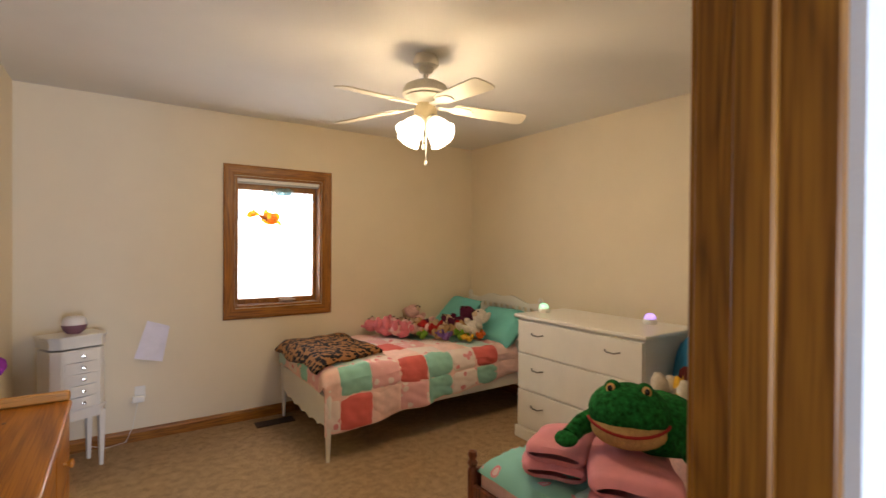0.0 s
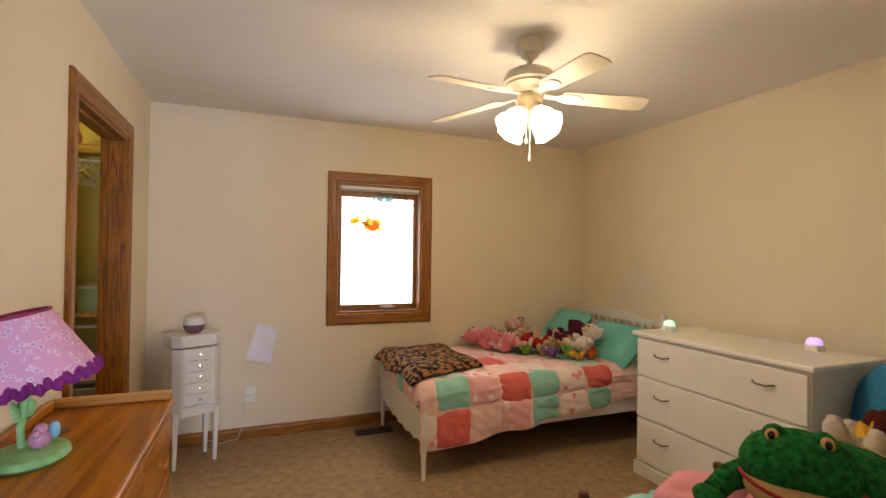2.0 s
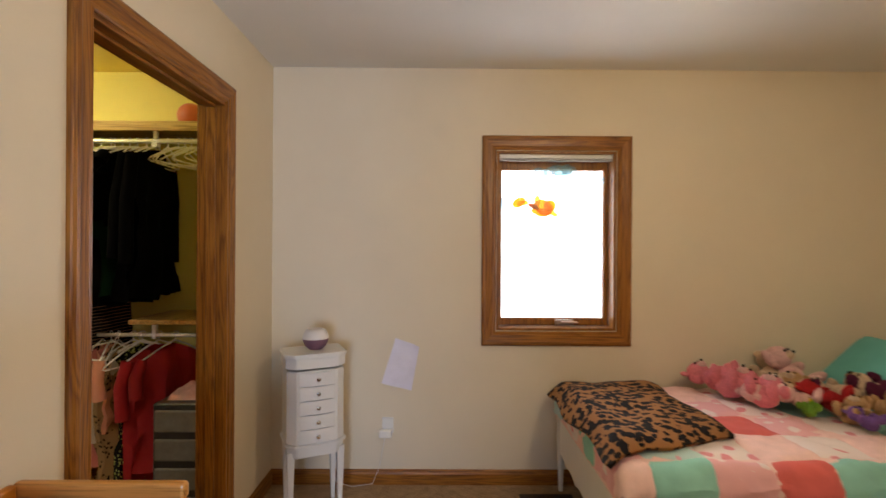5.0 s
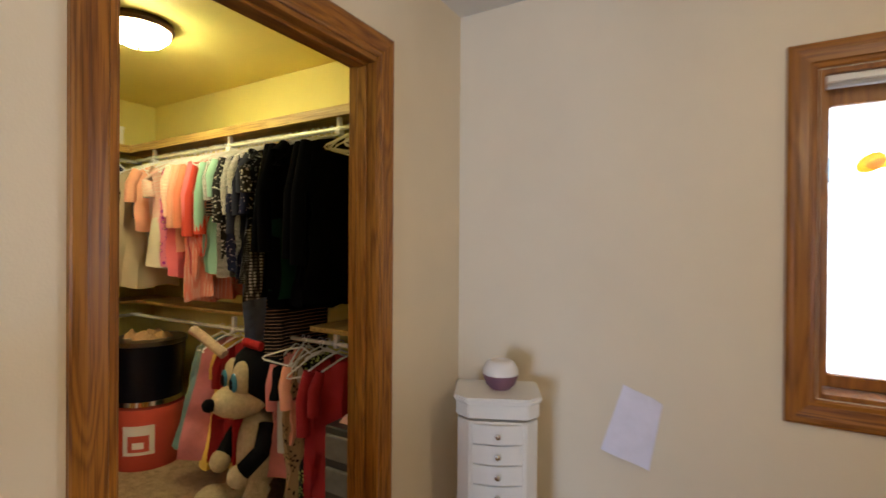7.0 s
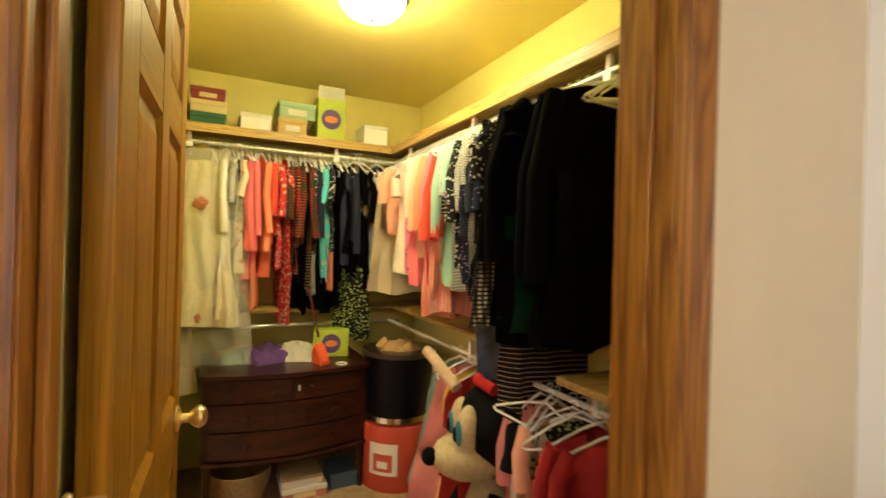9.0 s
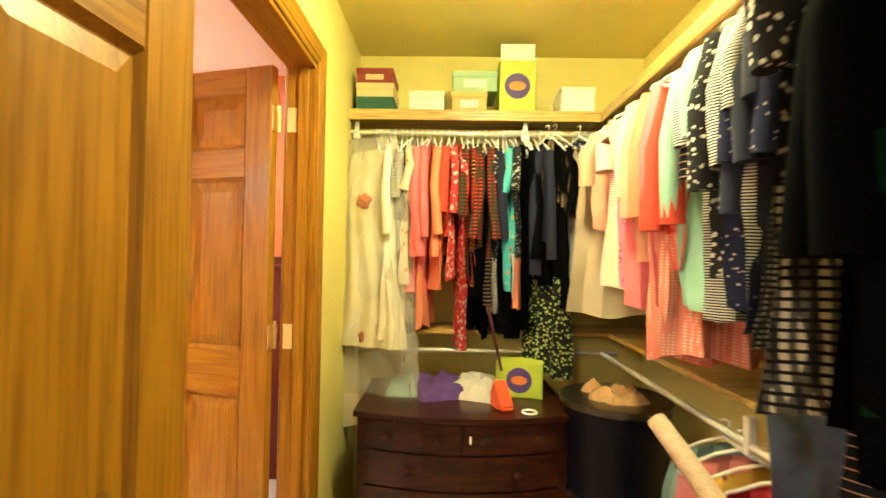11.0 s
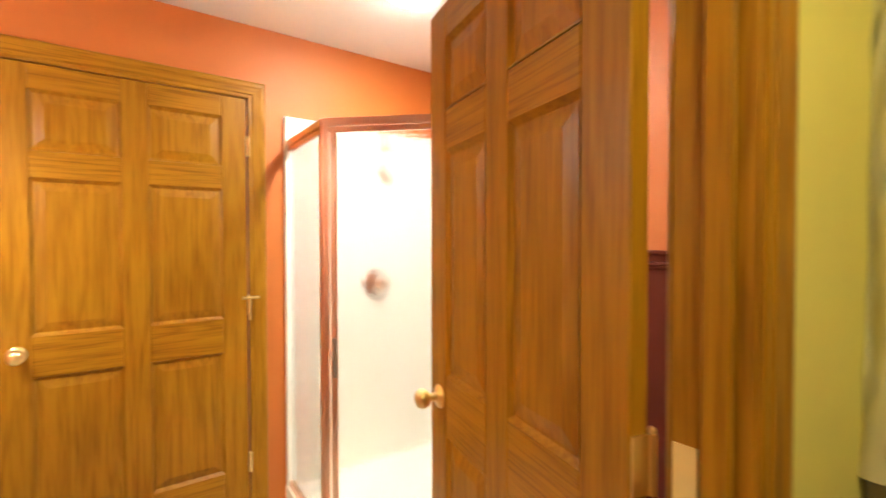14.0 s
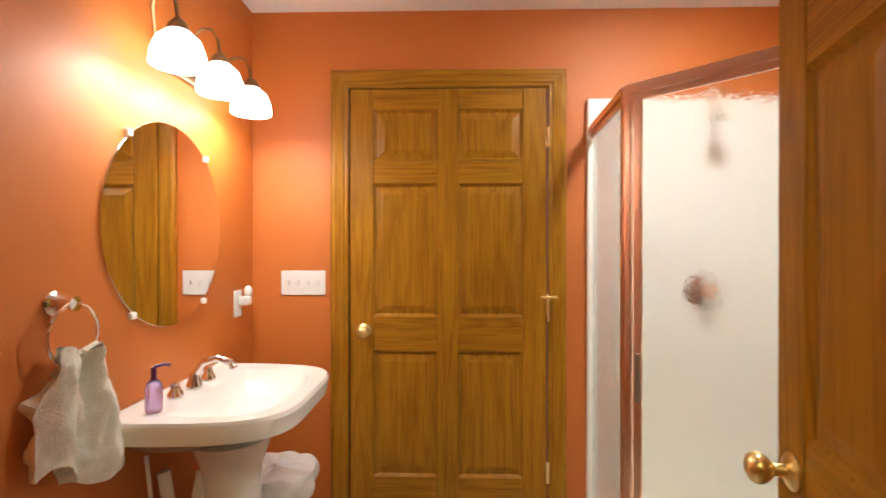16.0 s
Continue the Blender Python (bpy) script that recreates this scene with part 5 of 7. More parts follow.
for y in (3.56, 4.40):
    bracket(RWX, y, RZ)
for x in (-3.0, -2.2, -1.345):
    bracket(x, RNY, RZ)
ls = thing("closet_lower_shelf", I, "lower closet shelf with a hanging rod", "shelf", kind="structure")
part("shelf_board", box(B(), CX0, CY0, 0.985, CX0 + 0.28, CY1, 1.005, 0.003), SHELFWOOD, ls)
part("shelf_board", box(B(), -1.405, 4.665, 0.985, CX1, CY1, 1.010, 0.003), SHELFWOOD, ls)
part("shelf_board", box(B(), CX0 + 0.282, 4.80, 0.985, -1.9, CY1, 1.005, 0.003), SHELFWOOD, ls)
part("rod", tube(B(), [(-3.28, CY0, 0.90), (-3.28, 4.86, 0.90)], 0.011, 10), RODM, ls, smooth=True)
part("rod", tube(B(), [(-3.2, 4.76, 0.915), (CX1, 4.76, 0.915)], 0.011, 10), RODM, ls, smooth=True)
for x in (-1.32, -2.1):
    part("bracket", box(B(), x - 0.012, 4.748, 0.895, x + 0.012, 4.772, 0.986, 0.003), PLASTIC, ls)


def hanger_mesh(w=0.4):
    bm = B()
    tube(bm, [(0, 0, -0.03), (0, 0, -0.012), (0.012, 0, 0.004), (0.012, 0, 0.014), (0, 0, 0.018), (-0.012, 0, 0.012)], 0.0025, 6)
    tube(bm, [(0, 0, -0.03), (w * 0.2, 0, -0.06), (w * 0.48, 0, -0.12), (w * 0.5, 0, -0.13), (w * 0.47, 0, -0.138), (0, 0, -0.138), (-w * 0.47, 0, -0.138), (-w * 0.5, 0, -0.13), (-w * 0.48, 0, -0.12), (-w * 0.2, 0, -0.06), (0, 0, -0.03)], 0.0045, 6)
    return bm


HANG = {"w": PLASTIC, "g": plain("lime_plastic", (0.45, 0.55, 0.06), 0.35)}


def garment(m, mat, length, label, w=0.38, depth=0.035, sleeves=0.25, flare=0.0, hang="w", mat2=None, split=0.6, group="clothes on the rods", cat="garment", seed=0.0):
    """Hangs from a rod: shoulders across local x, thin along y."""
    t = thing("hanging_garment", m, label, cat, group)
    part("hanger", hanger_mesh(w * 0.95), HANG[hang], t)
    bm = B()
    nu, nv = 12, 16

    def prof(u, v):
        x = (u - 0.5) * 2
        half = w * 0.5 * (0.96 + flare * v + 0.03 * math.sin(v * 7 + seed))
        ax = abs(x)
        z0 = -0.05 - 0.075 * ax ** 1.3 - (0.02 if ax > 0.93 else 0)
        z = z0 + (-length - z0) * v
        return x * half, z, ax

    def side(s):
        def f(u, v):
            x, z, ax = prof(u, v)
            th = depth * (1 - ax ** 3) ** 0.5 * (0.45 + 0.55 * min(1, v * 3))
            fold = 0.55 * depth * (0.25 + v) * math.sin(u * 17 + seed * 3 + 2.5 * v) * (0.5 + 0.5 * math.sin(u * 5 + seed)) + 0.5 * depth * noise.noise(Vector((u * 5, v * 4, seed))) + 0.2 * depth * noise.noise(Vector((u * 14, v * 7, seed)))
            return (x, s * th * 0.5 + fold, z + 0.012 * v * math.sin(u * 9 + seed))
        return f
    for s in (1, -1):
        sheet(bm, side(s), nu, nv)
    bmesh.ops.remove_doubles(bm, verts=bm.verts, dist=0.0005)
    if mat2:
        for f in bm.faces:
            if f.calc_center_median().z < -length * split:
                f.material_index = 1
    part("cloth", bm, [mat, mat2] if mat2 else mat, t, smooth=True)
    if sleeves:
        for k in (-1, 1):
            pts = [(k * w * 0.44, 0, -0.12), (k * w * 0.54, 0.012 * math.sin(seed), -0.12 - sleeves * 0.45), (k * w * 0.53, 0.02 * math.sin(seed * 2), -0.12 - sleeves)]
            bm = tube(B(), pts, min(0.03, depth * 0.55), 10, taper=1.1)
            bm.transform(Matrix.Translation((0, 0.01 * k * math.sin(seed), 0)))
            part("sleeve", bm, mat, t, smooth=True)
    return t


C = {
    "cream": plain("cream_cotton", (0.7, 0.62, 0.46), 0.9), "white": plain("white_cotton", (0.76, 0.74, 0.68), 0.9), "coral": plain("coral_cotton", (0.76, 0.16, 0.18), 0.9, var=0.1),
    "salmon": plain("salmon_cotton", (0.78, 0.25, 0.13), 0.9, var=0.1), "red": plain("red_cotton", (0.6, 0.06, 0.03), 0.9, var=0.1), "peach": plain("peach_cotton", (0.78, 0.38, 0.25), 0.9),
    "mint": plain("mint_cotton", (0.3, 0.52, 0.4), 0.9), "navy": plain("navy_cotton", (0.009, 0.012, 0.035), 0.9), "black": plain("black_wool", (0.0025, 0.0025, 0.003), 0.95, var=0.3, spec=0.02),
    "denim": plain("denim", (0.12, 0.16, 0.26), 0.95, var=0.2, scale=30), "beige": plain("beige_cloth", (0.5, 0.4, 0.26), 0.9), "yellow": plain("yellow_satin", (0.75, 0.5, 0.07), 0.5),
    "green": plain("dark_green_velvet", (0.003, 0.022, 0.009), 0.9, spec=0.1), "greyw": plain("grey_white_fleece", (0.5, 0.47, 0.4), 0.95), "tealtulle": plain("teal_tulle", (0.17, 0.27, 0.25), 0.8, var=0.25),
    "pinktulle": plain("pink_tulle", (0.52, 0.17, 0.16), 0.8, var=0.25),
    "bw": stripes("black_white_stripes", (0.02, 0.02, 0.025), (0.74, 0.72, 0.66), 2, 150), "peachst": stripes("peach_white_stripes", (0.78, 0.36, 0.26), (0.76, 0.7, 0.6), 2, 120),
    "multi": stripes("bright_multi_stripes", (0.008, 0.009, 0.012), (0.48, 0.3, 0.18), 2, 56, 0.95), "plaid": stripes("red_plaid", (0.04, 0.01, 0.01), (0.42, 0.03, 0.02), 2, 60, 0.5, cross=(0.03, 0.04, 0.02)), "yplaid": stripes("yellow_black_plaid", (0.012, 0.012, 0.01), (0.34, 0.25, 0.05), 2, 52, 0.7, cross=(0.22, 0.02, 0.015)),
    "bplaid": stripes("brown_plaid", (0.12, 0.07, 0.03), (0.32, 0.24, 0.13), 2, 80, 0.5, cross=(0.03, 0.02, 0.015)), "redfl": spots("red_floral", (0.6, 0.05, 0.05), (0.75, 0.5, 0.46), None, 44, 0.38),
    "aquafl": spots("aqua_floral", (0.1, 0.5, 0.54), (0.74, 0.5, 0.1), (0.6, 0.1, 0.12), 22, 0.24), "navyd": spots("navy_with_dots", (0.015, 0.018, 0.05), (0.6, 0.5, 0.5), None, 70, 0.2),
    "purpd": spots("purple_with_dots", (0.08, 0.012, 0.06), (0.6, 0.4, 0.1), (0.65, 0.1, 0.08), 18, 0.35), "blackfl": spots("black_green_floral", (0.01, 0.012, 0.01), (0.36, 0.42, 0.12), None, 62, 0.36),
    "pinkpurp": spots("pink_purple_floral", (0.7, 0.2, 0.3), (0.35, 0.03, 0.3), (0.75, 0.45, 0.12), 34, 0.4), "check": stripes("black_white_check", (0.02, 0.02, 0.02), (0.72, 0.7, 0.64), 2, 90, 0.45, cross=(0.05, 0.05, 0.05)),
    "dkred": plain("deep_red_wool", (0.30, 0.008, 0.012), 0.9, var=0.15), "leo": spots("small_leopard_print", (0.3, 0.2, 0.1), (0.015, 0.01, 0.01), None, 45, 0.3),
    "creamfl": spots("cream_rose_print", (0.68, 0.6, 0.46), (0.6, 0.22, 0.16), (0.55, 0.35, 0.1), 22, 0.3),
    "pinkbw": stripes("pink_black_stripes", (0.03, 0.02, 0.02), (0.7, 0.16, 0.2), 2, 70, 0.35), "gingham": stripes("coral_gingham", (0.75, 0.26, 0.18), (0.78, 0.6, 0.48), 2, 110, 0.5, cross=(0.72, 0.2, 0.14)),
    "brick": stripes("white_brick_print_on_black", (0.015, 0.015, 0.018), (0.72, 0.68, 0.56), 2, 62, 0.3, cross=(0.015, 0.015, 0.018)),
    "bwsq": spots("black_white_geometric", (0.02, 0.02, 0.022), (0.7, 0.68, 0.6), None, 60, 0.3),
}
# rod along the back wall: place along the rod, colour, lower colour, length, sleeves, label
back = [
    (3.685, "cream", None, 0.86, 0.0, "cream satin slip"), (3.72, "cream", None, 0.80, 0.0, "cream camisole with thin straps"), (3.755, "white", "cream", 1.0, 0.4, "long white cotton shirt"), (3.785, "bw", "white", 0.60, 0.22, "black striped tee over a white hem"),
    (3.81, "purpd", "creamfl", 0.93, 0.0, "purple dotted dress"), (3.835, "creamfl", None, 0.74, 0.2, "cream printed top"), (3.862, "coral", None, 0.78, 0.5, "coral pink sweater"), (3.888, "coral", None, 0.92, 0.5, "coral pink cardigan dress"),
    (3.914, "coral", "salmon", 0.95, 0.42, "coral dress with long sleeves"), (3.948, "salmon", None, 0.76, 0.5, "salmon orange cardigan"), (3.985, "salmon", None, 0.6, 0.4, "salmon cotton top"), (4.022, "red", None, 0.54, 0.3, "bright red cotton top"),
    (4.052, "redfl", None, 0.72, 0.3, "red floral blouse"), (4.08, "redfl", None, 1.04, 0.2, "red and white floral dress"), (4.11, "plaid", None, 0.70, 0.3, "dark red plaid top"), (4.14, "yplaid", None, 0.76, 0.42, "yellow and black plaid dress"),
    (4.172, "plaid", "black", 0.80, 0.42, "dark red plaid dress"), (4.205, "plaid", "multi", 0.84, 0.42, "red plaid flannel shirt"), (4.238, "bwsq", "bw", 0.88, 0.25, "white patterned top with striped hem"), (4.268, "navy", None, 0.56, 0.4, "navy blue cardigan"),
    (4.298, "aquafl", None, 0.76, 0.2, "aqua floral dress"), (4.325, "aquafl", "white", 0.80, 0.0, "aqua dress with white hem"), (4.352, "bwsq", "salmon", 0.86, 0.2, "white and black printed top"), (4.382, "black", None, 0.78, 0.5, "black cotton dress"),
    (4.412, "black", "blackfl", 0.9, 0.3, "black tunic with a floral hem"), (4.442, "navy", None, 0.70, 0.56, "navy wool cardigan"), (4.472, "navy", "black", 0.74, 0.5, "navy jacket over a black skirt"), (4.54, "black", None, 0.84, 0.3, "black knit dress"),
    (4.578, "bw", None, 0.84, 0.1, "black and white striped dress"), (4.635, "navyd", None, 0.70, 0.5, "navy dress with small dots"), (4.69, "white", None, 0.62, 0.5, "white long-sleeved shirt"),
]
random.seed(4)
for i, (y, a, b, l, s, lab) in enumerate(back):
    garment(pose(RWX, y + random.uniform(-0.004, 0.004), RZ, 0, random.uniform(-3, 3), random.uniform(-7, 7)), C[a], l, lab + " on a white hanger" if len(lab.split()) < 5 else lab, 0.2 if y < 3.74 else random.uniform(0.34, 0.42), random.uniform(0.032, 0.045), s, random.uniform(0.0, 0.08), mat2=C[b] if b else None, split=0.55 if a == "purpd" else 0.72, seed=i * 1.7)
# Dark clothes hang here; extra black skirts added to deepen the shade below hems.
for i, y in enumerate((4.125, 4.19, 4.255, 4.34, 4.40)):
    garment(pose(RWX - 0.03, y, RZ, 0, 0, 4 - 2 * i), C["black"], 0.96 + 0.03 * (i % 2), "long black skirt added to darken the gap between brighter clothes", 0.36, 0.04, 0.0, 0.04, seed=i * 1.3)
garment(pose(RWX + 0.1, 4.49, RZ, 0, 0, 38), C["black"], 1.16, "black top over green and yellow floral trousers", 0.24, 0.06, 0.0, 0.06, mat2=C["blackfl"], split=0.62, seed=2.4)
for x, y, rz, a, l, lab in ((-3.17, 4.52, 42, "bplaid", 0.43, "brown plaid flannel shirt turned outward"), (-3.19, 4.64, 24, "navyd", 0.70, "navy dotted dress turned outward")):
    garment(pose(x, y, RZ, 0, 0, rz), C[a], l, lab, 0.26, 0.05, 0.3, 0.03, seed=x * 7 + y)
bm = B()
sheet(bm, lambda u, v: (-3.08 + 0.01 * math.sin(v * 5), 4.205 + 0.07 * v + 0.015 * (u - 0.5), 1.15 - 0.3 * v), 3, 16, thick=0.003)
solo("belt", bm, plain("dark_red_leather", (0.06, 0.008, 0.007), 0.5), I, "narrow dark red belt hanging among the clothes", "belt", smooth=True)
# rod along the long wall
long_ = [
    (-3.06, "beige", None, 0.74, 0.0, 0.18, "long beige pleated skirt"), (-2.86, "peach", None, 0.42, 0.2, 0.0, "peach cotton shirt"), (-2.76, "peachst", None, 0.6, 0.15, 0.03, "peach and white striped dress"),
    (-2.68, "peachst", "cream", 0.62, 0.18, 0.05, "peach striped dress"), (-2.60, "pinkpurp", None, 0.6, 0.0, 0.05, "pink and purple floral dress"), (-2.54, "peachst", None, 0.5, 0.2, 0.0, "orange and white striped top"),
    (-2.48, "peachst", "coral", 0.66, 0.3, 0.06, "peach striped top over a coral skirt"), (-2.43, "peach", None, 0.52, 0.36, 0.05, "peach knit sweater"), (-2.38, "salmon", "gingham", 0.78, 0.36, 0.08, "salmon top over a gingham skirt"),
    (-2.33, "coral", None, 0.64, 0.4, 0.08, "coral dress with long sleeves"), (-2.28, "red", "gingham", 0.76, 0.42, 0.05, "red cardigan over a gingham dress"), (-2.23, "red", None, 0.56, 0.4, 0.0, "bright red cardigan"),
    (-2.18, "mint", None, 0.62, 0.38, 0.02, "mint green sweater dress"), (-2.14, "bw", "coral", 0.36, 0.22, 0.0, "striped tee with coral hem"), (-2.10, "mint", None, 0.64, 0.2, 0.04, "mint and white dress"),
    (-2.06, "multi", "bw", 0.64, 0.3, 0.02, "orange and black striped dress"), (-2.02, "bwsq", None, 0.56, 0.34, 0.02, "black and white patterned dress"), (-1.98, "bw", "navyd", 0.62, 0.3, 0.0, "striped tee over a dotted skirt"),
    (-1.94, "navy", "multi", 0.66, 0.4, 0.0, "navy cardigan over a striped skirt"), (-1.91, "navyd", None, 0.66, 0.3, 0.02, "navy dotted dress"), (-1.88, "bw", None, 0.6, 0.2, 0.0, "black and white striped sweater"),
    (-1.85, "navy", "denim", 0.96, 0.3, 0.02, "black jacket over denim trousers"), (-1.81, "navy", "check", 0.68, 0.2, 0.06, "navy top with a checked skirt"), (-1.765, "navyd", None, 0.66, 0.3, 0.0, "navy jacket with white print"),
    (-1.69, "bwsq", "brick", 0.72, 0.2, 0.16, "black and white dress with geometric hem"), (-1.635, "bwsq", "multi", 1.0, 0.0, 0.04, "patterned top over striped leggings"), (-1.57, "black", None, 0.82, 0.5, 0.05, "heavy black wool coat"),
    (-1.53, "black", "green", 0.80, 0.0, 0.06, "dark green velvet dress"), (-1.49, "black", None, 0.88, 0.5, 0.05, "long black wool coat"), (-1.445, "black", "green", 0.82, 0.1, 0.06, "black and green velvet dress"), (-1.40, "black", None, 0.87, 0.52, 0.03, "long black coat"), (-1.355, "black", None, 0.84, 0.55, 0.0, "black hooded jacket"),
]
for i, (x, a, b, l, s, fl, lab) in enumerate(long_):
    big = a == "black"
    garment(pose(x, RNY, RZ, 0, random.uniform(-2, 2), 90 + random.uniform(-10, 10)), C[a], l if big else l * 1.17, lab + " on a hanger" if len(lab.split()) < 5 else lab, 0.36 if lab.startswith("patterned") else 0.55 if big or x > -1.7 else random.uniform(0.32, 0.40), 0.085 if big else random.uniform(0.045, 0.06), s, fl, "g" if lab.startswith("patterned") else "w", C[b] if b else None, seed=i * 2.3 + 1)
# empty white hangers
for i in range(46):
    x, y, rz = (-2.95 + i * 0.0505, RNY, 90) if i < 34 else (RWX, 3.66 + (i - 34) * 0.09, 0)
    h = solo("clothes_hanger", hanger_mesh(0.36), PLASTIC, pose(x + random.uniform(-0.01, 0.01), y, RZ + 0.002, 0, random.uniform(-5, 5), rz + random.uniform(-18, 18)), "white plastic clothes hanger on the rod", "hanger", "hangers on the rods")
for i in range(6):
    solo("clothes_hanger", hanger_mesh(0.36), PLASTIC, pose(-1.22 + i * 0.035, RNY, RZ + 0.002, 0, random.uniform(-4, 4), 70 + random.uniform(-10, 10)), "white plastic clothes hanger on the rod", "hanger", "hangers on the rods")
# clear plastic garment bag
bag = glass("clear_garment_film", 0.05, (0.97, 0.95, 0.9), 1.08)
_b = bag.node_tree.nodes["Principled BSDF"]
_b.inputs["Coat Weight"].default_value = 1.0
_b.inputs["Coat Roughness"].default_value = 0.12
_t = bag.node_tree.nodes.new("ShaderNodeTexCoord")
_n = node(bag.node_tree, "ShaderNodeTexNoise", Scale=26.0, Detail=4.0, Distortion=2.0)
bag.node_tree.links.new(_t.outputs["Object"], _n.inputs["Vector"])
_bp = bag.node_tree.nodes.new("ShaderNodeBump")
_bp.inputs["Strength"].default_value = 0.9
_bp.inputs["Distance"].default_value = 0.05
bag.node_tree.links.new(_n.outputs["Fac"], _bp.inputs["Height"])
bag.node_tree.links.new(_bp.outputs[0], _b.inputs["Coat Normal"])
_b.inputs["Transmission Weight"].default_value = 0.82
bg = thing("garment_bag", pose(RWX + 0.09, 3.645, RZ, 0, 0, 62), "long clear plastic garment bag over a cream dress with red roses", "garment bag")
bm = B()
sheet(bm, lambda u, v: (0.23 * math.cos(u * 6.283) * (0.6 + 0.4 * min(1, v * 4) + 0.25 * v), 0.045 * math.sin(u * 6.283) * (0.4 + 0.6 * min(1, v * 5)) + 0.008 * math.sin(u * 25 + v * 9) + 0.03 * noise.noise(Vector((math.cos(u * 6.283) * 3, math.sin(u * 6.283) * 3, v * 13))), -0.05 - 1.22 * v), 72, 64)
fb = part("film", bm, bag, bg, "crinkled clear film", True)
fb.visible_shadow = False
bm = B()
sheet(bm, lambda u, v: ((0.105 + 0.1 * v + 0.01 * math.sin(v * 8)) * math.cos(u * 6.283), (0.028 + 0.03 * v) * math.sin(u * 6.283) + 0.008 * (0.3 + v) * math.sin(u * 63 + 2 * math.sin(v * 6)) + 0.01 * v * math.sin(u * 25), -0.12 - 0.92 * v), 80, 18)
part("dress", bm, C["cream"], bg, "cream dress", True)
for z, x in ((-0.36, 0.0), (-1.0, 0.02)):
    part("rose", ball(B(), (x, -0.045, z), 0.042, 1.0, 0.3, 0.85, 14, lump=0.4), plain("dusty_rose", (0.5, 0.19, 0.11), 0.8, var=0.5, scale=60), bg, "dusty red fabric rose", True)
bm = B()
sheet(bm, lambda u, v: (-0.10 - 0.2 * (u - 0.3) * (0.6 + 0.9 * v), 0.02 * math.sin(u * 12), -0.98 - 0.44 * v - 0.08 * u), 12, 10, thick=0.003)
part("hem", bm, C["beige"], bg, "beige lining hanging below", True)


def carton(name, m, d, w, h, mats, label, lid=0.03, group="boxes on the closet shelf"):
    t = thing(name, m, label, "box", group)
    part("box_body", box(B(), 0.002, 0.002, 0, d - 0.002, w - 0.002, h - lid * 0.3, 0.002), mats[0], t)
    part("lid", box(B(), -0.002, -0.002, h - lid, d + 0.002, w + 0.002, h, 0.003), mats[1], t)
    if len(mats) > 2:
        part("label", box(B(), d + 0.0015, w * 0.25, h * 0.18, d + 0.0035, w * 0.75, h * 0.55), mats[2], t)
    return t


def card(name, c):
    return plain(name, c, 0.6, var=0.05, scale=10, bscale=120, bstr=0.05)


K_RED, K_CREAM, K_GREEN, K_YEL, K_MINT, K_WHITE, K_LIME = card("red_card", (0.25, 0.03, 0.02)), card("cream_card", (0.68, 0.56, 0.28)), card("green_card", (0.02, 0.10, 0.05)), card("kraft_yellow_card", (0.55, 0.38, 0.1)), card("mint_card", (0.34, 0.5, 0.3)), card("white_card", (0.72, 0.7, 0.62)), card("lime_card", (0.45, 0.55, 0.04))
bx = CX0 + 0.03
carton("shoe_box", pose(bx, 3.56, SHZ), 0.24, 0.185, 0.068, [K_GREEN, K_GREEN], "dark green shoe box at the bottom of a stack")
carton("shoe_box", pose(bx, 3.56, SHZ + 0.069), 0.24, 0.185, 0.068, [K_CREAM, K_CREAM], "cream shoe box in a stack")
carton("shoe_box", pose(bx, 3.56, SHZ + 0.138), 0.24, 0.18, 0.072, [K_RED, K_RED, K_CREAM], "dark red shoe box on top of a stack")
carton("shoe_box", pose(bx, 3.82, SHZ), 0.24, 0.175, 0.10, [K_WHITE, K_WHITE], "white shoe box on the closet shelf")
carton("shoe_box", pose(bx, 4.03, SHZ), 0.24, 0.175, 0.10, [K_YEL, K_YEL, K_WHITE], "kraft yellow box with a white label")
carton("shoe_box", pose(bx, 4.035, SHZ + 0.101), 0.24, 0.22, 0.10, [K_MINT, K_MINT, K_WHITE], "mint green box stacked on a yellow one")


def lime_box(m, w, d, h, label, flap):
    t = thing("diaper_box", m, label, "box")
    part("box_body", box(B(), 0, 0, 0, d, w, h, 0.003), K_LIME, t)
    dm = Matrix.Rotation(radians(90), 4, "Y")
    part("round_print", lathe(B(), [(min(w, h) * 0.36, 0.0), (min(w, h) * 0.36, 0.0015), (0, 0.0018)], 28, (d, w * 0.5, h * 0.5), 0, dm), card("violet_print", (0.09, 0.05, 0.2)), t, "round violet print")
    part("print_spot", ball(B(), (d + 0.001, w * 0.5, h * 0.5), min(w, h) * 0.25, 0.03, 1.1, 0.62, 14), card("orange_print", (0.75, 0.22, 0.03)), t, "orange print")
    if flap:
        part("flap", box(B(), d - 0.003, 0.004, h, d, w - 0.004, h + 0.08), K_WHITE, t, "raised white flap")
    return t


lime_box(pose(bx + 0.04, 4.265, SHZ), 0.175, 0.2, 0.255, "lime green cardboard box with a violet print and open flap", True)
carton("storage_bin", pose(bx + 0.03, 4.57, SHZ), 0.2, 0.165, 0.13, [PLASTIC, PLASTIC], "white translucent plastic bin on the shelf", 0.02)
solo("ball", ball(B(), (0, 0, 0.075), 0.075, seg=20), plain("coral_rubber", (0.72, 0.2, 0.12), 0.35), pose(-1.22, 4.93, SHZ), "coral rubber ball on the closet shelf", "ball", smooth=True)


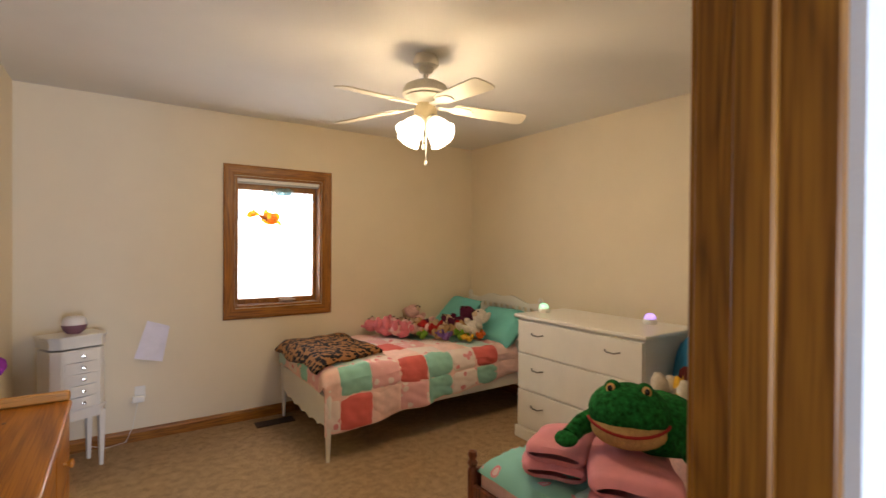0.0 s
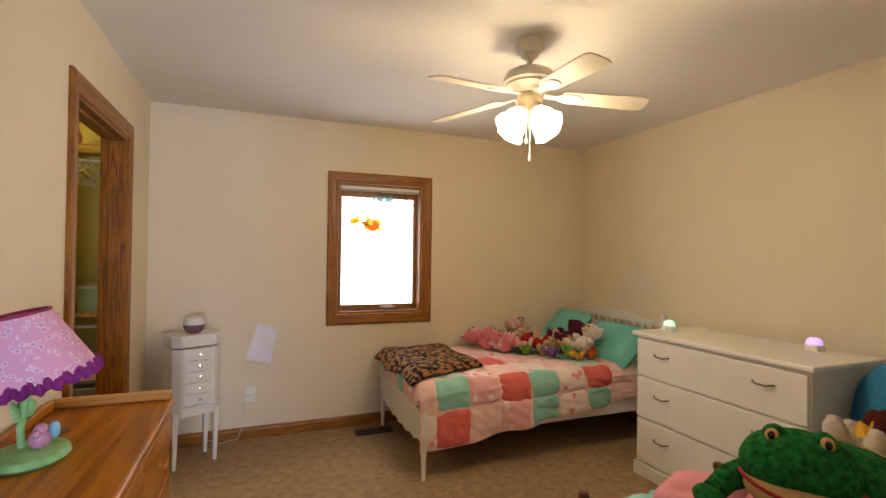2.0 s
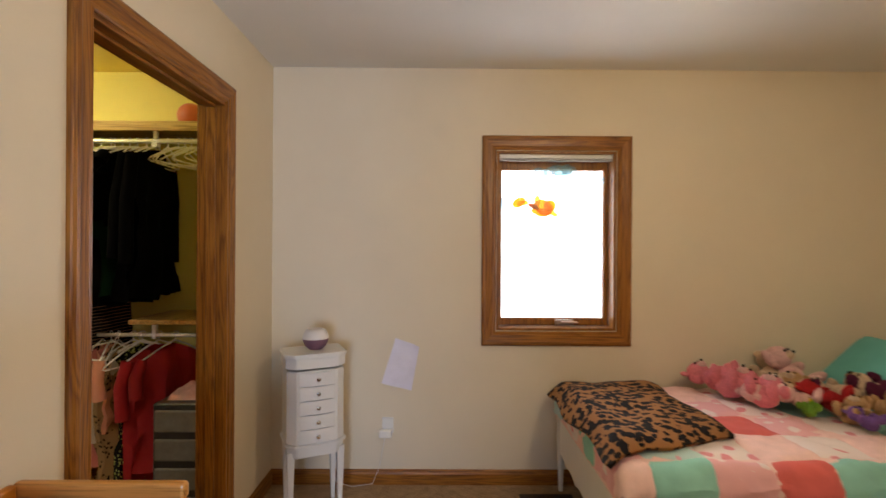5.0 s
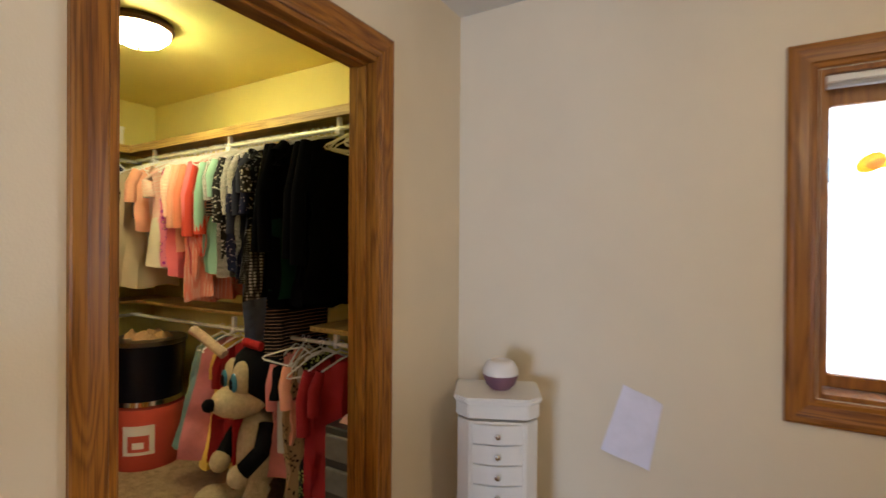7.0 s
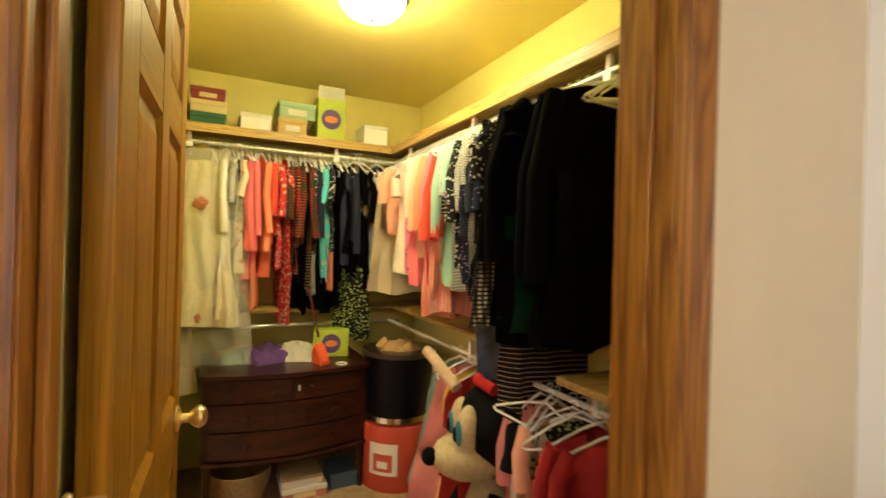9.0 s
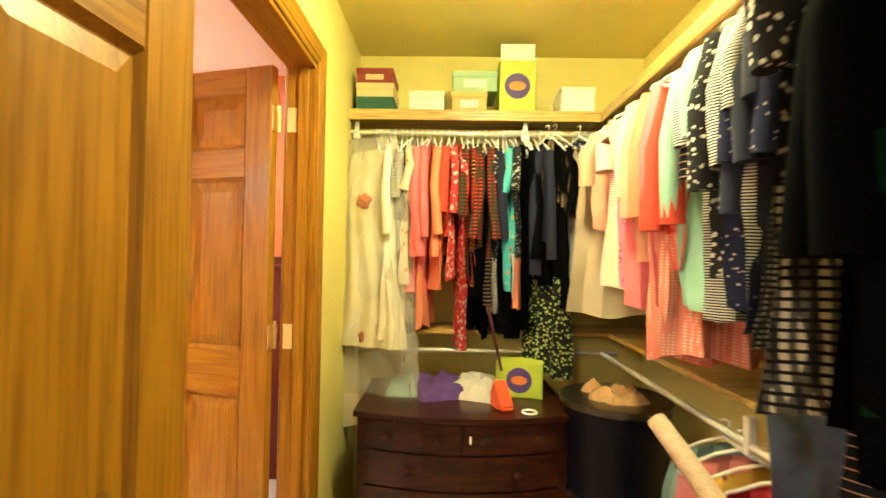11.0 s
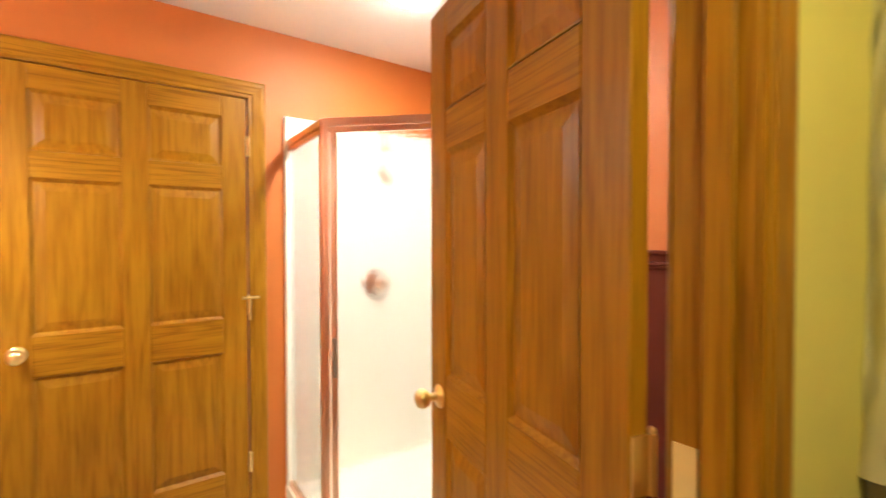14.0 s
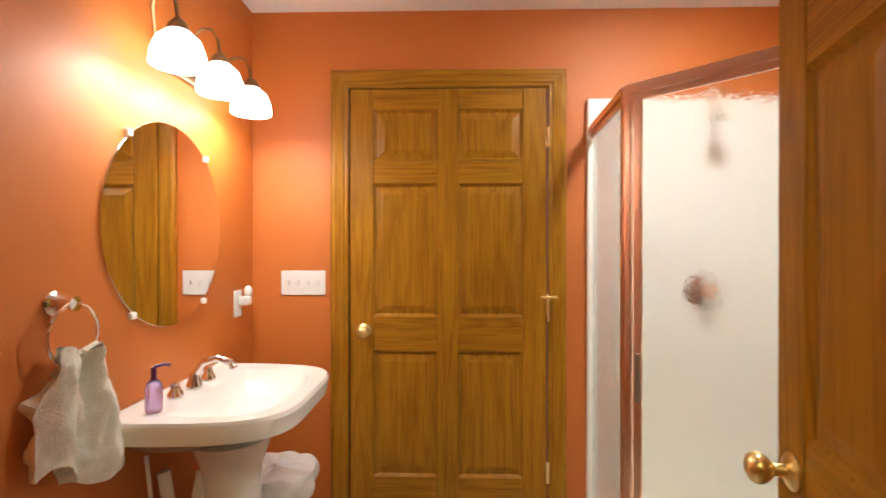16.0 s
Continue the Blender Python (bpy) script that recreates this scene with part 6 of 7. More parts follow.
def closet_lamp():
    t = thing("ceiling_light", pose(-2.135, 4.26, CEIL_Z) @ Matrix.Diagonal((0.91, 0.91, 0.95, 1)), "round frosted dome ceiling light with bronze rim, switched on", "ceiling light")
    part("rim", lathe(B(), [(0.165, 0), (0.17, -0.02), (0.16, -0.04), (0.15, -0.04)], 36), plain("bronze", (0.1, 0.06, 0.03), 0.35, 0.9), t, smooth=True)
    part("dome", lathe(B(), [(0.15, -0.035), (0.145, -0.06), (0.11, -0.095), (0.06, -0.115), (0, -0.12)], 36), glow("lit_dome_glass", (1.0, 0.88, 0.42), CLOSET_L), t, "glowing frosted glass", True)
    part("finial", lathe(B(), [(0.006, -0.115), (0.012, -0.125), (0.006, -0.138), (0, -0.14)], 12), BRASS, t, smooth=True)


closet_lamp()


def old_dresser():
    t = thing("antique_dresser", I, "dark mahogany bow-front dresser with small knobs", "dresser")
    x0, y0, y1 = -3.44, 3.66, 4.53

    def front(y, base=-2.90, bow=0.075):
        return base + bow * math.sin(math.pi * (y - y0) / (y1 - y0))
    n = 16
    yy = [y0 + (y1 - y0) * i / n for i in range(n + 1)]
    part("top", prism(B(), [(x0 - 0.01, y0 - 0.012), (x0 - 0.01, y1 + 0.012)] + [(front(y) + 0.015, y0 - 0.012 + (y - y0) * 1.0276) for y in reversed(yy)], 2, 0.70, 0.722), DARKWOOD, t)
    part("carcass", prism(B(), [(x0, y0), (x0, y1)] + [(front(y) - 0.02, y) for y in reversed(yy)], 2, 0.26, 0.70), DARKWOOD, t)
    rows = [(0.575, 0.69, (0, 0.5, 1)), (0.43, 0.565, (0, 1)), (0.285, 0.42, (0, 1))]
    for a, b, cuts in rows:
        for c0, c1 in zip(cuts, cuts[1:]):
            ya, yb = y0 + 0.035 + (y1 - y0 - 0.07) * c0 + 0.004, y0 + 0.035 + (y1 - y0 - 0.07) * c1 - 0.004
            ys_ = [ya + (yb - ya) * i / 10 for i in range(11)]
            dr = part("drawer", prism(B(), [(front(y) - 0.022, y) for y in ys_] + [(front(y) - 0.004, y) for y in reversed(ys_)], 2, a, b), DARKWOOD, t)
            for q in (0.22, 0.78):
                y = ya + (yb - ya) * q
                part("knob", lathe(B(), [(0.008, 0), (0.007, 0.01), (0.017, 0.02), (0.015, 0.028), (0, 0.031)], 12, (front(y) - 0.004, y, (a + b) / 2), 0, Matrix.Rotation(radians(90), 4, "Y")), DARKWOOD, dr, "turned wooden knob", True)
    part("moulding", prism(B(), [(x0, y0)] + [(x0, y1)] + [(front(y) + 0.004, y) for y in reversed(yy)], 2, 0.255, 0.272), DARKWOOD, t)
    for x in (x0 + 0.03, -2.925):
        for y in (y0 + 0.03, y1 - 0.03):
            part("leg", tube(B(), [(x, y, 0.26), (x, y, 0.1), (x + 0.01, y, 0.0)], 0.024, 8, taper=0.6), DARKWOOD, t)
    tag = box(B(), front(4.13) - 0.003, 4.122, 0.62, front(4.13) + 0.004, 4.132, 0.65, 0.002)
    part("hang_tag", tag, PLASTIC, t, "white key tag")


old_dresser()
bk = B()
lathe(bk, [(0.11, 0), (0.15, 0.1), (0.16, 0.18), (0.15, 0.178), (0.1, 0.02)], 24)
solo("basket", bk, plain("woven_basket", (0.3, 0.22, 0.12), 0.9, var=0.25, scale=60, bscale=90, bstr=0.8), pose(-3.02, 3.86, 0), "round woven basket under the dresser", "basket", smooth=True)
carton("game_box", pose(-3.1, 4.06, 0), 0.22, 0.24, 0.07, [card("pink_print_card", (0.5, 0.2, 0.16)), K_WHITE, K_CREAM], "flat printed game box under the dresser", 0.03, "boxes under the dresser")
carton("game_box", pose(-3.1, 4.06, 0.071), 0.2, 0.22, 0.05, [K_WHITE, card("tan_card", (0.36, 0.26, 0.14))], "small tan box stacked under the dresser", 0.02, "boxes under the dresser")
carton("storage_bin", pose(-3.14, 4.33, 0), 0.22, 0.16, 0.09, [card("blue_plastic", (0.05, 0.09, 0.14)), card("blue_lid", (0.06, 0.11, 0.16))], "dark blue storage bin under the dresser", 0.02, "boxes under the dresser")
heap("folded_clothes", pose(-3.24, 3.86, 0.722), 0.3, 0.22, 0.05, C["tealtulle"], "teal and white folded clothes on the dresser", "clothes", 1.0)
heap("purple_towel", pose(-3.2, 3.99, 0.722, 0, 0, 20), 0.32, 0.26, 0.085, plain("purple_terry", (0.10, 0.045, 0.2), 0.95, var=0.2, scale=20), "purple terry cloth bunched on the dresser", "towel", 2.2)
# White shirt in grey fleece: the shade under the clothes is in its colour.
heap("white_cloth", pose(-3.19, 4.17, 0.722, 0, 0, -20), 0.3, 0.24, 0.085, C["greyw"], "crumpled white shirt on the dresser", "clothes", 5.1)
lime_box(pose(-3.25, 4.28, 0.722, 0, 0, -12), 0.21, 0.12, 0.16, "lime green cardboard box with a violet print on the dresser", False)
sh = B()
prism(sh, [(-0.05, 0), (0.06, 0), (0.07, 0.02), (0.01, 0.1), (-0.02, 0.12), (-0.04, 0.06)], 1, -0.03, 0.03)
bmesh.ops.bevel(sh, geom=list(sh.edges), offset=0.008, segments=2, affect="EDGES")
solo("folded_pouch", sh, plain("orange_felt", (0.65, 0.09, 0.02), 0.8), pose(-2.96, 4.26, 0.722, 0, 0, 20), "orange and black felt pouch on the dresser", "pouch")
rg = B()
sheet(rg, lambda u, v: ((0.028 + 0.006 * math.cos(v * 6.283)) * math.cos(u * 6.283), (0.028 + 0.006 * math.cos(v * 6.283)) * math.sin(u * 6.283), 0.006 + 0.005 * math.sin(v * 6.283)), 24, 8)
solo("bracelet", rg, PLASTIC, pose(-2.9, 4.37, 0.722), "white plastic bracelet on the dresser", "bracelet", smooth=True)

bcx, bcy = -2.93, 4.73
t = thing("waste_bin", pose(bcx, bcy, 0.385), "tall dark navy bin with silver rims standing on a red tub", "bin")
part("drum", lathe(B(), [(0.19, 0.03), (0.21, 0.34), (0.215, 0.38), (0.205, 0.38), (0.19, 0.06), (0, 0.05)], 36), plain("navy_enamel", (0.003, 0.003, 0.007), 0.3, spec=0.2), t, smooth=True)
part("bottom_rim", lathe(B(), [(0.195, 0), (0.2, 0.005), (0.197, 0.035), (0.19, 0.035)], 36), CHROME, t, smooth=True)
part("top_rim", lathe(B(), [(0.214, 0.375), (0.222, 0.38), (0.222, 0.405), (0.21, 0.405)], 36), PEWTER, t, smooth=True)
heap("stuffed_toys", pose(bcx, bcy, 0.715), 0.27, 0.27, 0.13, F["tan"], "tan soft toys heaped in the bin", "soft toy", 8.0)
t = thing("red_tub", pose(bcx, bcy, 0), "red cardboard tub with a white label", "tub")
part("drum", lathe(B(), [(0.205, 0), (0.21, 0.01), (0.21, 0.36), (0.205, 0.372), (0, 0.374)], 36), card("red_tub_card", (0.5, 0.06, 0.03)), t, smooth=True)
for r, (w0, w1), (z0, z1), mt in ((0.2115, (-0.42, 0.42), (0.1, 0.28), K_WHITE), (0.213, (-0.28, 0.28), (0.12, 0.22), card("red_label_print", (0.5, 0.08, 0.05))), (0.2145, (-0.15, 0.15), (0.14, 0.18), K_WHITE)):
    bm = B()
    sheet(bm, lambda u, v: (r * math.cos(-0.75 + w0 + (w1 - w0) * u), r * math.sin(-0.75 + w0 + (w1 - w0) * u), z0 + (z1 - z0) * v), 10, 2)
    part("label", bm, mt, t, "printed label")


def big_plush(m):
    """Tall plush dog in a red cape, one mesh."""
    bm = B()
    ball(bm, (0, 0, 0.31), 0.13, 1, 0.9, 1.6, 18, 1, lump=0.05)
    ball(bm, (0, 0.02, 0.69), 0.165, 1.05, 1, 1.0, 22, 0, lump=0.04)
    ball(bm, (0, -0.10, 0.58), 0.115, 1.15, 1.35, 0.72, 18, 1, lump=0.05)
    ball(bm, (0, -0.26, 0.585), 0.035, 1.2, 1, 0.9, 12, 0)
    tube(bm, [(-0.07, -0.165, 0.525), (0, -0.215, 0.518), (0.07, -0.165, 0.525)], 0.008, 8, 3)
    for k in (-1, 1):
        ball(bm, (0.055 * k, -0.115, 0.69), 0.066, 0.9, 0.75, 1.4, 16, 1)
        ball(bm, (0.06 * k, -0.158, 0.685), 0.034, 1, 0.5, 1.35, 14, 2)
        ball(bm, (0.056 * k, -0.172, 0.68), 0.019, 1, 0.5, 1.5, 12, 0)
        tube(bm, [(0.12 * k, 0.03, 0.8), (0.19 * k, 0.02, 0.73), (0.2 * k, 0.0, 0.6)], 0.036, 12, 0)
        tube(bm, [(0.11 * k, 0, 0.46), (0.17 * k, -0.06, 0.36), (0.13 * k, -0.14, 0.28)], 0.045, 12, 0)
        ball(bm, (0.12 * k, -0.16, 0.26), 0.055, seg=14, mi=1)
        tube(bm, [(0.07 * k, -0.02, 0.16), (0.11 * k, -0.09, 0.09), (0.12 * k, -0.15, 0.075)], 0.06, 12, 1)
        ball(bm, (0.12 * k, -0.2, 0.078), 0.078, 1, 1.3, 0.95, 14, 1)
    tube(bm, [(-0.1, -0.03, 0.845), (0, -0.07, 0.86), (0.1, -0.03, 0.845)], 0.022, 10, 3)
    sheet(bm, lambda u, v: (-0.03 - 0.17 * u * (0.5 + 0.6 * v), -0.13 + 0.2 * u + 0.02 * math.sin(u * 11), 0.5 - 0.36 * v), 12, 10, 3, 0.012)
    solo("plush_dog", bm, [F_BLACK, fur("cream_white_plush", (0.62, 0.5, 0.3)), plain("teal_eye", (0.05, 0.2, 0.3), 0.2), F["red"]], m, "big black and cream plush dog with a red cape", "soft toy", smooth=True)


F_BLACK = fur("black_plush", (0.004, 0.004, 0.006))
big_plush(pose(-1.80, 4.69, 0, 0, 0, -14) @ Matrix.Diagonal((0.95, 0.95, 1.04, 1)))
bm = tube(B(), [(-2.24, 4.60, 0.925), (-2.15, 4.62, 0.875), (-2.03, 4.65, 0.80)], 0.027, 12)
solo("rolled_blanket", bm, F["cream"], I, "tightly rolled cream fleece propped among the dress-up clothes", "blanket", smooth=True)
low = [(-2.24, "tealtulle", 0.70, 0.0, 0.9, "teal tulle dress-up skirt"), (-2.16, "pinktulle", 0.72, 0.0, 0.7, "pink tulle dress-up skirt"), (-2.07, "yellow", 0.78, 0.0, 0.5, "yellow satin dress-up dress"), (-1.99, "dkred", 0.72, 0.2, 0.35, "red satin dress-up cape"),
       (-1.62, "pinktulle", 0.68, 0.22, 0.2, "pink tulle dress-up costume"), (-1.57, "peach", 0.5, 0.2, 0.15, "peach dress-up costume"), (-1.53, "leo", 0.86, 0.0, 0.05, "leopard print leggings"),
       (-1.45, "greyw", 0.56, 0.42, -0.45, "grey-white fleece trousers"), (-1.40, "blackfl", 0.8, 0.0, 0.05, "patterned knit leggings"), (-1.31, "dkred", 0.78, 0.3, 0.1, "dark red wool dress"), (-1.22, "dkred", 0.7, 0.2, 0.1, "deep red velvet dress")]
for i, (x, a, l, s, fl, lab) in enumerate(low):
    garment(pose(x, 4.78, 0.915, 0, random.uniform(-3, 3), (50 if x < -1.9 else 90 if x < -1.5 else 40) + random.uniform(-12, 12)), C[a], l, lab + " on the low rod", (0.3 if x < -1.9 else 0.26) if x < -1.5 else 0.34, 0.09, s, fl, group="clothes on the low rod", seed=i * 3.1)
for i in range(2):
    solo("clothes_hanger", hanger_mesh(0.36), PLASTIC, pose(-1.50 + i * 0.12, 4.72, 0.917, 0, 14 - 22 * i, 38 + random.uniform(-20, 20)), "white plastic clothes hanger on the low rod", "hanger", "hangers on the rods")
t = thing("fabric_organizer", pose(-1.22, 4.58, 0), "grey and black fabric drawer tower on the closet floor", "storage tower")
GRF = plain("grey_fabric", (0.16, 0.15, 0.13), 0.95, var=0.15, scale=20)
part("frame", box(B(), 0, 0, 0, 0.3, 0.3, 0.6, 0.006), DARK, t)
for i in range(4):
    part("drawer", box(B(), 0.012, -0.012, 0.02 + i * 0.146, 0.288, 0.02, 0.13 + i * 0.146, 0.008, 2), GRF, t)
heap("shoes", pose(-1.07, 4.73, 0.6), 0.22, 0.2, 0.07, F["palepink"], "pink slippers on the fabric organizer", "slippers", 4.0)
carton("craft_box", pose(-1.12, 4.82, 1.01), 0.2, 0.2, 0.16, [K_MINT, PLASTIC, K_WHITE], "mint green craft box on the lower shelf", 0.02)

# ---- bathroom ----
def shower():
    t = thing("shower_enclosure", I, "neo-angle shower with copper-toned frame, rain glass and white surround", "shower", kind="structure")
    p0, p1, p2, p3 = (-2.862, BY0), (-2.822, 1.845), (-3.26, 2.29), (BX0, 2.29)
    SUR = plain("white_acrylic_surround", (0.87, 0.85, 0.76), 0.25, var=0.02, bstr=0.02)
    part("surround_back", box(B(), BX0 + 0.004, BY0 + 0.001, 0.08, -2.835, BY0 + 0.028, 2.03, 0.006, 2), SUR, t, "white acrylic surround", False)
    part("surround_side", box(B(), BX0 + 0.001, BY0 + 0.03, 0.08, BX0 + 0.028, 2.30, 2.03, 0.006, 2), SUR, t)
    bm = prism(B(), [(BX0 + 0.002, BY0 + 0.002), (p0[0] + 0.03, BY0 + 0.002), (p1[0] + 0.03, p1[1] + 0.015), (p2[0] + 0.012, p2[1] + 0.03), (BX0 + 0.002, 2.32)], 2, 0, 0.09)
    part("base", bm, SUR, t)
    H = 1.905

    def rail(a, b, z0, z1, w, mat, nm, lift=0.0):
        a, b = Vector(a), Vector(b)
        d = (b - a).normalized()
        nn = Vector((-d.y, d.x)) * w / 2
        bm = B()
        q = [a - nn, b - nn, b + nn, a + nn]
        prism(bm, [(v.x, v.y) for v in q], 2, z0, z1)
        bmesh.ops.bevel(bm, geom=list(bm.edges), offset=min(0.004, w * 0.2), segments=2, affect="EDGES")
        return part(nm, bm, mat, t)
    for a, b in ((p0, p1), (p1, p2), (p2, p3)):
        A, Bb = Vector(a), Vector(b)
        d = (Bb - A).normalized()
        rail(a, b, H - 0.035, H, 0.034, COPPER, "top_rail")
        rail(a, b, H - 0.06, H - 0.037, 0.022, COPPER, "header_bead")
        rail(a, b, 0.088, 0.12, 0.034, COPPER, "bottom_rail")
        g = rail(A + d * 0.02, Bb - d * 0.02, 0.11, H - 0.04, 0.006, RAIN, "glass_pane")
        g.visible_shadow = False
        for p in (A + d * 0.012, Bb - d * 0.012):
            q = p + d * 0.022
            rail(p - d * 0.011, p + d * 0.011, 0.09, H - 0.002, 0.03, COPPER, "frame_post")
    # door stiles and handle
    A, Bb = Vector(p1), Vector(p2)
    d = (Bb - A).normalized()
    rail(A + d * 0.03, A + d * 0.058, 0.11, H - 0.05, 0.02, COPPER, "door_stile")
    rail(Bb - d * 0.058, Bb - d * 0.03, 0.11, H - 0.05, 0.02, COPPER, "door_stile")
    nn = Vector((d.y, -d.x))
    nn = nn if nn.x > 0 else -nn
    hp = A + d * 0.05 + nn * 0.018
    bm = B()
    box(bm, hp.x - 0.008, hp.y - 0.008, 0.80, hp.x + 0.008, hp.y + 0.008, 0.97, 0.004, 2)
    part("door_handle", bm, plain("grey_pull", (0.42, 0.36, 0.3), 0.4, 0.6), t, "grey pull handle")


shower()
t = thing("shower_valve", pose(-3.37, BY0 + 0.029, 1.13), "chrome shower valve with a round plate", "shower valve")
rx = Matrix.Rotation(radians(-90), 4, "X")
part("plate", lathe(B(), [(0.085, 0), (0.085, 0.006), (0.07, 0.014), (0.04, 0.018)], 28, (0, 0, 0), 0, rx), CHROME, t, smooth=True)
part("handle", lathe(B(), [(0.03, 0.015), (0.034, 0.05), (0.028, 0.06), (0, 0.062)], 20, (0, 0, 0), 0, rx), COPPER, t, smooth=True)
STAINED = plain("lime_stained_metal", (0.74, 0.68, 0.52), 0.45, 0.3, var=0.15)
t = thing("shower_sprayer", pose(-3.37, BY0 + 0.029, 1.98), "lime-stained shower head on a bent arm", "shower head")
part("arm", tube(B(), [(0, 0, 0.06), (0, 0.06, 0.07), (0, 0.12, 0.03), (0, 0.14, -0.02)], 0.01, 10), STAINED, t, smooth=True)
part("head", lathe(B(), [(0.012, 0.0), (0.02, -0.03), (0.035, -0.06), (0.036, -0.07), (0, -0.072)], 18, (0, 0.145, -0.02)), STAINED, t, smooth=True)


def sink():
    t = thing("pedestal_sink", pose(BX1, 1.96, 0), "white porcelain pedestal sink with a chrome faucet", "sink")
    z = 0.862
    hw, dp = 0.335, 0.505

    def outline(s, n=40):
        """Half-round front: back edge on the wall, soft corners."""
        pts = []
        for i in range(n + 1):
            a = math.pi * i / n
            c, sn = math.cos(a), math.sin(a)
            y = (abs(c) ** 0.42) * (1 if c > 0 else -1) * hw * s
            x = -(abs(sn) ** 0.55) * dp * (s if s > 0.9 else s * 0.99)
            pts.append((x, y))
        return pts
    rings = [(0.35, 0.69, 0.02), (0.62, 0.75, 0.0), (0.9, 0.785, 0.0), (0.985, 0.80, 0.0), (1.0, z - 0.012, 0.0), (0.985, z, 0.0), (0.93, z - 0.002, 0.0)]
    bm = B()
    prev = None
    for s, zz, off in rings:
        ring = [bm.verts.new((x - 0.001, y, zz)) for x, y in outline(s)]
        if prev:
            for k in range(len(ring) - 1):
                bm.faces.new((prev[k], prev[k + 1], ring[k + 1], ring[k]))
            bm.faces.new((prev[-1], prev[0], ring[0], ring[-1]))
        else:
            bm.faces.new(ring)
        prev = ring
    # deck at the back and the oval bowl
    n = len(prev)
    bowl = []
    for sc, zz in ((1.0, z - 0.006), (0.9, z - 0.04), (0.6, z - 0.1), (0.2, z - 0.115)):
        ring = []
        for k in range(n):
            x, y = outline(0.93)[k]
            cx = -0.3
            yy = y / (hw * 0.93) * 0.26 * sc
            xx = cx + (x + 0.5 * dp) * 0.62 * sc
            ring.append(bm.verts.new((xx, yy, zz)))
        bowl.append(ring)
    rr = [prev] + bowl
    for a, b in zip(rr, rr[1:]):
        for k in range(n):
            bm.faces.new((a[k], a[(k + 1) % n], b[(k + 1) % n], b[k]))
    bm.faces.new(bowl[-1])
    part("basin", bm, CERAMIC, t, "white porcelain basin", True)
    bm = B()
    lathe(bm, [(0.13, 0), (0.135, 0.02), (0.1, 0.08), (0.085, 0.3), (0.095, 0.6), (0.13, 0.7)], 28, (-0.22, 0, 0))
    part("pedestal", bm, CERAMIC, t, "fluted white pedestal", True)
    f = part("faucet", lathe(B(), [(0.026, z - 0.004), (0.026, z + 0.01), (0.018, z + 0.03), (0.016, z + 0.05), (0, z + 0.055)], 18, (-0.09, 0, 0)), CHROME, t, "chrome faucet", True)
    part("spout", tube(B(), [(-0.09, 0, z + 0.04), (-0.12, 0, z + 0.085), (-0.17, 0, z + 0.10), (-0.215, 0, z + 0.085), (-0.225, 0, z + 0.065)], 0.013, 12), CHROME, f, smooth=True)
    for y in (-0.1, 0.1):
        tp = part("tap", lathe(B(), [(0.024, z - 0.004), (0.024, z + 0.01), (0.014, z + 0.025), (0.013, z + 0.04)], 16, (-0.085, y, 0)), CHROME, t, "chrome tap", True)
        part("lever", tube(B(), [(-0.085, y, z + 0.04), (-0.1, y + 0.03 * (1 if y > 0 else -1), z + 0.05), (-0.11, y + 0.06 * (1 if y > 0 else -1), z + 0.052)], 0.007, 8), CHROME, tp, smooth=True)
    part("drain_pipe", tube(B(), [(-0.04, 0.09, 0.62), (-0.06, 0.09, 0.5), (-0.1, 0.09, 0.44), (-0.14, 0.08, 0.5), (-0.14, 0.04, 0.6)], 0.02, 10), PLASTIC, t, "white drain trap", True)
    part("supply_line", tube(B(), [(-0.03, 0.16, 0.7), (-0.06, 0.17, 0.5), (-0.03, 0.17, 0.3)], 0.006, 8), PLASTIC, t)
    part("supply_valve", box(B(), -0.05, 0.155, 0.27, -0.015, 0.185, 0.31, 0.006, 2), CHROME, t)


sink()
t = thing("soap_bottle", pose(-1.345, 2.19, 0.86) @ Matrix.Scale(0.86, 4), "clear purple soap bottle with a pump", "soap bottle")
part("bottle", lathe(B(), [(0.024, 0), (0.027, 0.01), (0.027, 0.08), (0.02, 0.1), (0.012, 0.108)], 20), gel("purple_soap", (0.72, 0.56, 0.95)), t, "purple bottle", True)
part("pump", tube(tube(B(), [(0, 0, 0.105), (0, 0, 0.15)], 0.009, 10), [(0, 0, 0.15), (-0.02, -0.02, 0.155), (-0.035, -0.035, 0.15)], 0.006, 8), plain("plum_pump", (0.1, 0.01, 0.08), 0.3), t, "dark plum pump", True)


def oval_mirror():
    t = thing("oval_mirror", pose(BX1, 1.945, 1.41), "frameless oval mirror held by clear clips", "mirror")
    bm = lathe(B(), [(1.0, 0.0), (1.0, 0.005), (0.997, 0.006), (0, 0.006)], 96)
    bm.transform(Matrix.Rotation(radians(-90), 4, "Y") @ Matrix.Diagonal((0.342, 0.326, 1, 1)))
    part("glass", bm, MIRROR, t, "silvered glass")
    for y, z in ((0.215, 0.265), (0.2, -0.28), (-0.215, 0.265), (-0.2, -0.28)):
        part("clip", box(B(), -0.014, y - 0.011, z - 0.011, 0, y + 0.011, z + 0.011, 0.004, 2), PLASTIC, t)


oval_mirror()


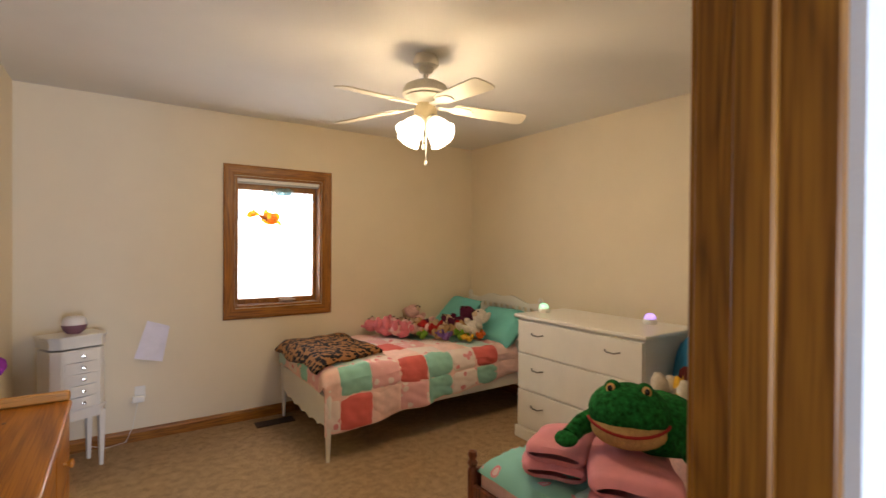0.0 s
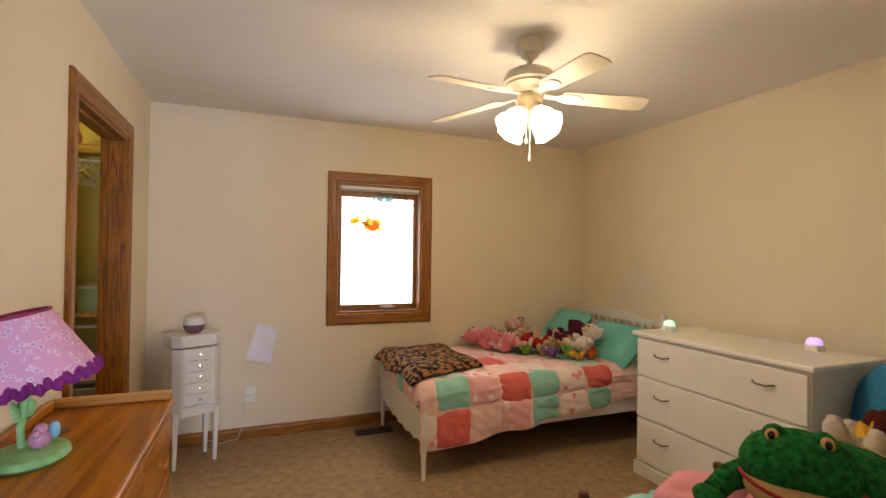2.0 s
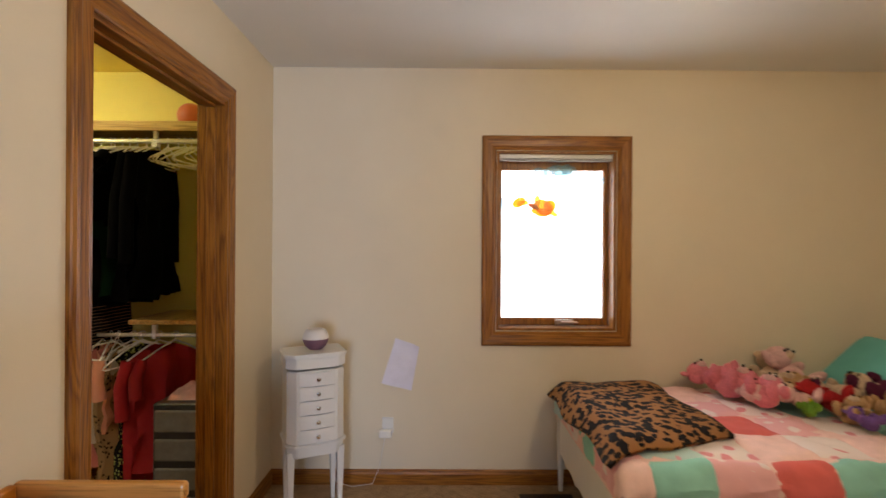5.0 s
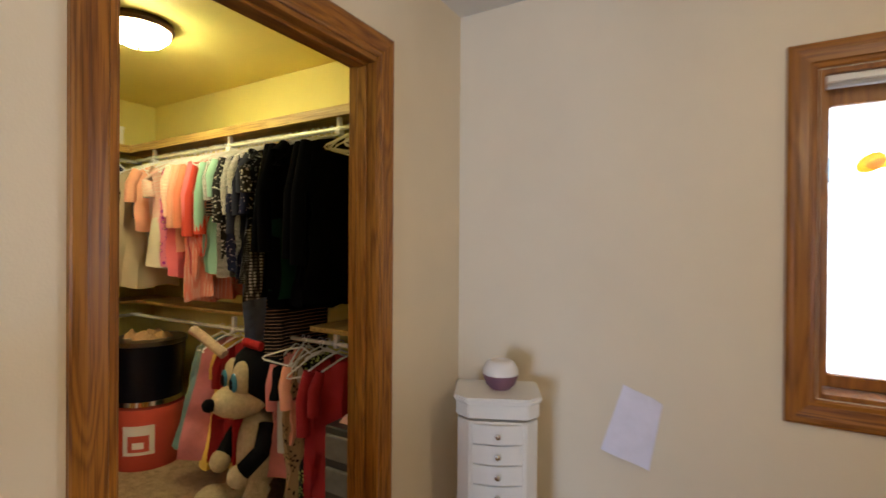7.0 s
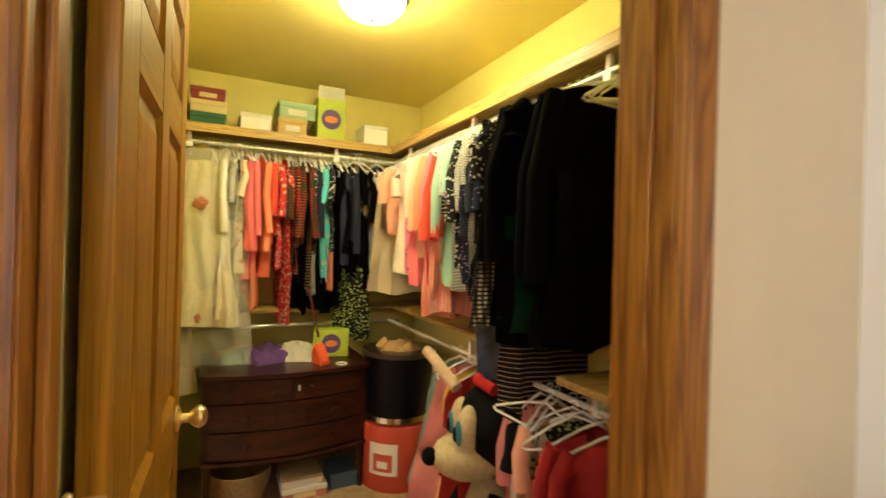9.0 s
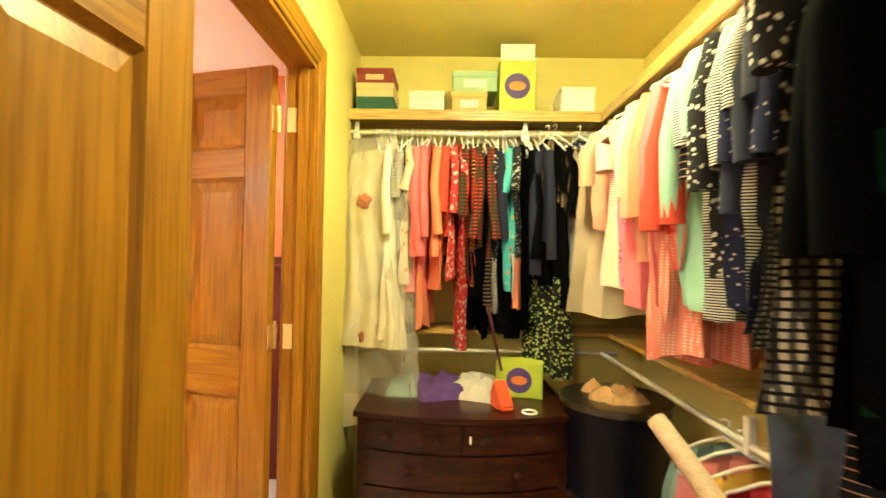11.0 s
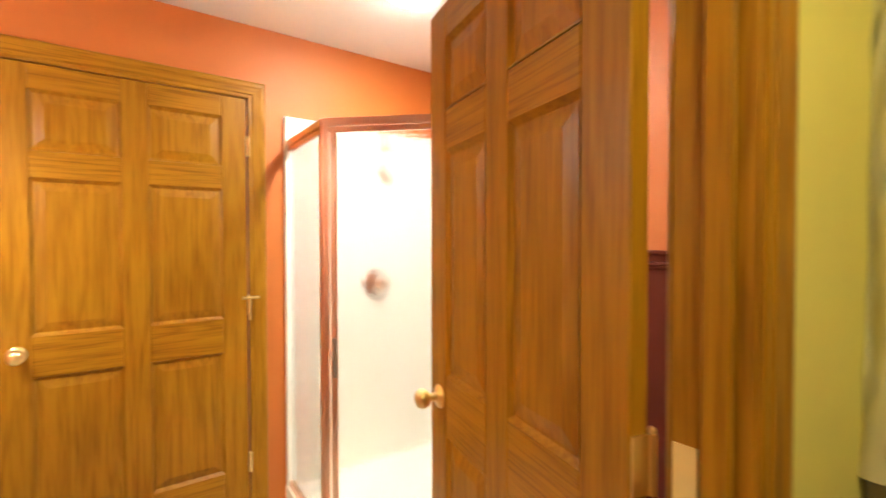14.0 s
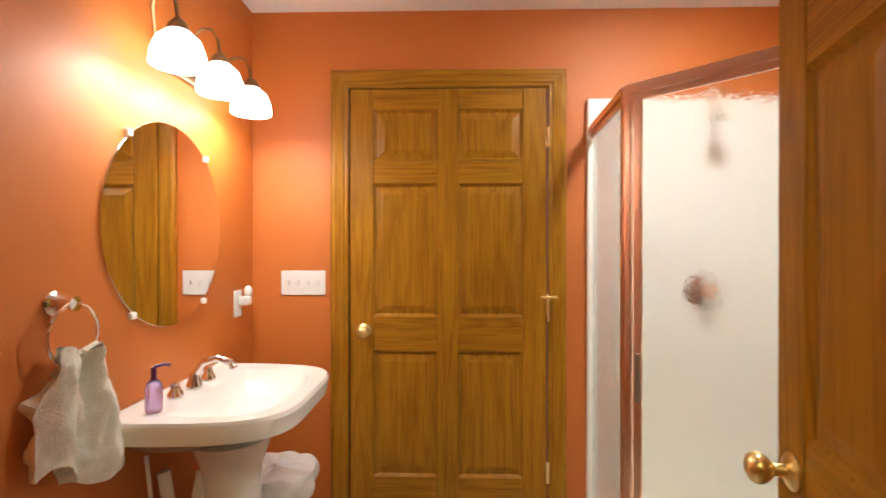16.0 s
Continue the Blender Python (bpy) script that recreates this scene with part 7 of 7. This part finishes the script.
def vanity_light():
    t = thing("vanity_light", pose(BX1, 1.90, 1.995), "three-arm bronze vanity light with glowing glass shades", "wall light")
    BZ = plain("brushed_bronze", (0.32, 0.2, 0.1), 0.35, 0.9)
    part("back_plate", box(B(), -0.02, -0.12, -0.07, 0, 0.12, -0.01, 0.008, 2), BZ, t)
    lit = glow("lit_vanity_glass", (1.0, 0.91, 0.76), VANITY_L * 0.6)
    bulb = glow("lit_vanity_bulb", (1.0, 0.91, 0.76), VANITY_L * 5.0)
    for y in (-0.25, 0, 0.25):
        a = part("arm", tube(B(), [(-0.012, y * 0.4, -0.04), (-0.03, y * 0.7, 0.02), (-0.055, y * 0.9, 0.075), (-0.085, y, 0.105), (-0.12, y, 0.1), (-0.143, y, 0.065), (-0.15, y, 0.0)], 0.006, 10), BZ, t, "curved bronze arm", True)
        part("cup", lathe(B(), [(0.01, 0.02), (0.028, 0.0), (0.034, -0.02)], 16, (-0.15, y, 0)), BZ, a, smooth=True)
        part("shade", lathe(B(), [(0.032, -0.02), (0.06, -0.045), (0.075, -0.085), (0.078, -0.12), (0.073, -0.124), (0.06, -0.1), (0.03, -0.05)], 24, (-0.15, y, 0)), lit, t, "glowing frosted glass shade", True)
        part("bulb", lathe(B(), [(0.018, -0.05), (0.03, -0.075), (0.042, -0.1), (0.04, -0.118), (0.022, -0.13), (0, -0.134)], 18, (-0.15, y, 0)), bulb, t, "lit frosted bulb", True)


vanity_light()
t = thing("towel_ring", pose(BX1, 2.42, 1.2), "chrome towel ring on the wall", "towel ring")
part("post", lathe(B(), [(0.028, 0), (0.03, 0.008), (0.018, 0.02), (0.014, 0.05), (0.018, 0.06), (0, 0.064)], 18, (0, 0, 0), 0, Matrix.Rotation(radians(-90), 4, "Y")), CHROME, t, smooth=True)
part("ring", tube(B(), [(-0.055, 0.075 * math.sin(a), -0.075 + 0.075 * math.cos(a)) for a in [radians(q) for q in range(0, 361, 15)]], 0.004, 8), CHROME, t, smooth=True)


def towel():
    """Pulled through the ring: pinched on top, opening into soft folds, one corner hanging lower."""
    def f(u, v):
        spread = 0.085 + 0.115 * min(1.0, v * 1.7) ** 0.8
        y = 2.425 + (u - 0.5) * spread - 0.045 * v * v * (1 - u)
        fold = 0.02 * math.sin(u * 10 + 1.5 * v) * (1 - 0.4 * v) + 0.034 * noise.noise(Vector((u * 3, v * 3, 5))) + 0.008 * noise.noise(Vector((u * 10, v * 11, 2)))
        z = 1.09 - 0.31 * v * (1 + 0.14 * math.sin(u * 5 + 0.6)) + 0.014 * math.cos(u * 7)
        return (BX1 - 0.066 - fold - 0.012 * (1 - v), y, z)
    bm = sheet(B(), f, 36, 30, thick=0.036)
    solo("hand_towel", bm, plain("cream_terry", (0.9, 0.87, 0.74), 0.95, var=0.06, scale=40, bscale=300, bstr=0.9, fine=0.2), I, "cream terry hand towel hanging from the ring", "towel", smooth=True)


towel()


def plate(name, m, w, h, n, label):
    t = thing(name, m, label, "switch")
    part("plate", box(B(), -w / 2, 0, -h / 2, w / 2, 0.006, h / 2, 0.003), PLASTIC, t)
    for i in range(n):
        x = (i - (n - 1) / 2) * 0.046
        part("toggle", box(B(), x - 0.006, 0.004, -0.01, x + 0.006, 0.016, 0.012, 0.002), PLASTIC, t)
    return t


plate("light_switch", pose(-1.49, BY0, 1.165), 0.215, 0.118, 4, "white four-gang light switch plate")
t = plate("wall_outlet", pose(BX1, 1.455, 1.085, 0, 0, 90), 0.072, 0.118, 0, "white bathroom outlet with a plug-in freshener")
part("freshener", ball(box(B(), -0.05, 0.005, -0.01, 0.0, 0.05, 0.03, 0.01, 2), (-0.035, 0.035, 0.05), 0.018, 1, 1, 1.5, 10), PLASTIC, t, smooth=True)
t = thing("trash_can", pose(-1.475, 1.6, 0), "white plastic wastebasket with a bag liner", "wastebasket")
part("can", lathe(B(), [(0.105, 0), (0.14, 0.40), (0.135, 0.40), (0.1, 0.02), (0, 0.02)], 28), PLASTIC, t, smooth=True)
bm = B()
def bag_rim(u, v):
    """Film turned out over the rim: down the outside, up to a loose puffed top and back in."""
    a = u * 2 * math.pi
    rr = 0.15 + 0.014 * math.sin(v * 2.6) - 0.14 * max(0.0, v - 0.7) / 0.3 + 0.02 * noise.noise(Vector((math.cos(a) * 3, math.sin(a) * 3, v * 3)))
    return (rr * math.cos(a), rr * math.sin(a), 0.31 + 0.125 * min(1.0, v * 1.3) + 0.03 * noise.noise(Vector((math.cos(a) * 2, math.sin(a) * 2, 4 + v))))


sheet(bm, bag_rim, 72, 14, thick=0.001)
part("liner", bm, plain("white_bag_film", (0.8, 0.78, 0.74), 0.3, var=0.05), t, "white bag liner folded over the rim", True)
ch = thing("chair_rail", I, "dark red wainscot with a moulded rail on the bathroom wall", "wainscot", kind="structure")
WAIN = plain("dark_red_wainscot", (0.12, 0.022, 0.01), 0.6, var=0.1, spec=0.15)
part("wainscot", box(B(), BX0 + 0.0005, 2.34, 0, BX0 + 0.012, BY1, 1.27), WAIN, ch)
for z0, z1, d_ in ((1.27, 1.285, 0.02), (1.285, 1.30, 0.03), (1.30, 1.33, 0.022), (1.33, 1.345, 0.034)):
    part("rail_moulding", box(B(), BX0 + 0.0005, 2.34, z0, BX0 + d_, BY1, z1, 0.003), WAIN, ch)
t = thing("ceiling_light", pose(-3.14, 2.06, CEIL_Z), "round white bathroom ceiling light, switched on", "ceiling light")
part("rim", lathe(B(), [(0.14, 0), (0.142, -0.012), (0.125, -0.018)], 32), PLASTIC, t, smooth=True)
part("lens", lathe(B(), [(0.125, -0.012), (0.1, -0.03), (0, -0.038)], 32), glow("lit_bath_lens", (1.0, 0.95, 0.86), BATHCEIL_L), t, "glowing lens", True)

# ---- decals on the window ----
dc = thing("window_clings", pose(0, SY + 0.012, 0), "coloured gel flower clings stuck on the window glass", "window cling")


GO, GY, GB, GW, GG = gel("orange_gel", (0.7, 0.22, 0.0)), gel("yellow_gel", (0.75, 0.5, 0.02)), gel("blue_gel", (0.27, 0.47, 0.52)), gel("white_gel", (0.5, 0.63, 0.68)), gel("brown_gel", (0.2, 0.03, 0.0))


def petal(x, z, w, h, a, mt):
    front = mt in (GW, GB)
    k = 1.15 if front else 1.3
    bm = ball(B(), (0, 0, 0), 1, w * k, 0.0022, h * k, 14)
    bm.transform(Matrix.Translation((x, -0.015 if front else 0, z)) @ Matrix.Rotation(radians(a), 4, "Y"))
    p_ = part("petal", bm, mt, dc, smooth=True)
    p_.visible_shadow = False


for x, z, w, h, a, mt in ((0.71, 1.68, 0.022, 0.035, 60, GO), (0.735, 1.675, 0.012, 0.03, 80, GY), (0.80, 1.655, 0.03, 0.012, 20, GG), (0.82, 1.69, 0.014, 0.03, 10, GY), (0.86, 1.65, 0.05, 0.035, 30, GO), (0.90, 1.66, 0.03, 0.028, -40, GO), (0.84, 1.62, 0.045, 0.02, 15, GO), (0.92, 1.615, 0.03, 0.012, 35, GY),
                         (0.95, 1.875, 0.05, 0.03, 10, GB), (0.90, 1.87, 0.04, 0.025, -20, GW), (0.84, 1.865, 0.04, 0.022, 15, GW), (1.03, 1.87, 0.03, 0.028, 40, GW), (1.0, 1.88, 0.03, 0.03, 70, GB), (0.70, 1.80, 0.022, 0.035, 15, GW), (0.625, 1.78, 0.018, 0.05, 5, GW), (0.61, 1.66, 0.014, 0.04, 0, GW), (1.205, 1.8, 0.014, 0.04, 35, GW), (1.14, 1.85, 0.035, 0.02, -15, GW)):
    petal(x, z, w, h, a, mt)
bl = thing("roller_blind", I, "rolled-up white pleated blind under the window head", "blind")
part("cassette", box(B(), WX0 + 0.018, YN + 0.012, WZ1 - 0.042, WX1 - 0.018, YN + 0.05, WZ1 - 0.017, 0.004), PLASTIC, bl)
part("bottom_bar", box(B(), WX0 + 0.02, YN + 0.014, WZ1 - 0.056, WX1 - 0.02, YN + 0.046, WZ1 - 0.043, 0.003), plain("grey_blind_bar", (0.4, 0.38, 0.36), 0.4), bl)
